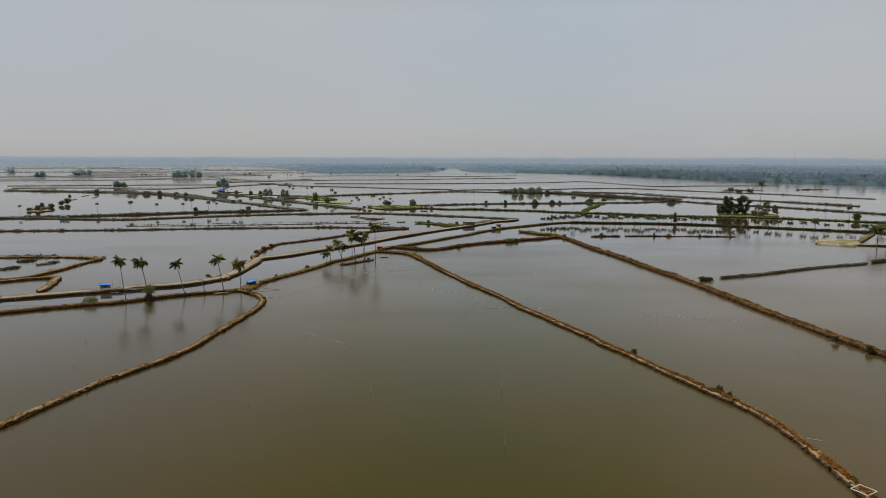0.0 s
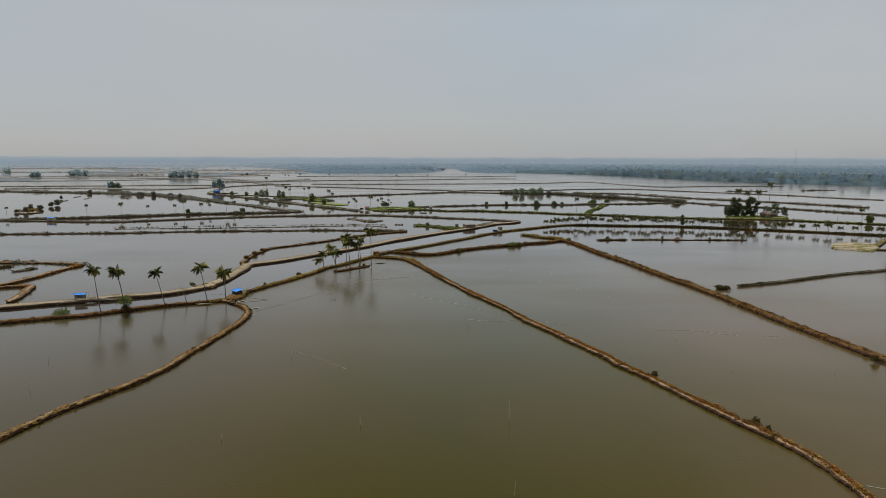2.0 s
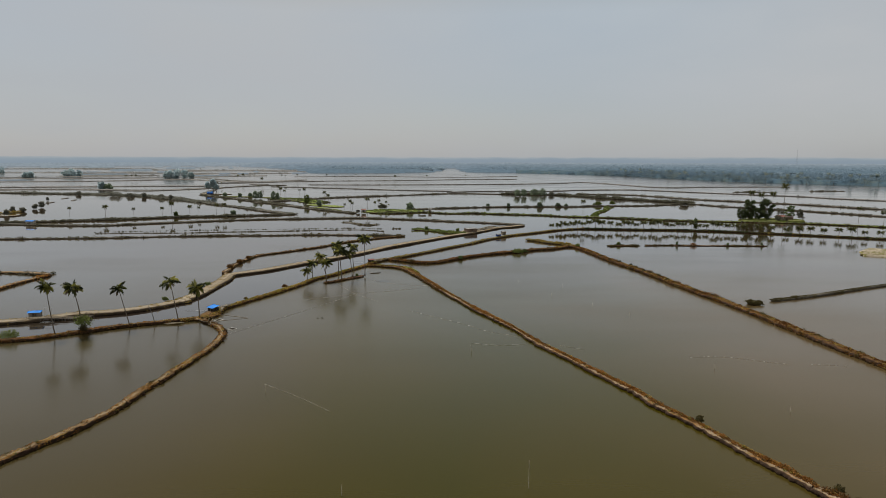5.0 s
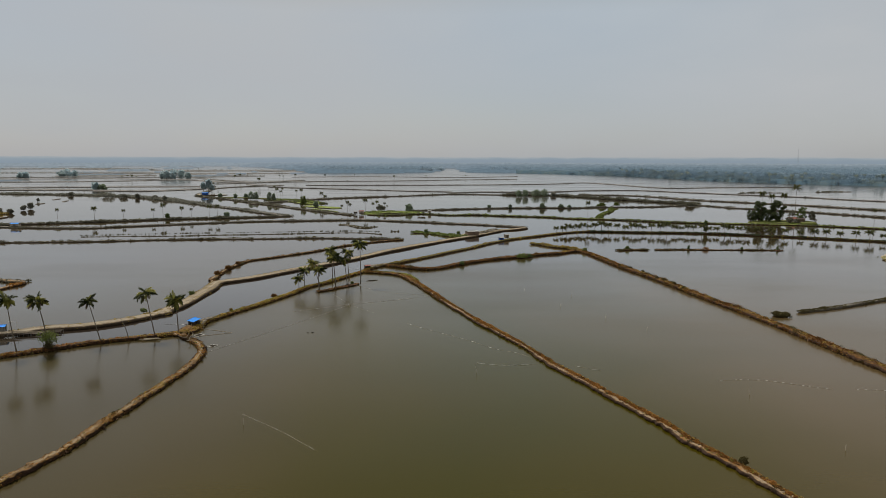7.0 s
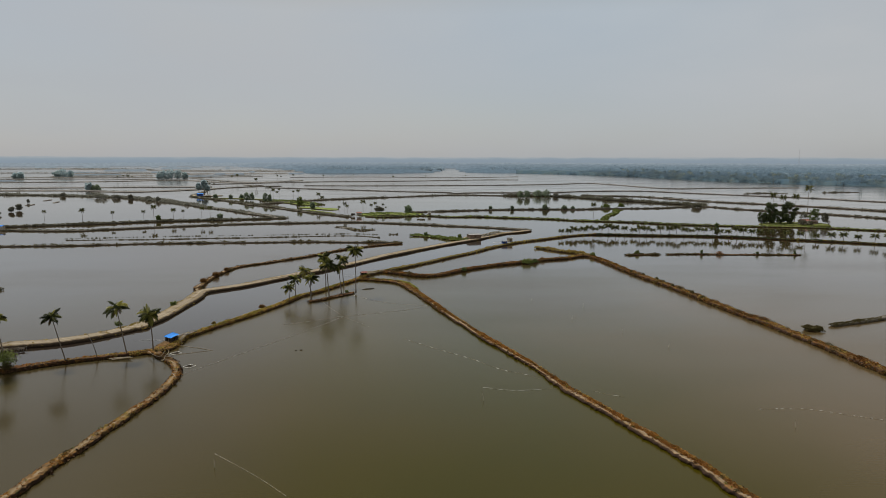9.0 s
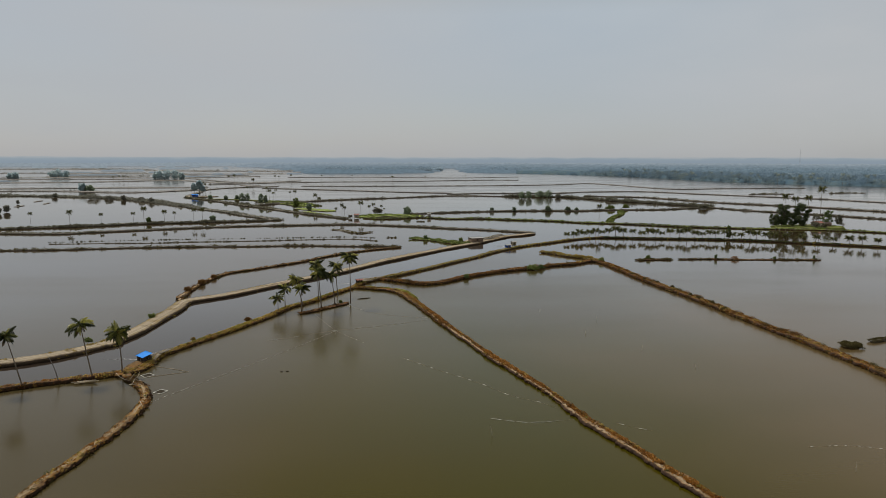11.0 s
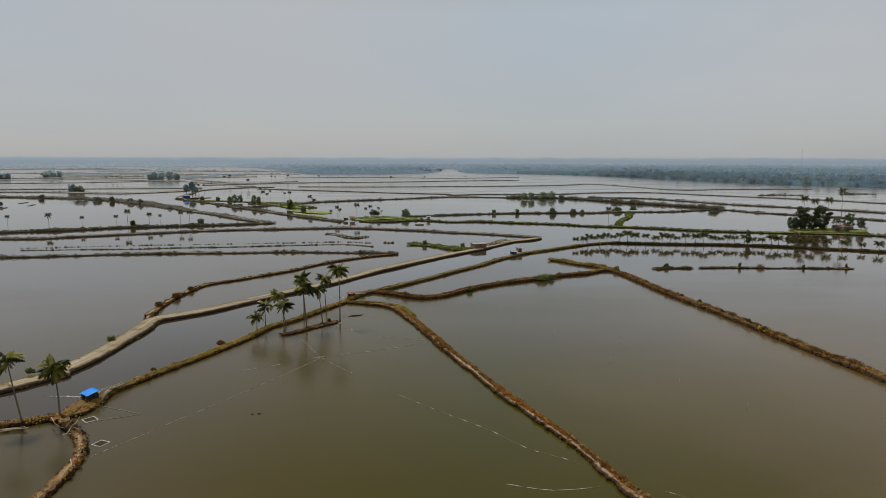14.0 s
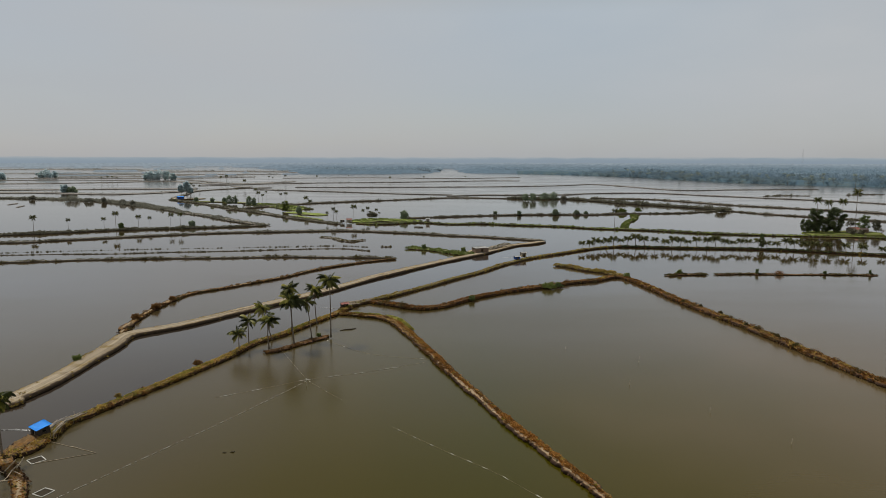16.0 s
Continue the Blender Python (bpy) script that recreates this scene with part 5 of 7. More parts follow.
scrub("earth_clods", [(-39.6, 276.3), (-36.3, 279.0), (-33.2, 283.3), (-29.9, 287.8), (-27.1, 290.4)], 2.0, 0.35, 9, 0.26, CLOD, "dark clods of earth on a mud spit", 136, 12, 0.2, (1, 1), 0.0, 0.2, category="earth")
scrub("dry_scrub", [(-39.6, 276.3), (-36.3, 279.0), (-33.2, 283.3), (-29.9, 287.8), (-27.1, 290.4)], 1.8, 0.42, 26, 0.2, BROWNSCRUB, "dry scrub on a mud spit", 30, 16, 0.11, (1, 1), 0.0, 0.3)
scrub("low_grass", [(-12.6, 457.0), (-5.5, 452.6), (2.8, 446.4), (10.6, 436.5), (18.5, 434.5)], 7.0, 0.6, 12, 0.55, GREENS, "rank green growth beside the road", 31, 10, 0.35, (1, 1), -0.3, 0.5)
dike("bank", [(25.5, 446.2), (30.9, 454.4), (35.5, 463.0), (38.6, 467.5)], 3.4, 1.5, DARK, "dark heap of earth and scrub beside the road", 0.6, 0.4, rough=1.0)
scrub("dark_scrub", [(25.5, 446.2), (30.9, 454.4), (35.5, 463.0), (38.6, 467.5)], 3.2, 1.3, 5, 0.5, OLIVELEAF, "dark dry scrub heaped beside the road", 96, 30, 0.2, (1, 1), -0.5, 0.5)
scrub("low_grass", [(203.0, 347.0), (212.0, 352.0), (222.0, 356.0)], 15.0, 0.6, 2.5, 0.25, OLIVELEAF, "tufts of grass on a sandy plot", 32, 9, 0.22, (1, 1), 0.1)
scrub("dark_scrub", [(-176, 772), (-155, 761), (-134, 737), (-116, 704)], 24, 0.6, 3, 0.9, BUSH, "dark scrub around a far meadow", 33, 10, 0.55, (1, 1), 0.0)
scrub("low_grass", [(-53.9, 590.4), (-44.4, 607.3), (-27.8, 602.4), (-12.2, 593.5)], 19, 0.8, 12, 0.5, GREENS, "bright green grass on an islet", 35, 9, 0.35, (1, 1), -0.2, 0.6)
scrub("dark_scrub", [(-346.9, 573.4), (-343.1, 580.5), (-341.0, 594.7)], 4, 0.5, 3, 0.9, SHRUB, "grey-brown scrub on a low islet", 36, 12, 0.4, (1, 1), -0.3, 0.2)
scrub("low_grass", [(-176, 772), (-155, 761), (-134, 737), (-116, 704)], 24, 0.7, 12, 0.5, GREENS, "bright green grass on a far meadow", 37, 9, 0.4, (1, 1), -0.2, 0.8)
scrub("low_grass", [(121.7, 550.6), (133.0, 585.0), (148.0, 617.0), (156.6, 649.4)], 4.5, 0.7, 6, 0.4, GREENS, "bright green grass on a bank", 34, 9, 0.4, (1, 1), -0.2, 0.6)
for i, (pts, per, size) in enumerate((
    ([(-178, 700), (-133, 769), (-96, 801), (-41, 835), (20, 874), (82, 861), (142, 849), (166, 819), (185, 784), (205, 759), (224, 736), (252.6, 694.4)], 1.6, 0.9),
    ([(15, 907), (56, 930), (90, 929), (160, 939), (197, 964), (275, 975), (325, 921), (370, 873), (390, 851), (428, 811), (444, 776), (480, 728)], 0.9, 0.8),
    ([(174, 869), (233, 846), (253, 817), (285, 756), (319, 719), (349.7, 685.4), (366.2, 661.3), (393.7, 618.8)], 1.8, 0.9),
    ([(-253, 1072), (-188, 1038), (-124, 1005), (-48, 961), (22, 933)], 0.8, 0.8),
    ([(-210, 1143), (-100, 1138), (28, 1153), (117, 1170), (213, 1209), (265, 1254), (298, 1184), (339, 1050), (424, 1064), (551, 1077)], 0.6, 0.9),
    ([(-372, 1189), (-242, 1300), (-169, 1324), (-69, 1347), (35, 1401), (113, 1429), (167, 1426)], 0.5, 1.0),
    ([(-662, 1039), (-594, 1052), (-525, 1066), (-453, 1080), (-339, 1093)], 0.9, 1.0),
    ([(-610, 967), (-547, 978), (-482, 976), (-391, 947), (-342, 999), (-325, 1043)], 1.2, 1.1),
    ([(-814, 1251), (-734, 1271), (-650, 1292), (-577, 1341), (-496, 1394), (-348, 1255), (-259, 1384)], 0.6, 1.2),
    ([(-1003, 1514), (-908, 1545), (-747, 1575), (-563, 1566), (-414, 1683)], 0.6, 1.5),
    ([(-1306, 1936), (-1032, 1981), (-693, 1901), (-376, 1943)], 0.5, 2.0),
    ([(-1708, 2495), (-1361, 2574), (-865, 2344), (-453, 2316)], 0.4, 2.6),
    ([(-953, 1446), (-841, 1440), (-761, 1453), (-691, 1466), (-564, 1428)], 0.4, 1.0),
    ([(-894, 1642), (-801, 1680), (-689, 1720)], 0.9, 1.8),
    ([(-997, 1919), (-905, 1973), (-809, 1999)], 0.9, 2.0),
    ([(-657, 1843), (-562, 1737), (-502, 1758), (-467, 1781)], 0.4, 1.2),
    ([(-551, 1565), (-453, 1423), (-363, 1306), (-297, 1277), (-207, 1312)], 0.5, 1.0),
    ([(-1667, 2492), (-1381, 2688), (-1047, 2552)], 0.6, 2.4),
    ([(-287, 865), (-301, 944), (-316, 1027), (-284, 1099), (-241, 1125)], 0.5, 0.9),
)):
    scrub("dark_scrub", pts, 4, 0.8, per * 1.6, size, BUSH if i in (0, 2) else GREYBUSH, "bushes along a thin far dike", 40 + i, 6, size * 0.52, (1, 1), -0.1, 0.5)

scrub("dark_scrub", [(82, 861), (142, 849), (166, 819), (185, 784), (205, 759), (224, 736), (252.6, 694.4)], 6.0, 1.0, 7, 1.7, BUSH, "thicket of dull green bushes along a far dike", 128, 12, 0.5, (1, 1), -0.2, 0.6)

for pts in ([(387.0, 907.8), (416.7, 919.7), (446.1, 913.9)], [(500.7, 932.1), (531.7, 944.7), (557.1, 944.9)]):
    dike("dike", pts, 3.0, 0.6, DARK, "thin far dike dotted with bushes", 1.4)
    scrub("dark_scrub", pts, 3.0, 0.6, 1.0, 1.0, BUSH, "scattered dark bushes on a far dike", 134, 14, 0.5, (1, 1), 0.15, 0.5)

for i, (pts, w, per) in enumerate(((CENTRE[:-4], 1.4, 1.0), (CURVE[:-4], 1.6, 1.2), (FRONT, 2.1, 1.2), (RIGHT, 2.5, 3.0))):
    scrub("dark_scrub", pts, w, 0.7, per, 0.26, OLIVELEAF, "dark brown-green scrub clumps on an earth dike", 70 + i, 24, 0.1, (1, 1), 0.1, 0.25)
    scrub("green_weeds", pts, w, 0.8, per * 0.6, 0.24, LIME if i in (0, 2) else GREENS, "green weeds here and there on an earth dike", 80 + i, 20, 0.1, (1, 1), 0.25, 0.3)

scrub("scrub_clumps", RIGHT, 2.2, 0.75, 1.0, 0.62, BROWNSCRUB, "rounded rusty-brown scrub clumps along a dike", 91, 110, 0.13, (3, 1), -0.2, 0.2)
scrub("scrub_clumps", RIGHT, 2.2, 0.8, 1.2, 0.66, OLIVELEAF, "rounded dull olive scrub clumps along a dike", 92, 100, 0.13, (3, 1), -0.2, 0.2)
scrub("scrub_clumps", FRONT, 1.8, 0.7, 0.16, 0.48, BROWNSCRUB, "rounded rusty-brown scrub clumps along the canal", 93, 150, 0.12, (1, 1), 0.0, 0.2)
scrub("scrub_clumps", CENTRE[:-4], 1.4, 0.8, 0.4, 0.34, BROWNSCRUB, "rounded dry scrub clumps beside a footpath", 94, 110, 0.1, (10, 1), 0.0, 0.0)
scrub("scrub_clumps", BRANCH, 1.8, 0.55, 0.3, 0.5, BROWNSCRUB, "rounded rusty-brown scrub clumps on a winding bank", 95, 100, 0.14, (1, 1), 0.0, 0.2)

for i, (pts, w, z, near) in enumerate(((CENTRE[:-4], 1.5, 0.4, (0, 1)), (CURVE[:-4], 1.85, 0.45, (4, 1)), (FRONT, 2.2, 0.45, (1, 5)), (RIGHT, 2.55, 0.5, (1, 3)), (BRANCH, 2.1, 0.5, (3, 1)), (MIDDLE[:12], 2.45, 0.5, (1, 3)))):
    scrub("earth_clods", pts, w, z * 0.8, (2, 2.5, 6, 6, 3, 6)[i], 0.27 if i else 0.2, CLOD, "dark crumbled earth along the edge of a dike", 101 + i, 12, 0.2, near, 0.0, 0.0, category="earth")
    if i > 2:
        scrub("earth_clods", pts, w * 0.85, z + 0.2, 4, 0.13, PALECLOD, "dry clods of earth on a dike", 111 + i, 9, 0.15, (1, 1), 0.0, 0.8, category="earth")
for pts, w in (([(-24.5, 314.6), (-20.0, 313.6), (-16.0, 311.9)], 1.3), ([(-14.0, 311.3), (-10.8, 307.2), (-8.8, 301.8), (-7.0, 296.2)], 2.2)):
    dike("bank", pts, w, 0.62, LUSH, "lush green outer edge of the bend of a dike", 0.3, 0.5, rough=1.0)
    scrub("green_weeds", pts, w, 0.6, 60, 0.18, LIME, "bright green grass at the bend of a dike", 121, 14, 0.1, (1, 1), -0.5, 0.7)
scrub("dark_scrub", CENTRE[0:7], 2.5, 0.7, 24, 0.2, BROWNSCRUB, "rusty scrub at the bend of a dike", 122, 18, 0.1, (1, 3), -0.2, 0.4)

scrub("low_grass", CENTRE[:-4], 1.3, 0.9, 5, 0.17, GOLD, "straw-coloured grass beside a footpath", 97, 18, 0.09, (14, 1), 0.0, 0.0)

# ---- coconut palms by the huts ----
palm(-96.4, 205.5, -1.3, 12.1, 1, 1.0, 24)
palm(-91.1, 208.8, -1.8, 11.2, 2, 1.15, 28)
palm(-81.2, 213.9, -2.4, 10.0, 3, 0.95, 20)
palm(-70.3, 219.3, -1.7, 10.7, 4, 1.08, 24)
palm(-65.5, 222.1, -0.4, 8.5, 5, 1.12, 30)

# the palms by the canal fork
CLUSTER = "coconut palms by the canal fork"
palm(-45.9, 277.4, 0.0, 3.9, 11, 0.92, 20, "young leaning coconut palm on the canal dike", CLUSTER)
palm(-44.8, 281.6, -0.0, 5.8, 12, 0.98, 21, "slender coconut palm on the canal dike", CLUSTER)
palm(-40.5, 286.6, -2.1, 7.8, 13, 0.98, 22, "leaning coconut palm on the canal dike", CLUSTER)
palm(-39.3, 278.8, -0.0, 6.8, 14, 1.15, 24, "coconut palm on the edge of a mud spit", CLUSTER)
palm(-37.2, 294.1, -0.5, 11.1, 15, 1.15, 26, "tall coconut palm on the canal dike", CLUSTER)
palm(-34.2, 282.5, -0.7, 10.5, 16, 1.32, 28, "tall coconut palm with a full crown", CLUSTER)
palm(-31.1, 288.5, -1.0, 8.9, 17, 1.03, 22, "slender coconut palm on a mud spit", CLUSTER)
palm(-32.2, 302.3, -0.4, 9.2, 18, 1.09, 24, "tall coconut palm on the canal dike", CLUSTER)
palm(-26.4, 289.0, -0.1, 14.4, 19, 1.21, 26, "tallest coconut palm at the end of the spit", CLUSTER)


def dead_trunk(x, y, lean, height, z=0.6):
    bm = bmesh.new()
    tube(bm, trunk_path(height, lean, 0.2, random), [0.14 * (1.3 if i == 0 else 1 - 0.065 * i) for i in range(13)], 7)
    t = empty("dead_palm_trunk", pose(x, y, z), "bare grey trunk of a dead palm, crownless", "dead tree")
    part("trunk", bm, GREYWOOD, t)


dead_trunk(-75.7, 216.6, -2.0, 5.6)

# ---- far palms ----
YOUNG = [palm_master(h, 31 + k, sz, n, 0.28, 1.75, "young bushy coconut palm in a row on a dike", 0.27) for k, (h, sz, n) in enumerate(((2.6, 0.8, 21), (2.1, 0.74, 20), (3.1, 0.84, 22), (2.4, 0.68, 19)))]
TALL = [palm_master(8.6, 34, 0.95, 20, leaflet=0.34), palm_master(9.5, 35, 0.9, 18, leaflet=0.34), palm_master(8.0, 36, 0.8, 16, 0.2, leaflet=0.36)]
LOFTY = [palm_master(16.0, 37, 1.0, 20, leaflet=0.3), palm_master(16.8, 38, 0.92, 18, leaflet=0.3)]
MISTY = [palm_master(12.0 + k, 41 + k, 1.6, 12, 0.0, 1.7, "haze-tinted coconut palm among the woods of the far shore", 0.34, MISTFROND, 6, "palms of the far shore") for k in range(3)]
used = set()


def put_palm(master, x, y, z, turn, scale):
    if master.name not in used:
        used.add(master.name)
        for o in master.children:
            o.data.transform(Matrix.Scale(scale, 4))
        master.matrix_basis = pose(x, y, z, 0, 0, turn)
        master["base"] = scale
        return
    copy_thing(master, pose(x, y, z, 0, 0, turn) @ Matrix.Scale(scale / master["base"], 4))


rng = random.Random(8)
line, nor, q = along(MIDDLE, 0.5)
row = [i for i in range(len(line)) if line[i][0] > 72]
last = 0
for i in row:
    gap = 3.7 if line[i][0] < 185 else 6.4
    if q[i] - last > gap * rng.uniform(0.95, 1.12):
        last = q[i]
        put_palm(YOUNG[rng.randrange(4)], line[i][0] + rng.uniform(-0.5, 0.5), line[i][1] + rng.uniform(-0.5, 0.8), 0.5, rng.uniform(0, 360), rng.uniform(1.1, 1.5))

for x, y, h in (
    (-242.6, 531.6, 8.6), (-223.0, 534.3, 6.2), (-204.3, 540.2, 7.4), (-198.4, 543.3, 9.2), (-187.2, 549.8, 7.5),
    (-181.5, 553.1, 5.8), (-168.1, 552.7, 9.0), (-161.9, 552.6, 8.0), (-325.5, 524.0, 6.6), (-272.5, 538.6, 6.4),
    (-179.5, 802.0, 12.5), (-172.3, 785.1, 9.5), (-168.4, 785.1, 8.5), (-183.0, 858.3, 8.0), (-158.3, 819.8, 7.5), (-151.1, 810.8, 8.3),
    (-109.4, 698.8, 9.8), (-104.9, 692.6, 8.0), (-71.6, 599.8, 7.8), (-70.0, 602.0, 6.4), (-76.7, 604.2, 5.4), (-57.1, 599.8, 11.0),
    (-51.5, 608.6, 6.2), (-49.5, 622.4, 6.8), (-47.5, 619.0, 5.2), (-43.2, 622.4, 5.6), (-40.5, 618.0, 4.4), (105.4, 514.2, 14.3),
    (-313.1, 1003.6, 8.5), (-327.0, 1065.7, 6.5), (-353.0, 1177.2, 6.0), (-305.0, 960.0, 11.0), (-322.0, 1020.0, 9.0),
    (-611.5, 1370.7, 8.0), (-600.2, 1370.9, 9.0), (-592.0, 1371.0, 9.0), (-583.7, 1371.1, 8.0),
    (232.3, 528.0, 20.2), (239.9, 529.0, 18.4), (248.7, 529.0, 19.2), (257.5, 529.0, 24.0),
    (276.1, 470.6, 12.0), (295.4, 474.5, 9.7), (253.5, 391.5, 5.0),
    (-372.5, 1305.9, 11.8), (-370.6, 1332.3, 12.1), (-281.1, 1126.4, 10.9), (-238.6, 941.8, 6.2), (-308.1, 1386.1, 8.4), (-300.7, 1385.7, 8.4), (-277.2, 1384.7, 11.6),
    (-223.0, 1412.5, 8.6), (-206.7, 1411.8, 6.4), (-174.9, 1510.2, 6.9), (-79.6, 1347.2, 9.2), (-18.7, 1403.2, 7.5), (62.7, 1464.1, 7.8),
):
    if h > 11 and y < 1000:
        put_palm(LOFTY[rng.randrange(2)], x, y, 0.6, rng.uniform(0, 360), h / 17.2)
    else:
        put_palm(TALL[rng.randrange(3)], x, y, 0.6, rng.uniform(0, 360), h / 9.2)
put_palm(YOUNG[2], 224.9, 336.5, 0.5, 20, 2.4)
put_palm(YOUNG[1], 231.4, 334.2, 0.5, 70, 2.2)

# palms standing out of the woods along the far shore
line, nor, q = along(SHORE[:9], 4.0)
for k in range(170):
    i = int(len(line) * rng.random() ** 1.25)
    back = 0.998 + 0.14 * rng.random() ** 1.8
    put_palm(MISTY[rng.randrange(3)], line[i][0] * back + rng.uniform(-4, 4), line[i][1] * back, 0.3, rng.uniform(0, 360), rng.uniform(0.55, 1.15))

# ---- trees and bushes ----
GROVE = "trees of the grove"
tree("tree", 227.4, 520.4, 0.5, 15.0, 9.0, 1, GROVELEAF, "dark broadleaf tree with an uneven crown in the grove", leaves=15000, leaf=0.33, trunk=0.05, group=GROVE)
tree("tree", 233.8, 523.5, 0.5, 8.5, 7.5, 9, GROVELEAF, "dark undergrowth tree between two larger ones", leaves=5000, leaf=0.3, trunk=0.05, group=GROVE)
tree("tree", 240.2, 522.1, 0.5, 15.2, 10.0, 2, GROVELEAF, "large dark broadleaf tree in the grove", leaves=17000, leaf=0.33, trunk=0.05, group=GROVE)
tree("tree", 221.8, 520.5, 0.5, 8.0, 6.5, 3, GROVELEAF, "small dark tree at the edge of the grove", leaves=5000, leaf=0.3, trunk=0.1, group=GROVE)
tree("tree", 260.5, 525.7, 0.5, 10.5, 7.0, 4, LEAF, "green tree behind the house", leaves=3000, leaf=0.36, trunk=0.08, group=GROVE)
tree("tree", 265.2, 520.5, 0.5, 7.5, 5.5, 5, BUSH, "dry grey-green small tree beside the house", leaves=2200, leaf=0.33, trunk=0.15, group=GROVE)
tree("tree", 260.0, 537.8, 0.5, 7.0, 6.0, 6, BUSH, "thin grey-green tree behind the house", leaves=500, leaf=0.45, group=GROVE)
tree("tree", 243.6, 510.0, 0.5, 4.2, 4.5, 7, BUSH, "thin dry tree in front of the house", leaves=500, leaf=0.4, trunk=0.1, group=GROVE)
tree("tree", 248.9, 509.9, 0.5, 3.4, 4.0, 8, BUSH, "low dry bush-like tree before the house", leaves=400, leaf=0.4, trunk=0.05, group=GROVE)
for i, (x, y, h, spread, mat, label) in enumerate((
    (-196.5, 769.0, 8.5, 7.0, LEAF, "dark dense tree on a far canal bank"),
    (-191.5, 771.0, 8.0, 6.0, LEAF, "dark dense tree on a far canal bank"),
    (-171.2, 746.2, 9.5, 6.0, LEAF, "dark upright tree on a far bank"),
    (-167.0, 748.0, 7.5, 5.0, LEAF, "dark upright tree on a far bank"),
    (-242.3, 810.6, 4.0, 6.0, LEAF, "low dark tree on a far bank"),
    (-217.8, 785.0, 5.0, 4.5, LEAF, "small dark tree on a far bank"),
    (-211.0, 801.9, 4.5, 5.0, LEAF, "small dark tree on a far bank"),
    (-124.7, 686.5, 8.6, 7.0, GREENS, "green round tree on a meadow edge"),
    (-108.0, 660.0, 5.5, 5.0, LEAF, "small dark tree by the canal"),
    (-22.0, 613.0, 5.8, 6.5, LEAF, "dark bushy tree on a dike"),
    (-46.6, 627.2, 3.4, 8.0, BUSH, "brown-green scrubby tree on a meadow"),
    (-158.1, 562.1, 3.2, 4.6, LEAF, "dark round bush-like tree on a dike"),
    (-196.4, 545.7, 3.4, 4.0, LEAF, "dark bush-like tree on a dike"),
    (-368.6, 812.0, 4.0, 16.0, MIDSCRUB, "broad olive-brown bush on a far bank"),
    (-347.0, 803.0, 3.4, 9.0, MIDSCRUB, "low olive-brown bush on a far bank"),
    (-328.0, 795.0, 4.6, 6.0, MIDSCRUB, "round brown bush on a far bank"),
    (-301.6, 778.0, 3.6, 8.0, MIDSCRUB, "low brown bush on a far bank"),
    (-283.0, 757.0, 4.4, 5.0, MIDSCRUB, "round brown bush on a far bank"),
    (-424.0, 838.0, 4.2, 6.0, MIDSCRUB, "round brown bush on a far bank"),
    (300.0, 473.3, 5.0, 5.4, GREENS, "round bright green tree on a far dike"),
    (95.6, 822.5, 7.0, 10.0, LEAF, "broad olive clump of trees on a far dike"),
    (103.1, 822.6, 7.5, 9.0, LEAF, "broad olive clump of trees on a far dike"),
    (117.7, 841.5, 7.2, 11.0, LEAF, "broad olive clump of trees on a far dike"),
    (128.4, 841.5, 7.2, 12.0, LEAF, "broad olive clump of trees on a far dike"),
    (138.0, 836.0, 4.0, 8.0, MIDSCRUB, "low scrubby trees on a far dike"),
    (184.0, 794.2, 3.8, 6.0, MIDSCRUB, "brown-green bush-like tree on a far dike"),
    (196.6, 769.5, 3.4, 6.0, MIDSCRUB, "brown-green bush-like tree on a far dike"),
    (153.1, 668.8, 3.2, 6.5, GREENS, "green bush-like tree on a grassy bank"),
    (170.2, 680.4, 2.6, 5.5, GREENS, "green bush-like tree on a far dike"),
    (47.8, 647.1, 2.7, 3.0, LEAF, "dark small tree on a far dike"),
    (66.5, 647.1, 3.1, 3.4, LEAF, "dark small tree on a far dike"),
    (95.1, 647.1, 4.2, 4.8, MIDLEAF, "dark round tree on a far dike"),
    (112.8, 652.3, 3.0, 4.0, MIDLEAF, "dark small tree on a far dike"),
    (120.0, 652.3, 2.2, 3.6, LEAF, "dark small tree on a far dike"),
    (-337.5, 555.0, 2.3, 3.5, MIDSCRUB, "pale brown bush on a low islet"),
    (-333.0, 560.0, 4.0, 5.0, MIDSCRUB, "grey-brown bush on a low islet"),
    (-346.6, 589.6, 4.2, 4.5, MIDSCRUB, "dark bush standing in the pond"),
    (-340.0, 592.0, 3.0, 5.0, MIDSCRUB, "dark bush standing in the pond"),
    (-348.5, 623.5, 3.8, 5.0, MIDSCRUB, "dark bush standing in the pond"),
    (-351.5, 638.1, 5.2, 5.5, MIDSCRUB, "grey-brown bush standing in the pond"),
    (-400.1, 732.5, 3.4, 2.6, MIDSCRUB, "small dark bush standing in the pond"),
    (237.7, 676.5, 3.5, 9.0, BUSH, "low spreading tree where dikes meet"),
    (163.2, 454.4, 7.5, 2.4, LEAF, "dark narrow upright tree in the palm row"),
)):
    # beyond 560 m leaves switch to the haze-dulled colour
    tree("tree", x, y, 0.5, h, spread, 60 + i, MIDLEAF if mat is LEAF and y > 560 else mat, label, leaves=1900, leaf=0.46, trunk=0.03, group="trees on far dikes")
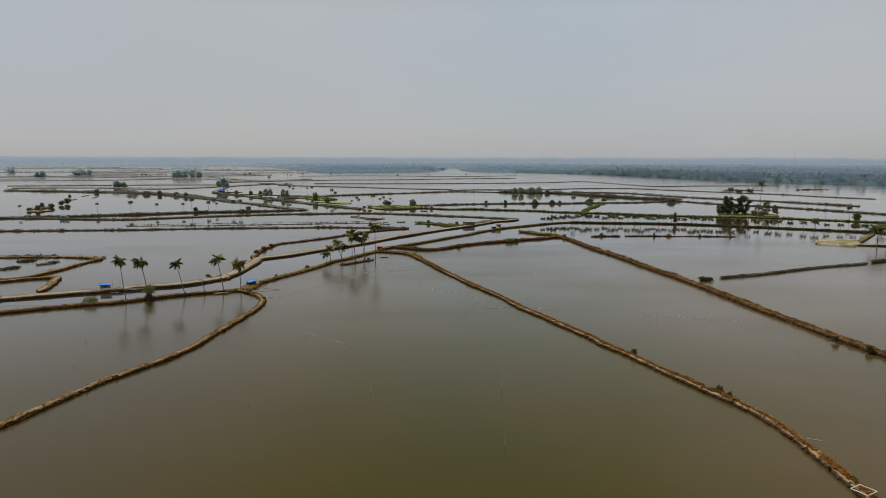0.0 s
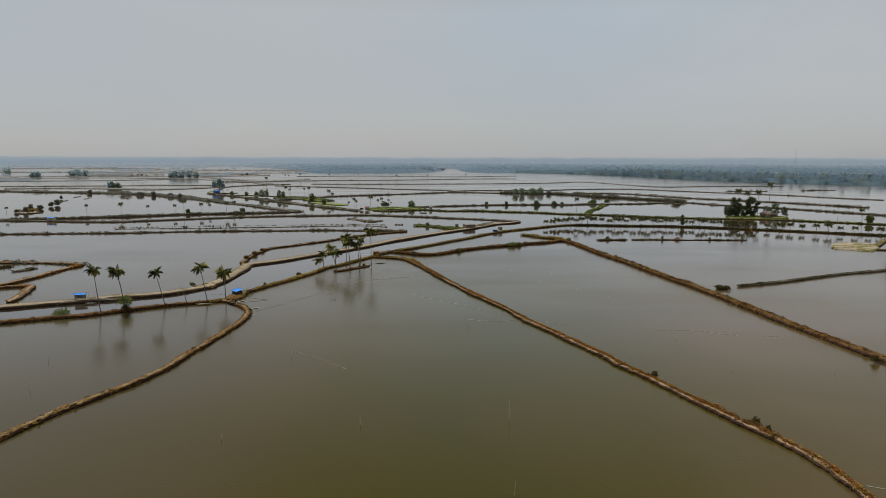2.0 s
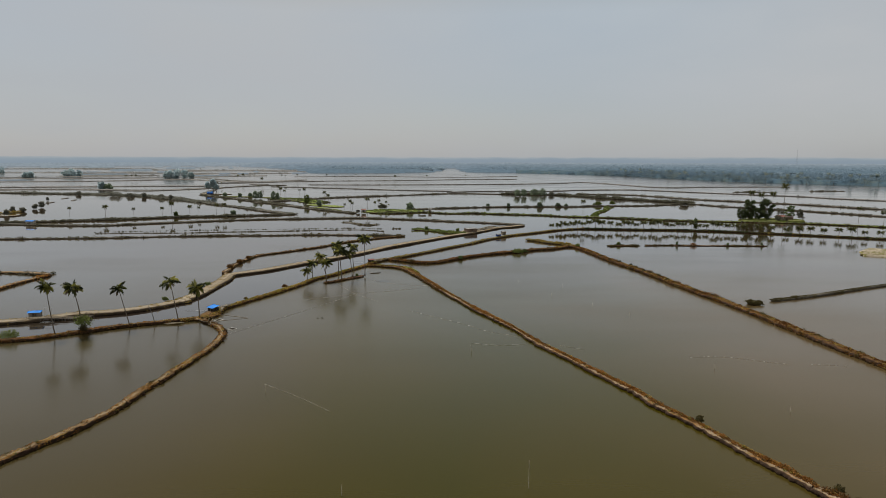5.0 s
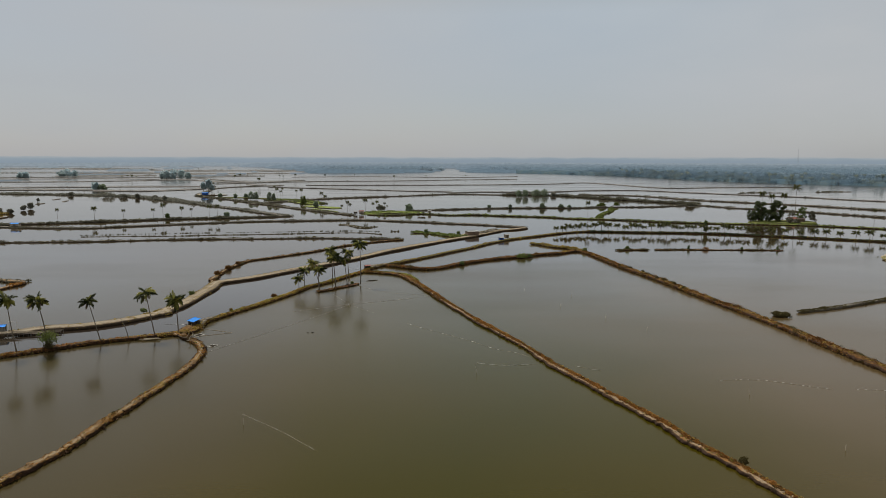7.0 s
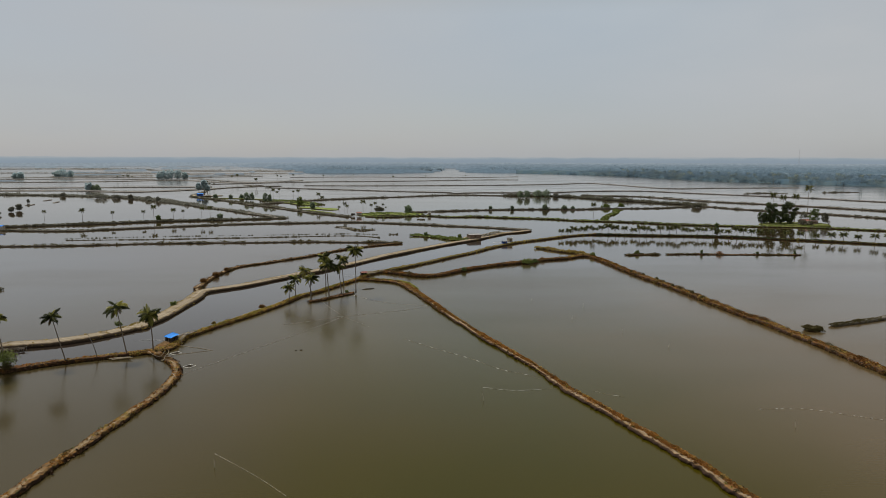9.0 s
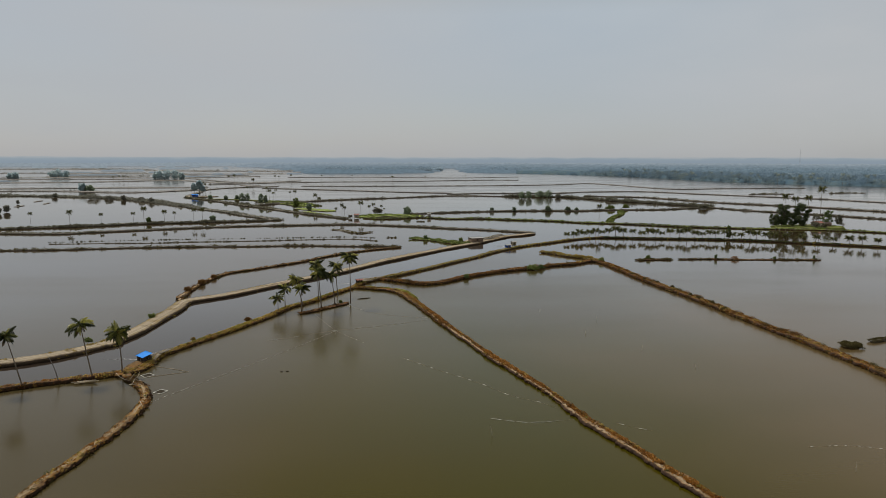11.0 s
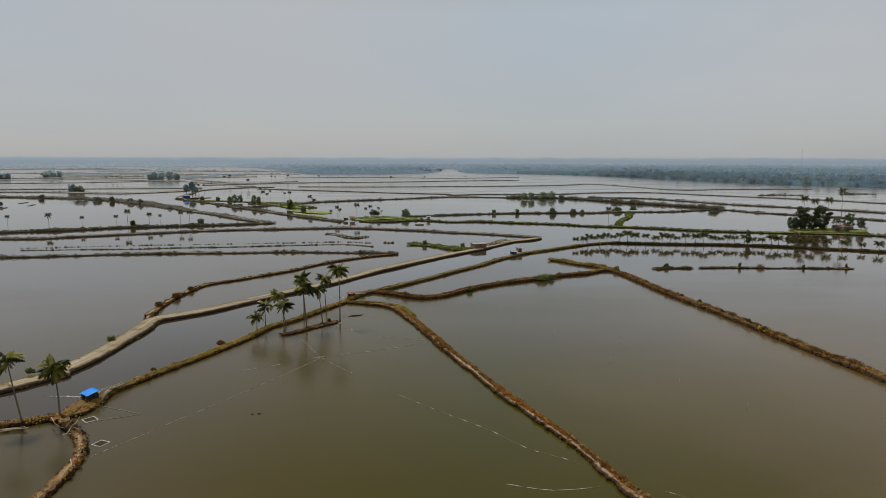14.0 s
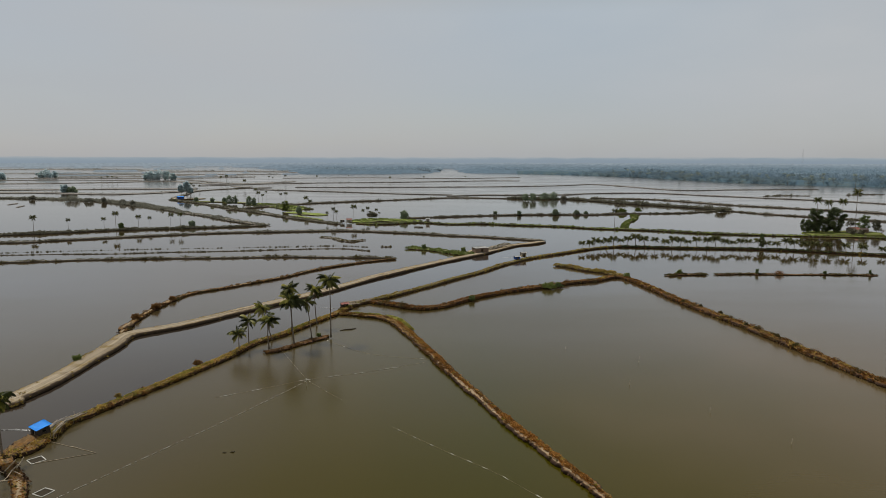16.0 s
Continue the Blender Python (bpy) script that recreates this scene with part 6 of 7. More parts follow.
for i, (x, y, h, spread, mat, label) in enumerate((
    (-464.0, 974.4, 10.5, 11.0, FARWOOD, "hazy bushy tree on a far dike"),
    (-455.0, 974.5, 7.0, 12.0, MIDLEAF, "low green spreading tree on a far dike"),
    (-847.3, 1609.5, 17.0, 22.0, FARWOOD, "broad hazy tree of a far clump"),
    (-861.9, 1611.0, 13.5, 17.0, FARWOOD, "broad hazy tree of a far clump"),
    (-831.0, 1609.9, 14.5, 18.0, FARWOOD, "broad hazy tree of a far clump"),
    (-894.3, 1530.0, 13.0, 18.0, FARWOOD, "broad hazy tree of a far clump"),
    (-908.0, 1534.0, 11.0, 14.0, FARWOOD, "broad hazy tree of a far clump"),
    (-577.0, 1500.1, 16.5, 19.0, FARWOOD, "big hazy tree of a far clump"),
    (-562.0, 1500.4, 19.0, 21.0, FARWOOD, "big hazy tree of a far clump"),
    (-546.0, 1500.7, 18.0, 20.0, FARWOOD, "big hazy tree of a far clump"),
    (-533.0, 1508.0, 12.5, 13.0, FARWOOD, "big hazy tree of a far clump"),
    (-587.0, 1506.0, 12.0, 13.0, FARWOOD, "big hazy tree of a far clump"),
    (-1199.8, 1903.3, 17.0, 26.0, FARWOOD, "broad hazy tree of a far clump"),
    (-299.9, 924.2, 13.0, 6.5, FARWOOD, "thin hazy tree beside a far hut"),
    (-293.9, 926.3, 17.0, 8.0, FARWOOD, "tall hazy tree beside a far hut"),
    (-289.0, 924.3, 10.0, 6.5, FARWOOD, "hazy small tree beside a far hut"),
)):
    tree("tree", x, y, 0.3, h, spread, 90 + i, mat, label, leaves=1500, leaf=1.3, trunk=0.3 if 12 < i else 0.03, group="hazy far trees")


def bare_shrub(x, y, z, height, spread, seed, label):
    """A leafless shrub: stems that fork three times into twigs."""
    rng = random.Random(seed)
    t = empty("bare_shrub", pose(x, y, z), label, "shrub")
    tips = [(Vector((0, 0, -0.2)), Vector((0, 0, 1)), height * 0.36, height * 0.016)]
    for level in range(4):
        bm = bmesh.new()
        grown = []
        for base, way, length, r in tips:
            for k in range(5 if level == 0 else 3):
                d = (way + Vector((rng.uniform(-1, 1), rng.uniform(-1, 1), rng.uniform(-0.2, 0.5))) * spread / height * 0.8).normalized()
                ln = length * rng.uniform(0.7, 1.15)
                pole(bm, base, base + d * ln, r, r * 0.6, 4)
                grown.append((base + d * ln, d, length * 0.72, r * 0.6))
        tagged(part("stems" if level == 0 else "twigs", bm, BARK, t), kind="stuff")
        tips = grown
    return t


bare_shrub(-92.0, 214.0, 0.6, 4.6, 4.6, 1, "bare grey-brown shrub without leaves by the palms")
bare_shrub(244.0, 509.0, 0.6, 4.0, 4.5, 2, "dry leafless shrub before the old house")
bare_shrub(250.0, 508.5, 0.6, 3.6, 4.0, 3, "dry leafless shrub before the old house")
bare_shrub(262.5, 512.0, 0.6, 4.4, 4.5, 4, "dry leafless shrub beside the old house")
bush(-90.4, 207.9, 0.7, 4.2, 6.2, 1, GREENS, "leafy green bush drooping over the canal dike", 800, 0.22, low=0.42)
bush(-90.4, 207.9, 0.7, 1.6, 2.6, 24, OLIVELEAF, "dark undergrowth at the foot of a drooping bush", 500, 0.2)
bush(-105.6, 201.5, 0.6, 1.5, 5.0, 2, GREENS, "low spreading green bush on the canal dike", 700, 0.24)
bush(-79.1, 269.4, 0.6, 1.3, 2.8, 3, GREENS, "green bush at the edge of the clay road", 500, 0.2)
bush(-84.5, 245.3, 0.6, 1.0, 2.2, 4, GREENS, "small green bush by the clay road", 400, 0.2)
bush(38.8, 352.3, 0.5, 1.5, 5.5, 5, GREENS, "green spreading bush on an overgrown dike", 700, 0.3)
bush(42.7, 354.3, 0.5, 1.3, 3.5, 6, LEAF, "dark green bush on an overgrown dike", 400, 0.3)
bush(11.3, 332.3, 0.5, 1.3, 2.5, 7, LEAF, "dark green bush on an overgrown dike", 400, 0.3)
bush(71.8, 371.6, 0.6, 1.6, 3.0, 8, GREENS, "green bush where two dikes meet", 500, 0.3)
bush(94.8, 380.3, 0.4, 1.6, 2.6, 9, GREENS, "green bush on an islet", 400, 0.3)
bush(125.1, 380.3, 0.3, 2.0, 1.6, 10, LEAF, "small dark sapling on a crumbling bank", 250, 0.3)
bush(133.0, 378.9, 0.2, 1.4, 4.0, 25, RUSTSCRUB, "rusty dry bush on a crumbling bank", 400, 0.22)
bush(150.6, 378.5, 0.2, 1.6, 1.6, 11, LEAF, "small dark sapling on a crumbling bank", 200, 0.3)
bush(168.0, 378.1, 0.2, 2.2, 1.4, 12, LEAF, "small dark sapling on a crumbling bank", 200, 0.3)
bush(-5.5, 451.9, 0.5, 2.2, 3.4, 13, LEAF, "dark bush on a green plot", 400, 0.35)
bush(13.4, 439.5, 0.5, 2.4, 2.8, 14, GREENS, "green bush beside the brick house", 400, 0.35)
bush(45.5, 147.2, 0.6, 1.1, 1.5, 15, OLIVELEAF, "dry olive bush on a footpath dike", 300, 0.18)
bush(54.6, 122.8, 0.6, 1.0, 1.8, 16, OLIVELEAF, "dry olive bush on a footpath dike", 300, 0.18)
bush(55.3, 119.9, 0.6, 0.8, 1.2, 17, OLIVELEAF, "small dry bush on a footpath dike", 200, 0.18)
bush(-83.6, 308.6, 0.5, 1.3, 3.0, 18, BROWNSCRUB, "brown dry bush on a winding bank", 1100, 0.17)
bush(-83.3, 321.3, 0.5, 1.4, 3.0, 19, BROWNSCRUB, "brown dry bush on a winding bank", 1100, 0.17)
bush(-82.9, 333.3, 0.5, 1.2, 2.6, 20, BROWNSCRUB, "brown dry bush on a winding bank", 900, 0.17)
bush(-51.7, 266.4, 0.5, 1.0, 2.2, 21, BROWNSCRUB, "brown dry bush on the canal dike", 900, 0.15)
bush(-59.4, 246.3, 0.6, 0.9, 1.3, 22, SHRUB, "small olive bush on the canal dike", 250, 0.2)
bush(-29.5, 289.7, 0.3, 1.0, 1.4, 23, GREENS, "small green shrub on a mud spit", 250, 0.2)
for i, (x, y, s) in enumerate(((84.5, 286.2, 1.0), (85.0, 278.1, 1.0), (76.5, 327.2, 0.9), (78.9, 320.0, 1.0), (81.1, 311.2, 1.0), (82.3, 298.1, 0.9), (97.8, 157.7, 1.0), (100.4, 148.9, 1.1))):
    bush(x, y, 0.5, 1.15 * s, 1.9 * s, 40 + i, OLIVELEAF, "olive bush on an overgrown dike", 1000, 0.15)


# ---- huts and houses ----
def hut(name, x, y, z, turn, w, d, h, roof, wall, label, lift=0.8, pitch=0.25, gable=True, eave=0.35, open_front=True, category="hut", thick=0.05):
    t = empty(name, pose(x, y, z, 0, 0, turn), label, category)
    for sx in (-1, 0, 1):
        for sy in (-1, 1):
            bm = bmesh.new()
            pole(bm, (sx * (w / 2 - 0.08), sy * (d / 2 - 0.08), -1.0), (sx * (w / 2 - 0.08), sy * (d / 2 - 0.08), lift + h), 0.06, 0.05, 6)
            part("post", bm, BAMBOO if lift > 0.2 else wall, t)
    bm = bmesh.new()
    box(bm, (0, 0, lift - 0.05), (w + 0.2, d + 0.2, 0.1), bevel=0.015)
    part("floor", bm, PLANK if lift > 0.2 else PLASTER, t)
    for sx, sy in ((0, -1), (0, 1), (-1, 0), (1, 0)):
        bm = bmesh.new()
        ln = w if sx == 0 else d
        if sy == -1 and open_front:
            panels = ((-ln / 2, -0.45, 0, h), (0.45, ln / 2, 0, h), (-0.45, 0.45, h * 0.82, h))
        elif sx:
            panels = ((-ln / 2, -0.3, 0, h), (0.3, ln / 2, 0, h), (-0.3, 0.3, 0, h * 0.45), (-0.3, 0.3, h * 0.8, h))
        else:
            panels = ((-ln / 2, ln / 2, 0, h),)
        for a, b, lo, hi in panels:
            n = max(1, int((b - a) / 0.28))
            for k in range(n):
                u0, u1 = a + (b - a) * k / n, a + (b - a) * (k + 1) / n
                c, s = (u0 + u1) / 2, (u1 - u0) * 0.97
                off = random.Random(k + int(a * 10)).uniform(0, 0.02)
                if sx == 0:
                    box(bm, (c, sy * (d / 2 + off), lift + (lo + hi) / 2), (s, thick, hi - lo))
                else:
                    box(bm, (sx * (w / 2 + off), c, lift + (lo + hi) / 2), (thick, s, hi - lo))
        part("wall", bm, wall, t)
    rise = pitch * d / 2
    for sy in ((-1, 1) if gable else (1,)):
        n, mm = 9, 5
        v, f = [], []
        for layer in (0.0, -0.035):
            for i in range(n):
                for j in range(mm):
                    u, s = i / (n - 1), j / (mm - 1)
                    px = (u - 0.5) * (w + 2 * eave)
                    if gable:
                        py = sy * s * (d / 2 + eave)
                        pz = lift + h + rise * (1 - s * (d / 2 + eave) / (d / 2)) + 0.06
                    else:
                        py = (s - 0.5) * (d + 2 * eave)
                        pz = lift + h + pitch * d * (s - 0.5) + 0.4 * pitch * d + 0.06
                    pz += 0.05 * noise.noise(Vector((px * 1.1 + x, py * 1.1, 1))) - 0.04 * math.sin(u * math.pi * 3) ** 2
                    v.append((px, py, pz + layer))
        nm = n * mm
        for i in range(n - 1):
            for j in range(mm - 1):
                a = i * mm + j
                f.append((a, a + mm, a + mm + 1, a + 1))
                f.append((nm + a, nm + a + 1, nm + a + mm + 1, nm + a + mm))
        rim = [i * mm for i in range(n)] + [(n - 1) * mm + j for j in range(1, mm)] + [i * mm + mm - 1 for i in range(n - 2, -1, -1)] + [j for j in range(mm - 2, 0, -1)]
        for a, b in zip(rim, rim[1:] + rim[:1]):
            f.append((a, b, nm + b, nm + a))
        link_mesh("roof_sheet", v, f, roof, t)
    return t


hut("pond_hut", -64.2, 229.8, 0.3, -38, 2.6, 1.9, 1.15, TARP, PLANK, "small dark plank hut with a bright blue tarpaulin roof on stilts", 0.35, 0.28, False, 0.25)
hut("pond_hut", -110.9, 221.9, 0.2, 18, 2.8, 2.3, 1.9, TARP, GREYWOOD, "grey hut with a sagging blue tarpaulin roof over the canal", 0.3, 0.2)
hut("pump_hut", -27.4, 322.2, 0.5, 25, 1.9, 1.6, 0.9, REDSHEET, PLANK, "tiny pump hut with a rusty red-brown sheet roof", 0.3, 0.3)
hut("pump_hut", 35.9, 415.3, 0.5, 20, 2.2, 1.8, 1.2, GREYROOF, BLUE, "small blue hut on the canal bank", 0.3, 0.2)
hut("shelter", 39.5, 421.9, 0.5, 20, 2.2, 1.8, 1.8, GREYROOF, BAMBOO, "grey open shelter beside the blue hut", 0.5, 0.3)
hut("brick_house", 21.3, 437.7, 0.8, 22, 6.6, 4.2, 2.1, GREYROOF, BRICK, "unfinished brick house with a flat grey roof", 0.05, 0.03, False, 0.3, category="house", thick=0.14)
hut("pond_hut", -269.8, 842.5, 0.6, 10, 6.5, 4.0, 2.4, TARP, BLUE, "far blue-roofed hut by the canal", 0.5, 0.25)
hut("house", 249.8, 519.0, 0.7, 8, 5.6, 4.4, 2.2, RUST, PLASTER, "weathered house with a rusty red roof in the grove", 0.1, 0.45, category="house")
hut("shed", 256.6, 520.5, 0.7, 4, 5.0, 3.6, 1.7, RUSTGREY, BRICK, "low shed with a dull rusty roof beside the house", 0.1, 0.4, category="shed")
hut("pond_hut", -58.7, 585.4, 0.6, 5, 3.6, 2.6, 1.8, RUST, PLASTER, "small hut with a reddish roof on a far dike", 0.4, 0.4)
hut("pond_hut", -63.4, 585.5, 0.6, 0, 2.6, 2.0, 1.4, GREYROOF, PLANK, "small dark hut on a far dike", 0.4, 0.3)
hut("pond_hut", -4.6, 588.1, 0.6, 0, 2.4, 2.0, 2.0, GREYROOF, PLASTER, "small whitish hut on a far dike", 0.4, 0.4)
hut("pond_hut", -270.1, 486.0, 0.6, 0, 5.0, 3.0, 1.6, TARP, PLASTER, "far hut with a pale blue roof on a dike", 0.4, 0.3)


# ---- floats, poles and clutter on the water ----
FLOAT = None


def float_line(pts, gap, stretch=1.0, label="dotted line of white net floats on the water"):
    global FLOAT
    line, nor, q = along(pts, 0.5)
    t = empty("float_line", pose(line[0][0], line[0][1], 0), label, "float line", "net float lines")
    bm = bmesh.new()
    path = [Vector((a - line[0][0], b - line[0][1], 0.02)) for a, b in line[::6]]
    tube(bm, path, [0.011] * len(path), 4)
    part("rope", bm, BAMBOO, t, "thin pale rope")
    rng = random.Random(int(abs(line[0][0]) * 10))
    s = gap * 0.5
    while s < q[-1]:
        if rng.random() < 0.93:
            i = min(int(s / (q[1] - q[0])), len(line) - 2)
            a = math.atan2(line[i + 1][1] - line[i][1], line[i + 1][0] - line[i][0])
            if FLOAT is None:
                bm = bmesh.new()
                bmesh.ops.create_uvsphere(bm, u_segments=8, v_segments=5, radius=1.0, matrix=Matrix.Diagonal((0.27, 0.045, 0.045, 1)))
                first = part("float", bm, WHITE, t)
                FLOAT = first.data
                first.matrix_basis = pose(line[i][0] - line[0][0], line[i][1] - line[0][1], 0.03, 0, 0, math.degrees(a))
            else:
                share("float", FLOAT, t, pose(line[i][0] - line[0][0], line[i][1] - line[0][1], 0.03, 0, 0, math.degrees(a) + rng.uniform(-6, 6)) @ Matrix.Diagonal((stretch * rng.uniform(0.6, 1.4), 1, 1, 1)))
        s += gap * rng.uniform(0.8, 1.25)


float_line([(-53.6, 204.9), (-50.9, 210.0), (-46.9, 217.3), (-42.1, 226.0), (-36.5, 236.3), (-29.8, 249.7), (-26.3, 257.2)], 0.72, 0.8)
float_line([(-42.0, 247.5), (-34.7, 252.0), (-26.4, 257.6), (-14.8, 262.4), (-1.5, 269.7)], 6.0, 7)
float_line([(-26.3, 257.2), (-32.5, 270.3), (-38.3, 283.0)], 3.0, 0.8)
float_line([(-28.7, 288.9), (-16.1, 276.0), (-1.7, 271.0)], 7.0, 4)
float_line([(-26.3, 257.2), (-21.9, 251.2), (-17.7, 245.9)], 3.0, 0.8)
float_line([(-7.5, 233.1), (0.3, 224.6), (8.3, 216.4), (14.0, 209.0), (18.9, 205.5), (23.0, 201.0)], 3.6, 2)
float_line([(-33.7, 168.2), (-25.1, 160.5), (-18.0, 153.1)], 0.7, 0.55)
float_line([(9.3, 197.7), (14.7, 196.0), (19.7, 196.3), (24.6, 197.5)], 2.6, 4)
float_line([(58.2, 185.7), (64.0, 186.1), (68.3, 185.3), (73.1, 182.8), (78.7, 180.0)], 1.5, 1)
float_line([(82.7, 180.2), (86.7, 179.8), (90.6, 179.0)], 1.6, 1)
float_line([(30.6, 195.5), (33.8, 193.2), (37.6, 191.4)], 3.0, 3)


def stake(x, y, h, lean, label="thin bamboo stake standing in the pond"):
    bm = bmesh.new()
    pole(bm, (0, 0, -0.5), (lean, 0.1 * lean, h * 0.4), 0.04, 0.035, 6)
    pole(bm, (lean, 0.1 * lean, h * 0.4), (lean * 2.1, 0.15 * lean, h * 0.7), 0.035, 0.022, 6)
    t = empty("stake", pose(x, y, 0), label, "stake", "stakes in the ponds")
    part("rod", bm, PALEROD, t)


for x, y, h, lean in (
    (38.3, 253.6, 1.5, 0.05), (44.7, 268.5, 1.9, 0.05), (30.6, 279.0, 1.0, 0.0), (48.4, 239.0, 1.6, 0.02), (55.9, 225.7, 1.5, 0.04),
    (-33.7, 117.8, 1.5, 0.05), (13.3, 125.4, 5.8, 0.03), (11.3, 99.7, 2.9, 0.03), (-85.2, 159.6, 2.1, -0.05), (60.5, 177.5, 2.0, 0.03),
    (63.9, 152.7, 1.4, 0.0), (85.6, 152.4, 3.2, 0.15), (-32.3, 163.6, 1.7, 0.0), (9.0, 190.6, 2.2, -0.15), (-25.9, 253.7, 1.2, 0.02),
    (-78.1, 140.7, 2.5, 0.2), (-12.1, 123.6, 2.3, 0.05),
):
    stake(x, y, h, lean)


def floating_frame(x, y, turn, s, z=0.03, label="square white floating cage rim of plastic pipe", net=True):
    t = empty("fish_cage", pose(x, y, z, 0, 0, turn), label, "fish cage", "floating cages")
    for k in range(4):
        bm = bmesh.new()
        a = k * math.pi / 2
        c, si = math.cos(a), math.sin(a)
        pole(bm, (c * s - si * s, si * s + c * s, 0), (c * s + si * s, si * s - c * s, 0), 0.07, 0.07, 8)
        part("pipe", bm, WHITE, t)
    if net:
        bm = bmesh.new()
        for k in range(-5, 6):
            pole(bm, (k * s / 5.5, -s, -0.02), (k * s / 5.5, s, -0.02), 0.02, 0.02, 4)
            pole(bm, (-s, k * s / 5.5, -0.03), (s, k * s / 5.5, -0.03), 0.02, 0.02, 4)
        part("net", bm, PLANK, t, "dark sunken netting")


floating_frame(-53.4, 211.65, 66, 0.93)
floating_frame(-60.05, 221.45, 48, 0.98)
floating_frame(57.5, 83.5, 30, 1.1, 0.95, "white plastic pipe frame lying across the footpath dike", False)


def poles_heap(name, x, y, z, turn, n, length, spread, material, label, seed):
    rng = random.Random(seed)
    t = empty(name, pose(x, y, z, 0, 0, turn), label, "poles")
    for i in range(n):
        bm = bmesh.new()
        o, zz = rng.uniform(-spread, spread), 0.06 + 0.05 * (i % 4)
        k, sh = rng.uniform(-0.15, 0.15), rng.uniform(-0.8, 0.8)
        pole(bm, (-length / 2 + sh, o - k * length, zz), (length / 2 + sh, o + k * length, zz + rng.uniform(-0.02, 0.12)), 0.085, 0.055, 6)
        part("bamboo_pole", bm, material, t)


def walkway(points, n, spread, label, seed, z=0.8):
    """Bamboo poles laid end to end along a bank, some slipped askew, with short posts along the outer edge."""
    rng = random.Random(seed)
    line, nor, q = along(points, 0.4)
    x0, y0 = line[0]
    t = empty("bamboo_walkway", pose(x0, y0, z), label, "walkway")
    for k in range(n):
        i = rng.randrange(0, max(1, len(line) - 9))
        j = min(len(line) - 1, i + rng.randrange(6, 13))
        o, tilt = rng.uniform(-spread, spread), rng.uniform(-0.35, 0.35)
        bm = bmesh.new()
        path = [Vector((line[m][0] - x0 + nor[m][0] * (o + tilt * (m - i) / (j - i)), line[m][1] - y0 + nor[m][1] * (o + tilt * (m - i) / (j - i)), 0.05 + 0.04 * (k % 5))) for m in (i, (i + j) // 2, j)]
        tube(bm, path, [0.07, 0.062, 0.05], 6)
        part("bamboo_pole", bm, BAMBOO if rng.random() < 0.7 else GREYWOOD, t)
    for i in range(1, len(line), 3):
        for side in (-1, 1):
            if rng.random() < 0.7:
                bm = bmesh.new()
                x, y = line[i][0] - x0 + nor[i][0] * side * spread * 1.15, line[i][1] - y0 + nor[i][1] * side * spread * 1.15
                pole(bm, (x, y, -0.9), (x + rng.uniform(-0.1, 0.1), y + rng.uniform(-0.1, 0.1), rng.uniform(0.1, 0.5)), 0.035, 0.028, 6)
                part("post", bm, BAMBOO, t)


walkway([(-62.7, 229.2), (-63.0, 231.6), (-63.4, 233.6), (-62.9, 235.6), (-62.2, 238.2)], 26, 0.7, "heap of weathered bamboo poles along the dike beside the hut", 1)
walkway([(-61.4, 227.8), (-61.9, 230.3), (-62.4, 233.0), (-61.7, 234.9), (-61.2, 236.6), (-60.4, 239.0)], 9, 0.2, "curving bamboo railing along the edge of the dike", 2, 0.95)
poles_heap("plank_pile", -70.4, 216.6, 0.25, 20, 7, 3.4, 0.4, BAMBOO, "pile of pale planks at the edge of the dike", 3)
poles_heap("bamboo_poles", -61.1, 217.8, 0.85, 110, 3, 3.5, 0.8, BAMBOO, "loose pale poles on the curving dike", 4)
poles_heap("bamboo_walkway", -23.6, 329.3, 0.75, 35, 9, 8.0, 0.8, BAMBOO, "pale bamboo poles along the bank by the red-roofed hut", 5)
poles_heap("bamboo_walkway", -107.7, 220.4, 0.9, 18, 9, 6.0, 0.8, BAMBOO, "bamboo poles stacked beside the canal hut", 6)


def stick(points, label):
    """One bent, weathered pole lying on a bank."""
    x, y = points[0]
    t = empty("bamboo_stick", pose(x, y, 0.95), label, "pole", "loose sticks")
    bm = bmesh.new()
    tube(bm, [Vector((a - x, b - y, 0.05 * (i % 2))) for i, (a, b) in enumerate(points)], [0.07 - 0.008 * i for i in range(len(points))], 6)
    part("rod", bm, BAMBOO, t)


stick(((-65.9, 220.2), (-63.8, 217.5), (-62.2, 216.1), (-61.0, 215.4)), "bent pale stick lying across a bank")
stick(((-60.4, 216.3), (-59.7, 214.0), (-59.7, 212.9)), "pale stick lying on the curving dike")
stick(((-60.1, 216.1), (-58.0, 214.7)), "short pale stick on the curving dike")
stick(((-54.1, 204.2), (-52.2, 201.1)), "short pale stick on the curving dike")
stick(((-59.7, 213.3), (-60.0, 212.9), (-58.6, 213.5)), "crooked pale stick on the curving dike")


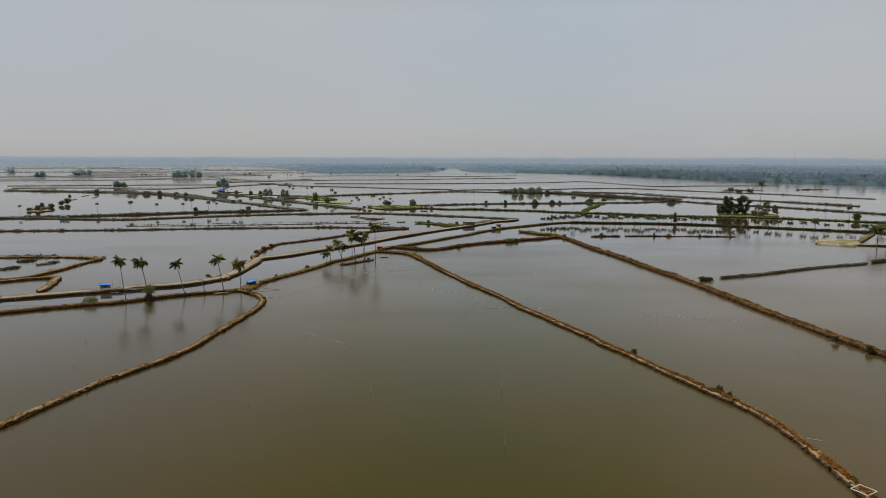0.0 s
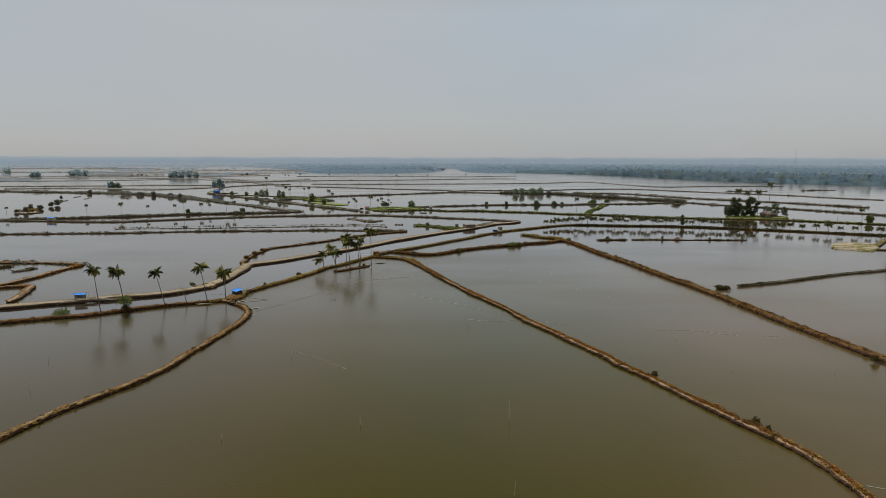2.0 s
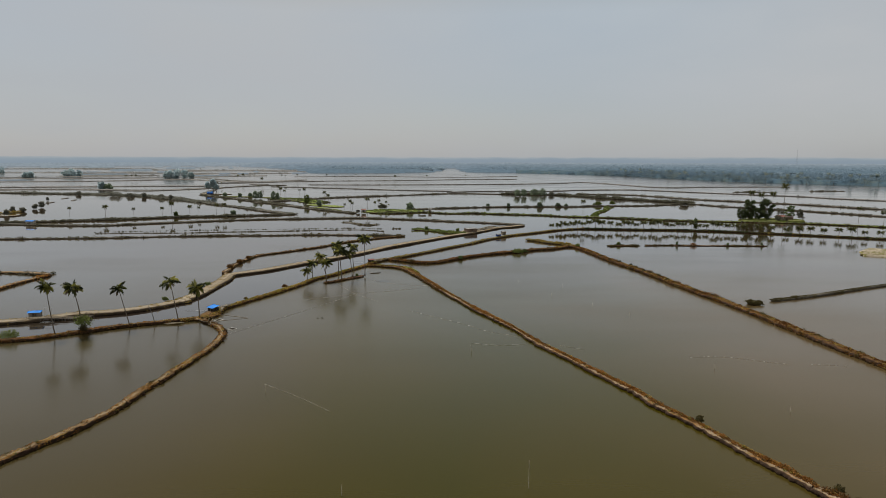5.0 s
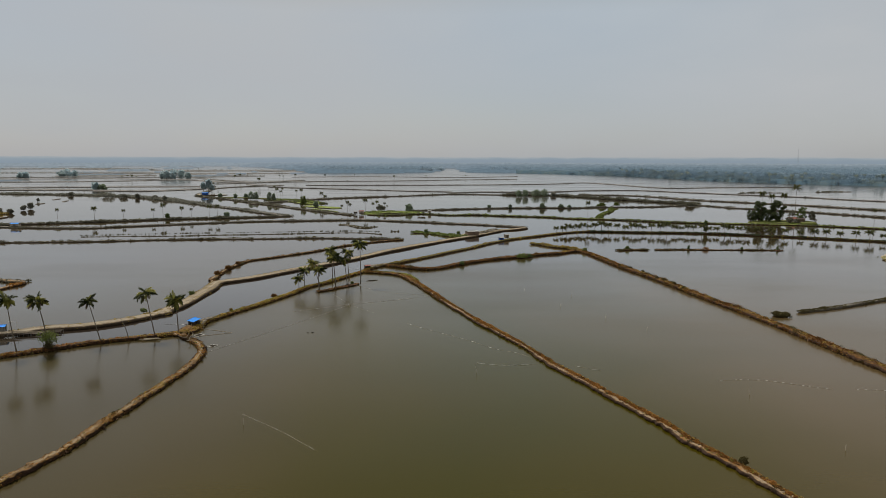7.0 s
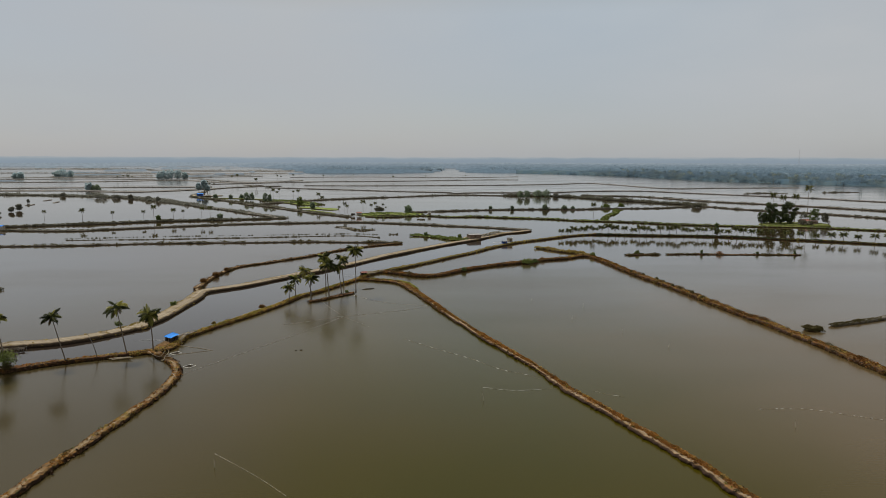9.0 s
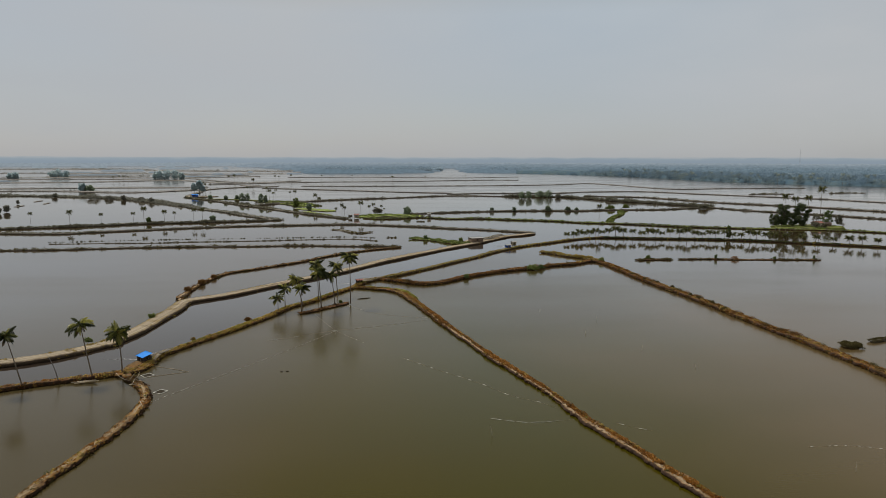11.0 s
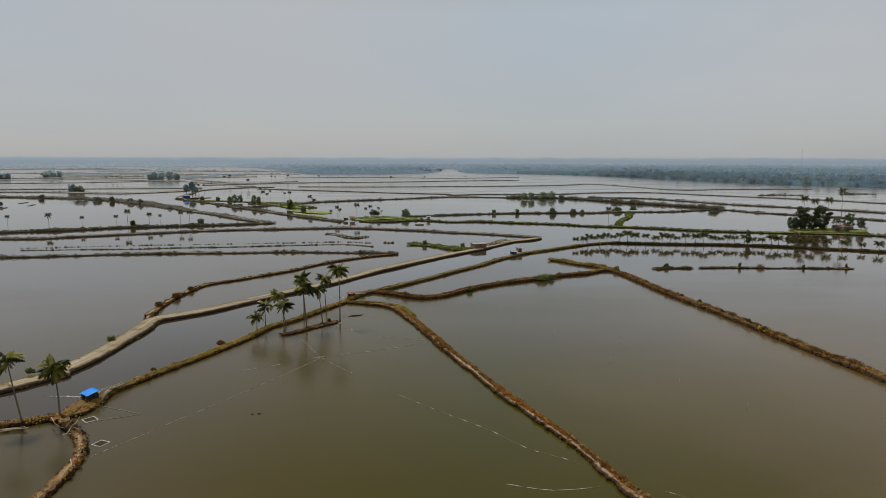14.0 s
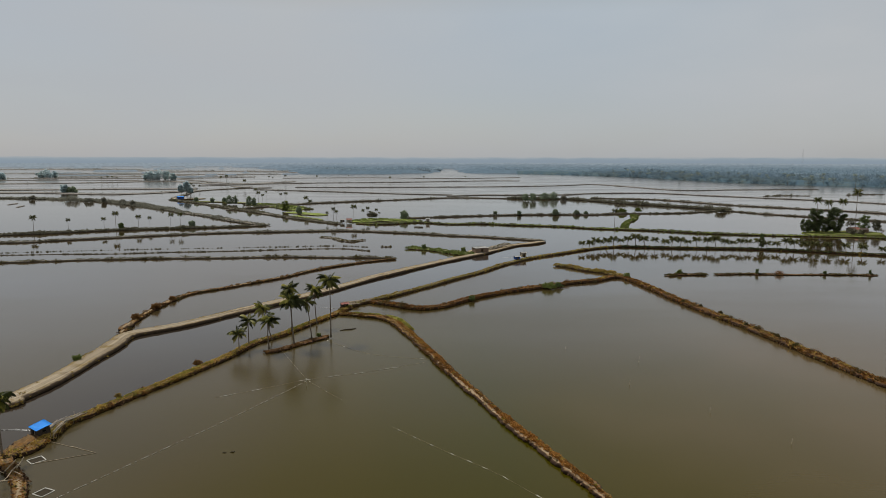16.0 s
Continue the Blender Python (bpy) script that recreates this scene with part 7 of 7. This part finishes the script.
def jetty(points, gap, label, seed):
    """A rickety bamboo landing: a row of uneven posts with lashed rails and a loose deck."""
    rng = random.Random(seed)
    line, nor, q = along(points, 0.5)
    x0, y0 = line[0]
    t = empty("bamboo_jetty", pose(x0, y0, 0.0), label, "jetty")
    every = max(1, int(gap / 0.5))
    for i in range(0, len(line), every):
        bm = bmesh.new()
        x, y = line[i][0] - x0 + rng.uniform(-0.3, 0.3), line[i][1] - y0 + rng.uniform(-0.8, 0.8)
        pole(bm, (x, y, -0.6), (x + rng.uniform(-0.15, 0.15), y, rng.uniform(0.7, 1.3)), 0.08, 0.05, 6)
        part("post", bm, GREYWOOD, t)
    for i in range(0, len(line) - 3, 3):
        bm = bmesh.new()
        a = math.atan2(line[i + 3][1] - line[i][1], line[i + 3][0] - line[i][0])
        box(bm, (0, 0, 0), (1.45, rng.uniform(0.9, 1.5), 0.06), pose(line[i + 1][0] - x0, line[i + 1][1] - y0 + rng.uniform(-0.2, 0.2), 0.6 + rng.uniform(-0.06, 0.06), 0, rng.uniform(-4, 4), math.degrees(a) + rng.uniform(-8, 8)))
        part("deck_board", bm, GREYWOOD if rng.random() < 0.25 else PLANK, t)
    for k in range(9):
        bm = bmesh.new()
        i, j = sorted(rng.sample(range(len(line)), 2))
        j = min(len(line) - 1, max(j, i + 8))
        o, z = rng.uniform(-0.8, 0.8), rng.choice((0.66, 0.72, 0.78, 0.95))
        pole(bm, (line[i][0] - x0, line[i][1] - y0 + o, z), (line[j][0] - x0, line[j][1] - y0 + o, z + rng.uniform(-0.1, 0.1)), 0.06, 0.045, 6)
        part("rail", bm, BAMBOO, t)


jetty([(-108.9, 219.9), (-104.7, 220.9), (-100.5, 222.0), (-96.0, 224.0)], 0.6, "rickety grey bamboo landing on the canal beside a hut", 1)
jetty([(-114.8, 217.0), (-111.5, 218.3)], 1.0, "short bamboo landing in front of a hut", 2)


def net_frame(x, y, w, h, label):
    t = empty("net_frame", pose(x, y, 0.6), label, "frame")
    for a, b in (((0, 0, -0.5), (0, 0, h)), ((w, 0, -0.5), (w, 0, h * 0.95)), ((-0.2, 0, h * 0.9), (w + 0.2, 0, h * 0.88))):
        bm = bmesh.new()
        pole(bm, a, b, 0.05, 0.04, 6)
        part("pole", bm, WHITE, t)


net_frame(-109.5, 224.0, 1.9, 2.6, "thin pale pole frame standing by a hut")
poles_heap("bamboo_poles", -25.6, 324.5, 0.75, 30, 10, 5.0, 0.6, BAMBOO, "pale bamboo poles heaped beside the red-roofed hut", 7)
poles_heap("bamboo_poles", -108.9, 220.7, 1.0, 10, 8, 5.0, 0.9, BAMBOO, "loose bamboo poles by the canal hut", 8)


def log_thing(x, y, turn, length):
    t = empty("floating_log", pose(x, y, 0.02, 0, 0, turn), "dark waterlogged log floating in the pond", "log")
    bm = bmesh.new()
    tube(bm, [Vector((-length / 2, 0, 0)), Vector((-length / 5, 0.15, 0.05)), Vector((length / 5, -0.1, 0.06)), Vector((length / 2, 0.25, 0.02))], [min(0.12, 0.1 * length), min(0.2, 0.14 * length), min(0.18, 0.13 * length), min(0.08, 0.08 * length)], 7)
    part("stem", bm, PLANK, t)


log_thing(-23.1, 297.6, 25, 4.4)
log_thing(-32.8, 223.6, 5, 0.5)
log_thing(-31.6, 223.8, 15, 0.6)


def foam(x, y, turn, length, width, seed, label):
    """Churned water: a low drift of spattered flecks."""
    nr = np.random.default_rng(seed)
    n = 260
    c = np.stack([nr.beta(1.2, 2.2, n) * length, nr.normal(0, width / 4, n) * (0.4 + nr.random(n)), np.abs(nr.normal(0.02, 0.03, n)) + 0.01], 1)
    v, f = leaf_quads(c, 0.09, nr, 2.6, -0.5)
    v[:, 2] = np.clip(v[:, 2], 0.008, 0.12)
    ob = link_mesh("foam", v, f, FOAM)
    ob.matrix_basis = pose(x, y, 0, 0, 0, turn)
    tagged(ob, label, "foam", kind="stuff")


foam(-66.2, 232.6, 178, 8.5, 0.5, 1, "white water churned up by the pump outlet of a hut")
foam(-107.9, 219.8, 5, 3.2, 2.4, 2, "white water churned up below the canal hut")
foam(-29.5, 322.6, 170, 6.0, 0.5, 3, "white water churned up by a pump")
foam(35.2, 424.3, 175, 5.0, 0.5, 4, "white water churned up by a pump")


def floating_pole(x0, y0, x1, y1, label, material=BAMBOO):
    t = empty("floating_pole", pose(x0, y0, 0.04), label, "pole")
    bm = bmesh.new()
    pole(bm, (0, 0, 0), (x1 - x0, y1 - y0, 0), 0.05, 0.03, 6)
    part("rod", bm, material, t)


floating_pole(-60.4, 220.0, -52.4, 223.8, "long bamboo pole floating beside the fish cages")
floating_pole(-61.9, 228.1, -57.0, 225.9, "dark bamboo pole floating off the hut")
floating_pole(-57.4, 226.2, -52.4, 223.8, "bamboo pole floating at an angle")
floating_pole(60.2, 102.0, 62.2, 101.1, "short white pole floating beside the dike", WHITE)

for x, y, w in ((652.0, 1226.0, 3.0), (664.0, 1211.0, 2.6), (618.0, 1270.0, 2.8), (676.0, 1197.0, 2.6)):
    hut("far_house", x, y, 0.3, 5, w, 3, 1.6, PALEHOUSE, PALEHOUSE, "pale far house before the woods", 0.1, 0.4, category="house")

# a slender lattice mast on the horizon
mx, my = 2395.0 * 0.78, 4500 * 0.78
mast = empty("radio_mast", pose(mx, my, 0), "thin grey lattice radio mast on the horizon", "mast")
# steel lightened toward the horizon tone; haze is part of its colour
MASTGREY = plain("haze_tinted_steel", (0.46, 0.49, 0.51), (0.54, 0.57, 0.59), 0.6, 0.1)
for k in range(3):
    a = k * math.tau / 3
    bm = bmesh.new()
    pole(bm, (5 * math.cos(a), 5 * math.sin(a), 0), (0.8 * math.cos(a), 0.8 * math.sin(a), 88), 0.22, 0.16, 6)
    part("leg", bm, MASTGREY, mast)
for z in range(8, 88, 8):
    bm = bmesh.new()
    rr = 5 - 4.2 * z / 88
    for k in range(3):
        a, b = k * math.tau / 3, (k + 1) * math.tau / 3
        pole(bm, (rr * math.cos(a), rr * math.sin(a), z), (rr * math.cos(b), rr * math.sin(b), z), 0.15, 0.15, 5)
    part("brace", bm, MASTGREY, mast)
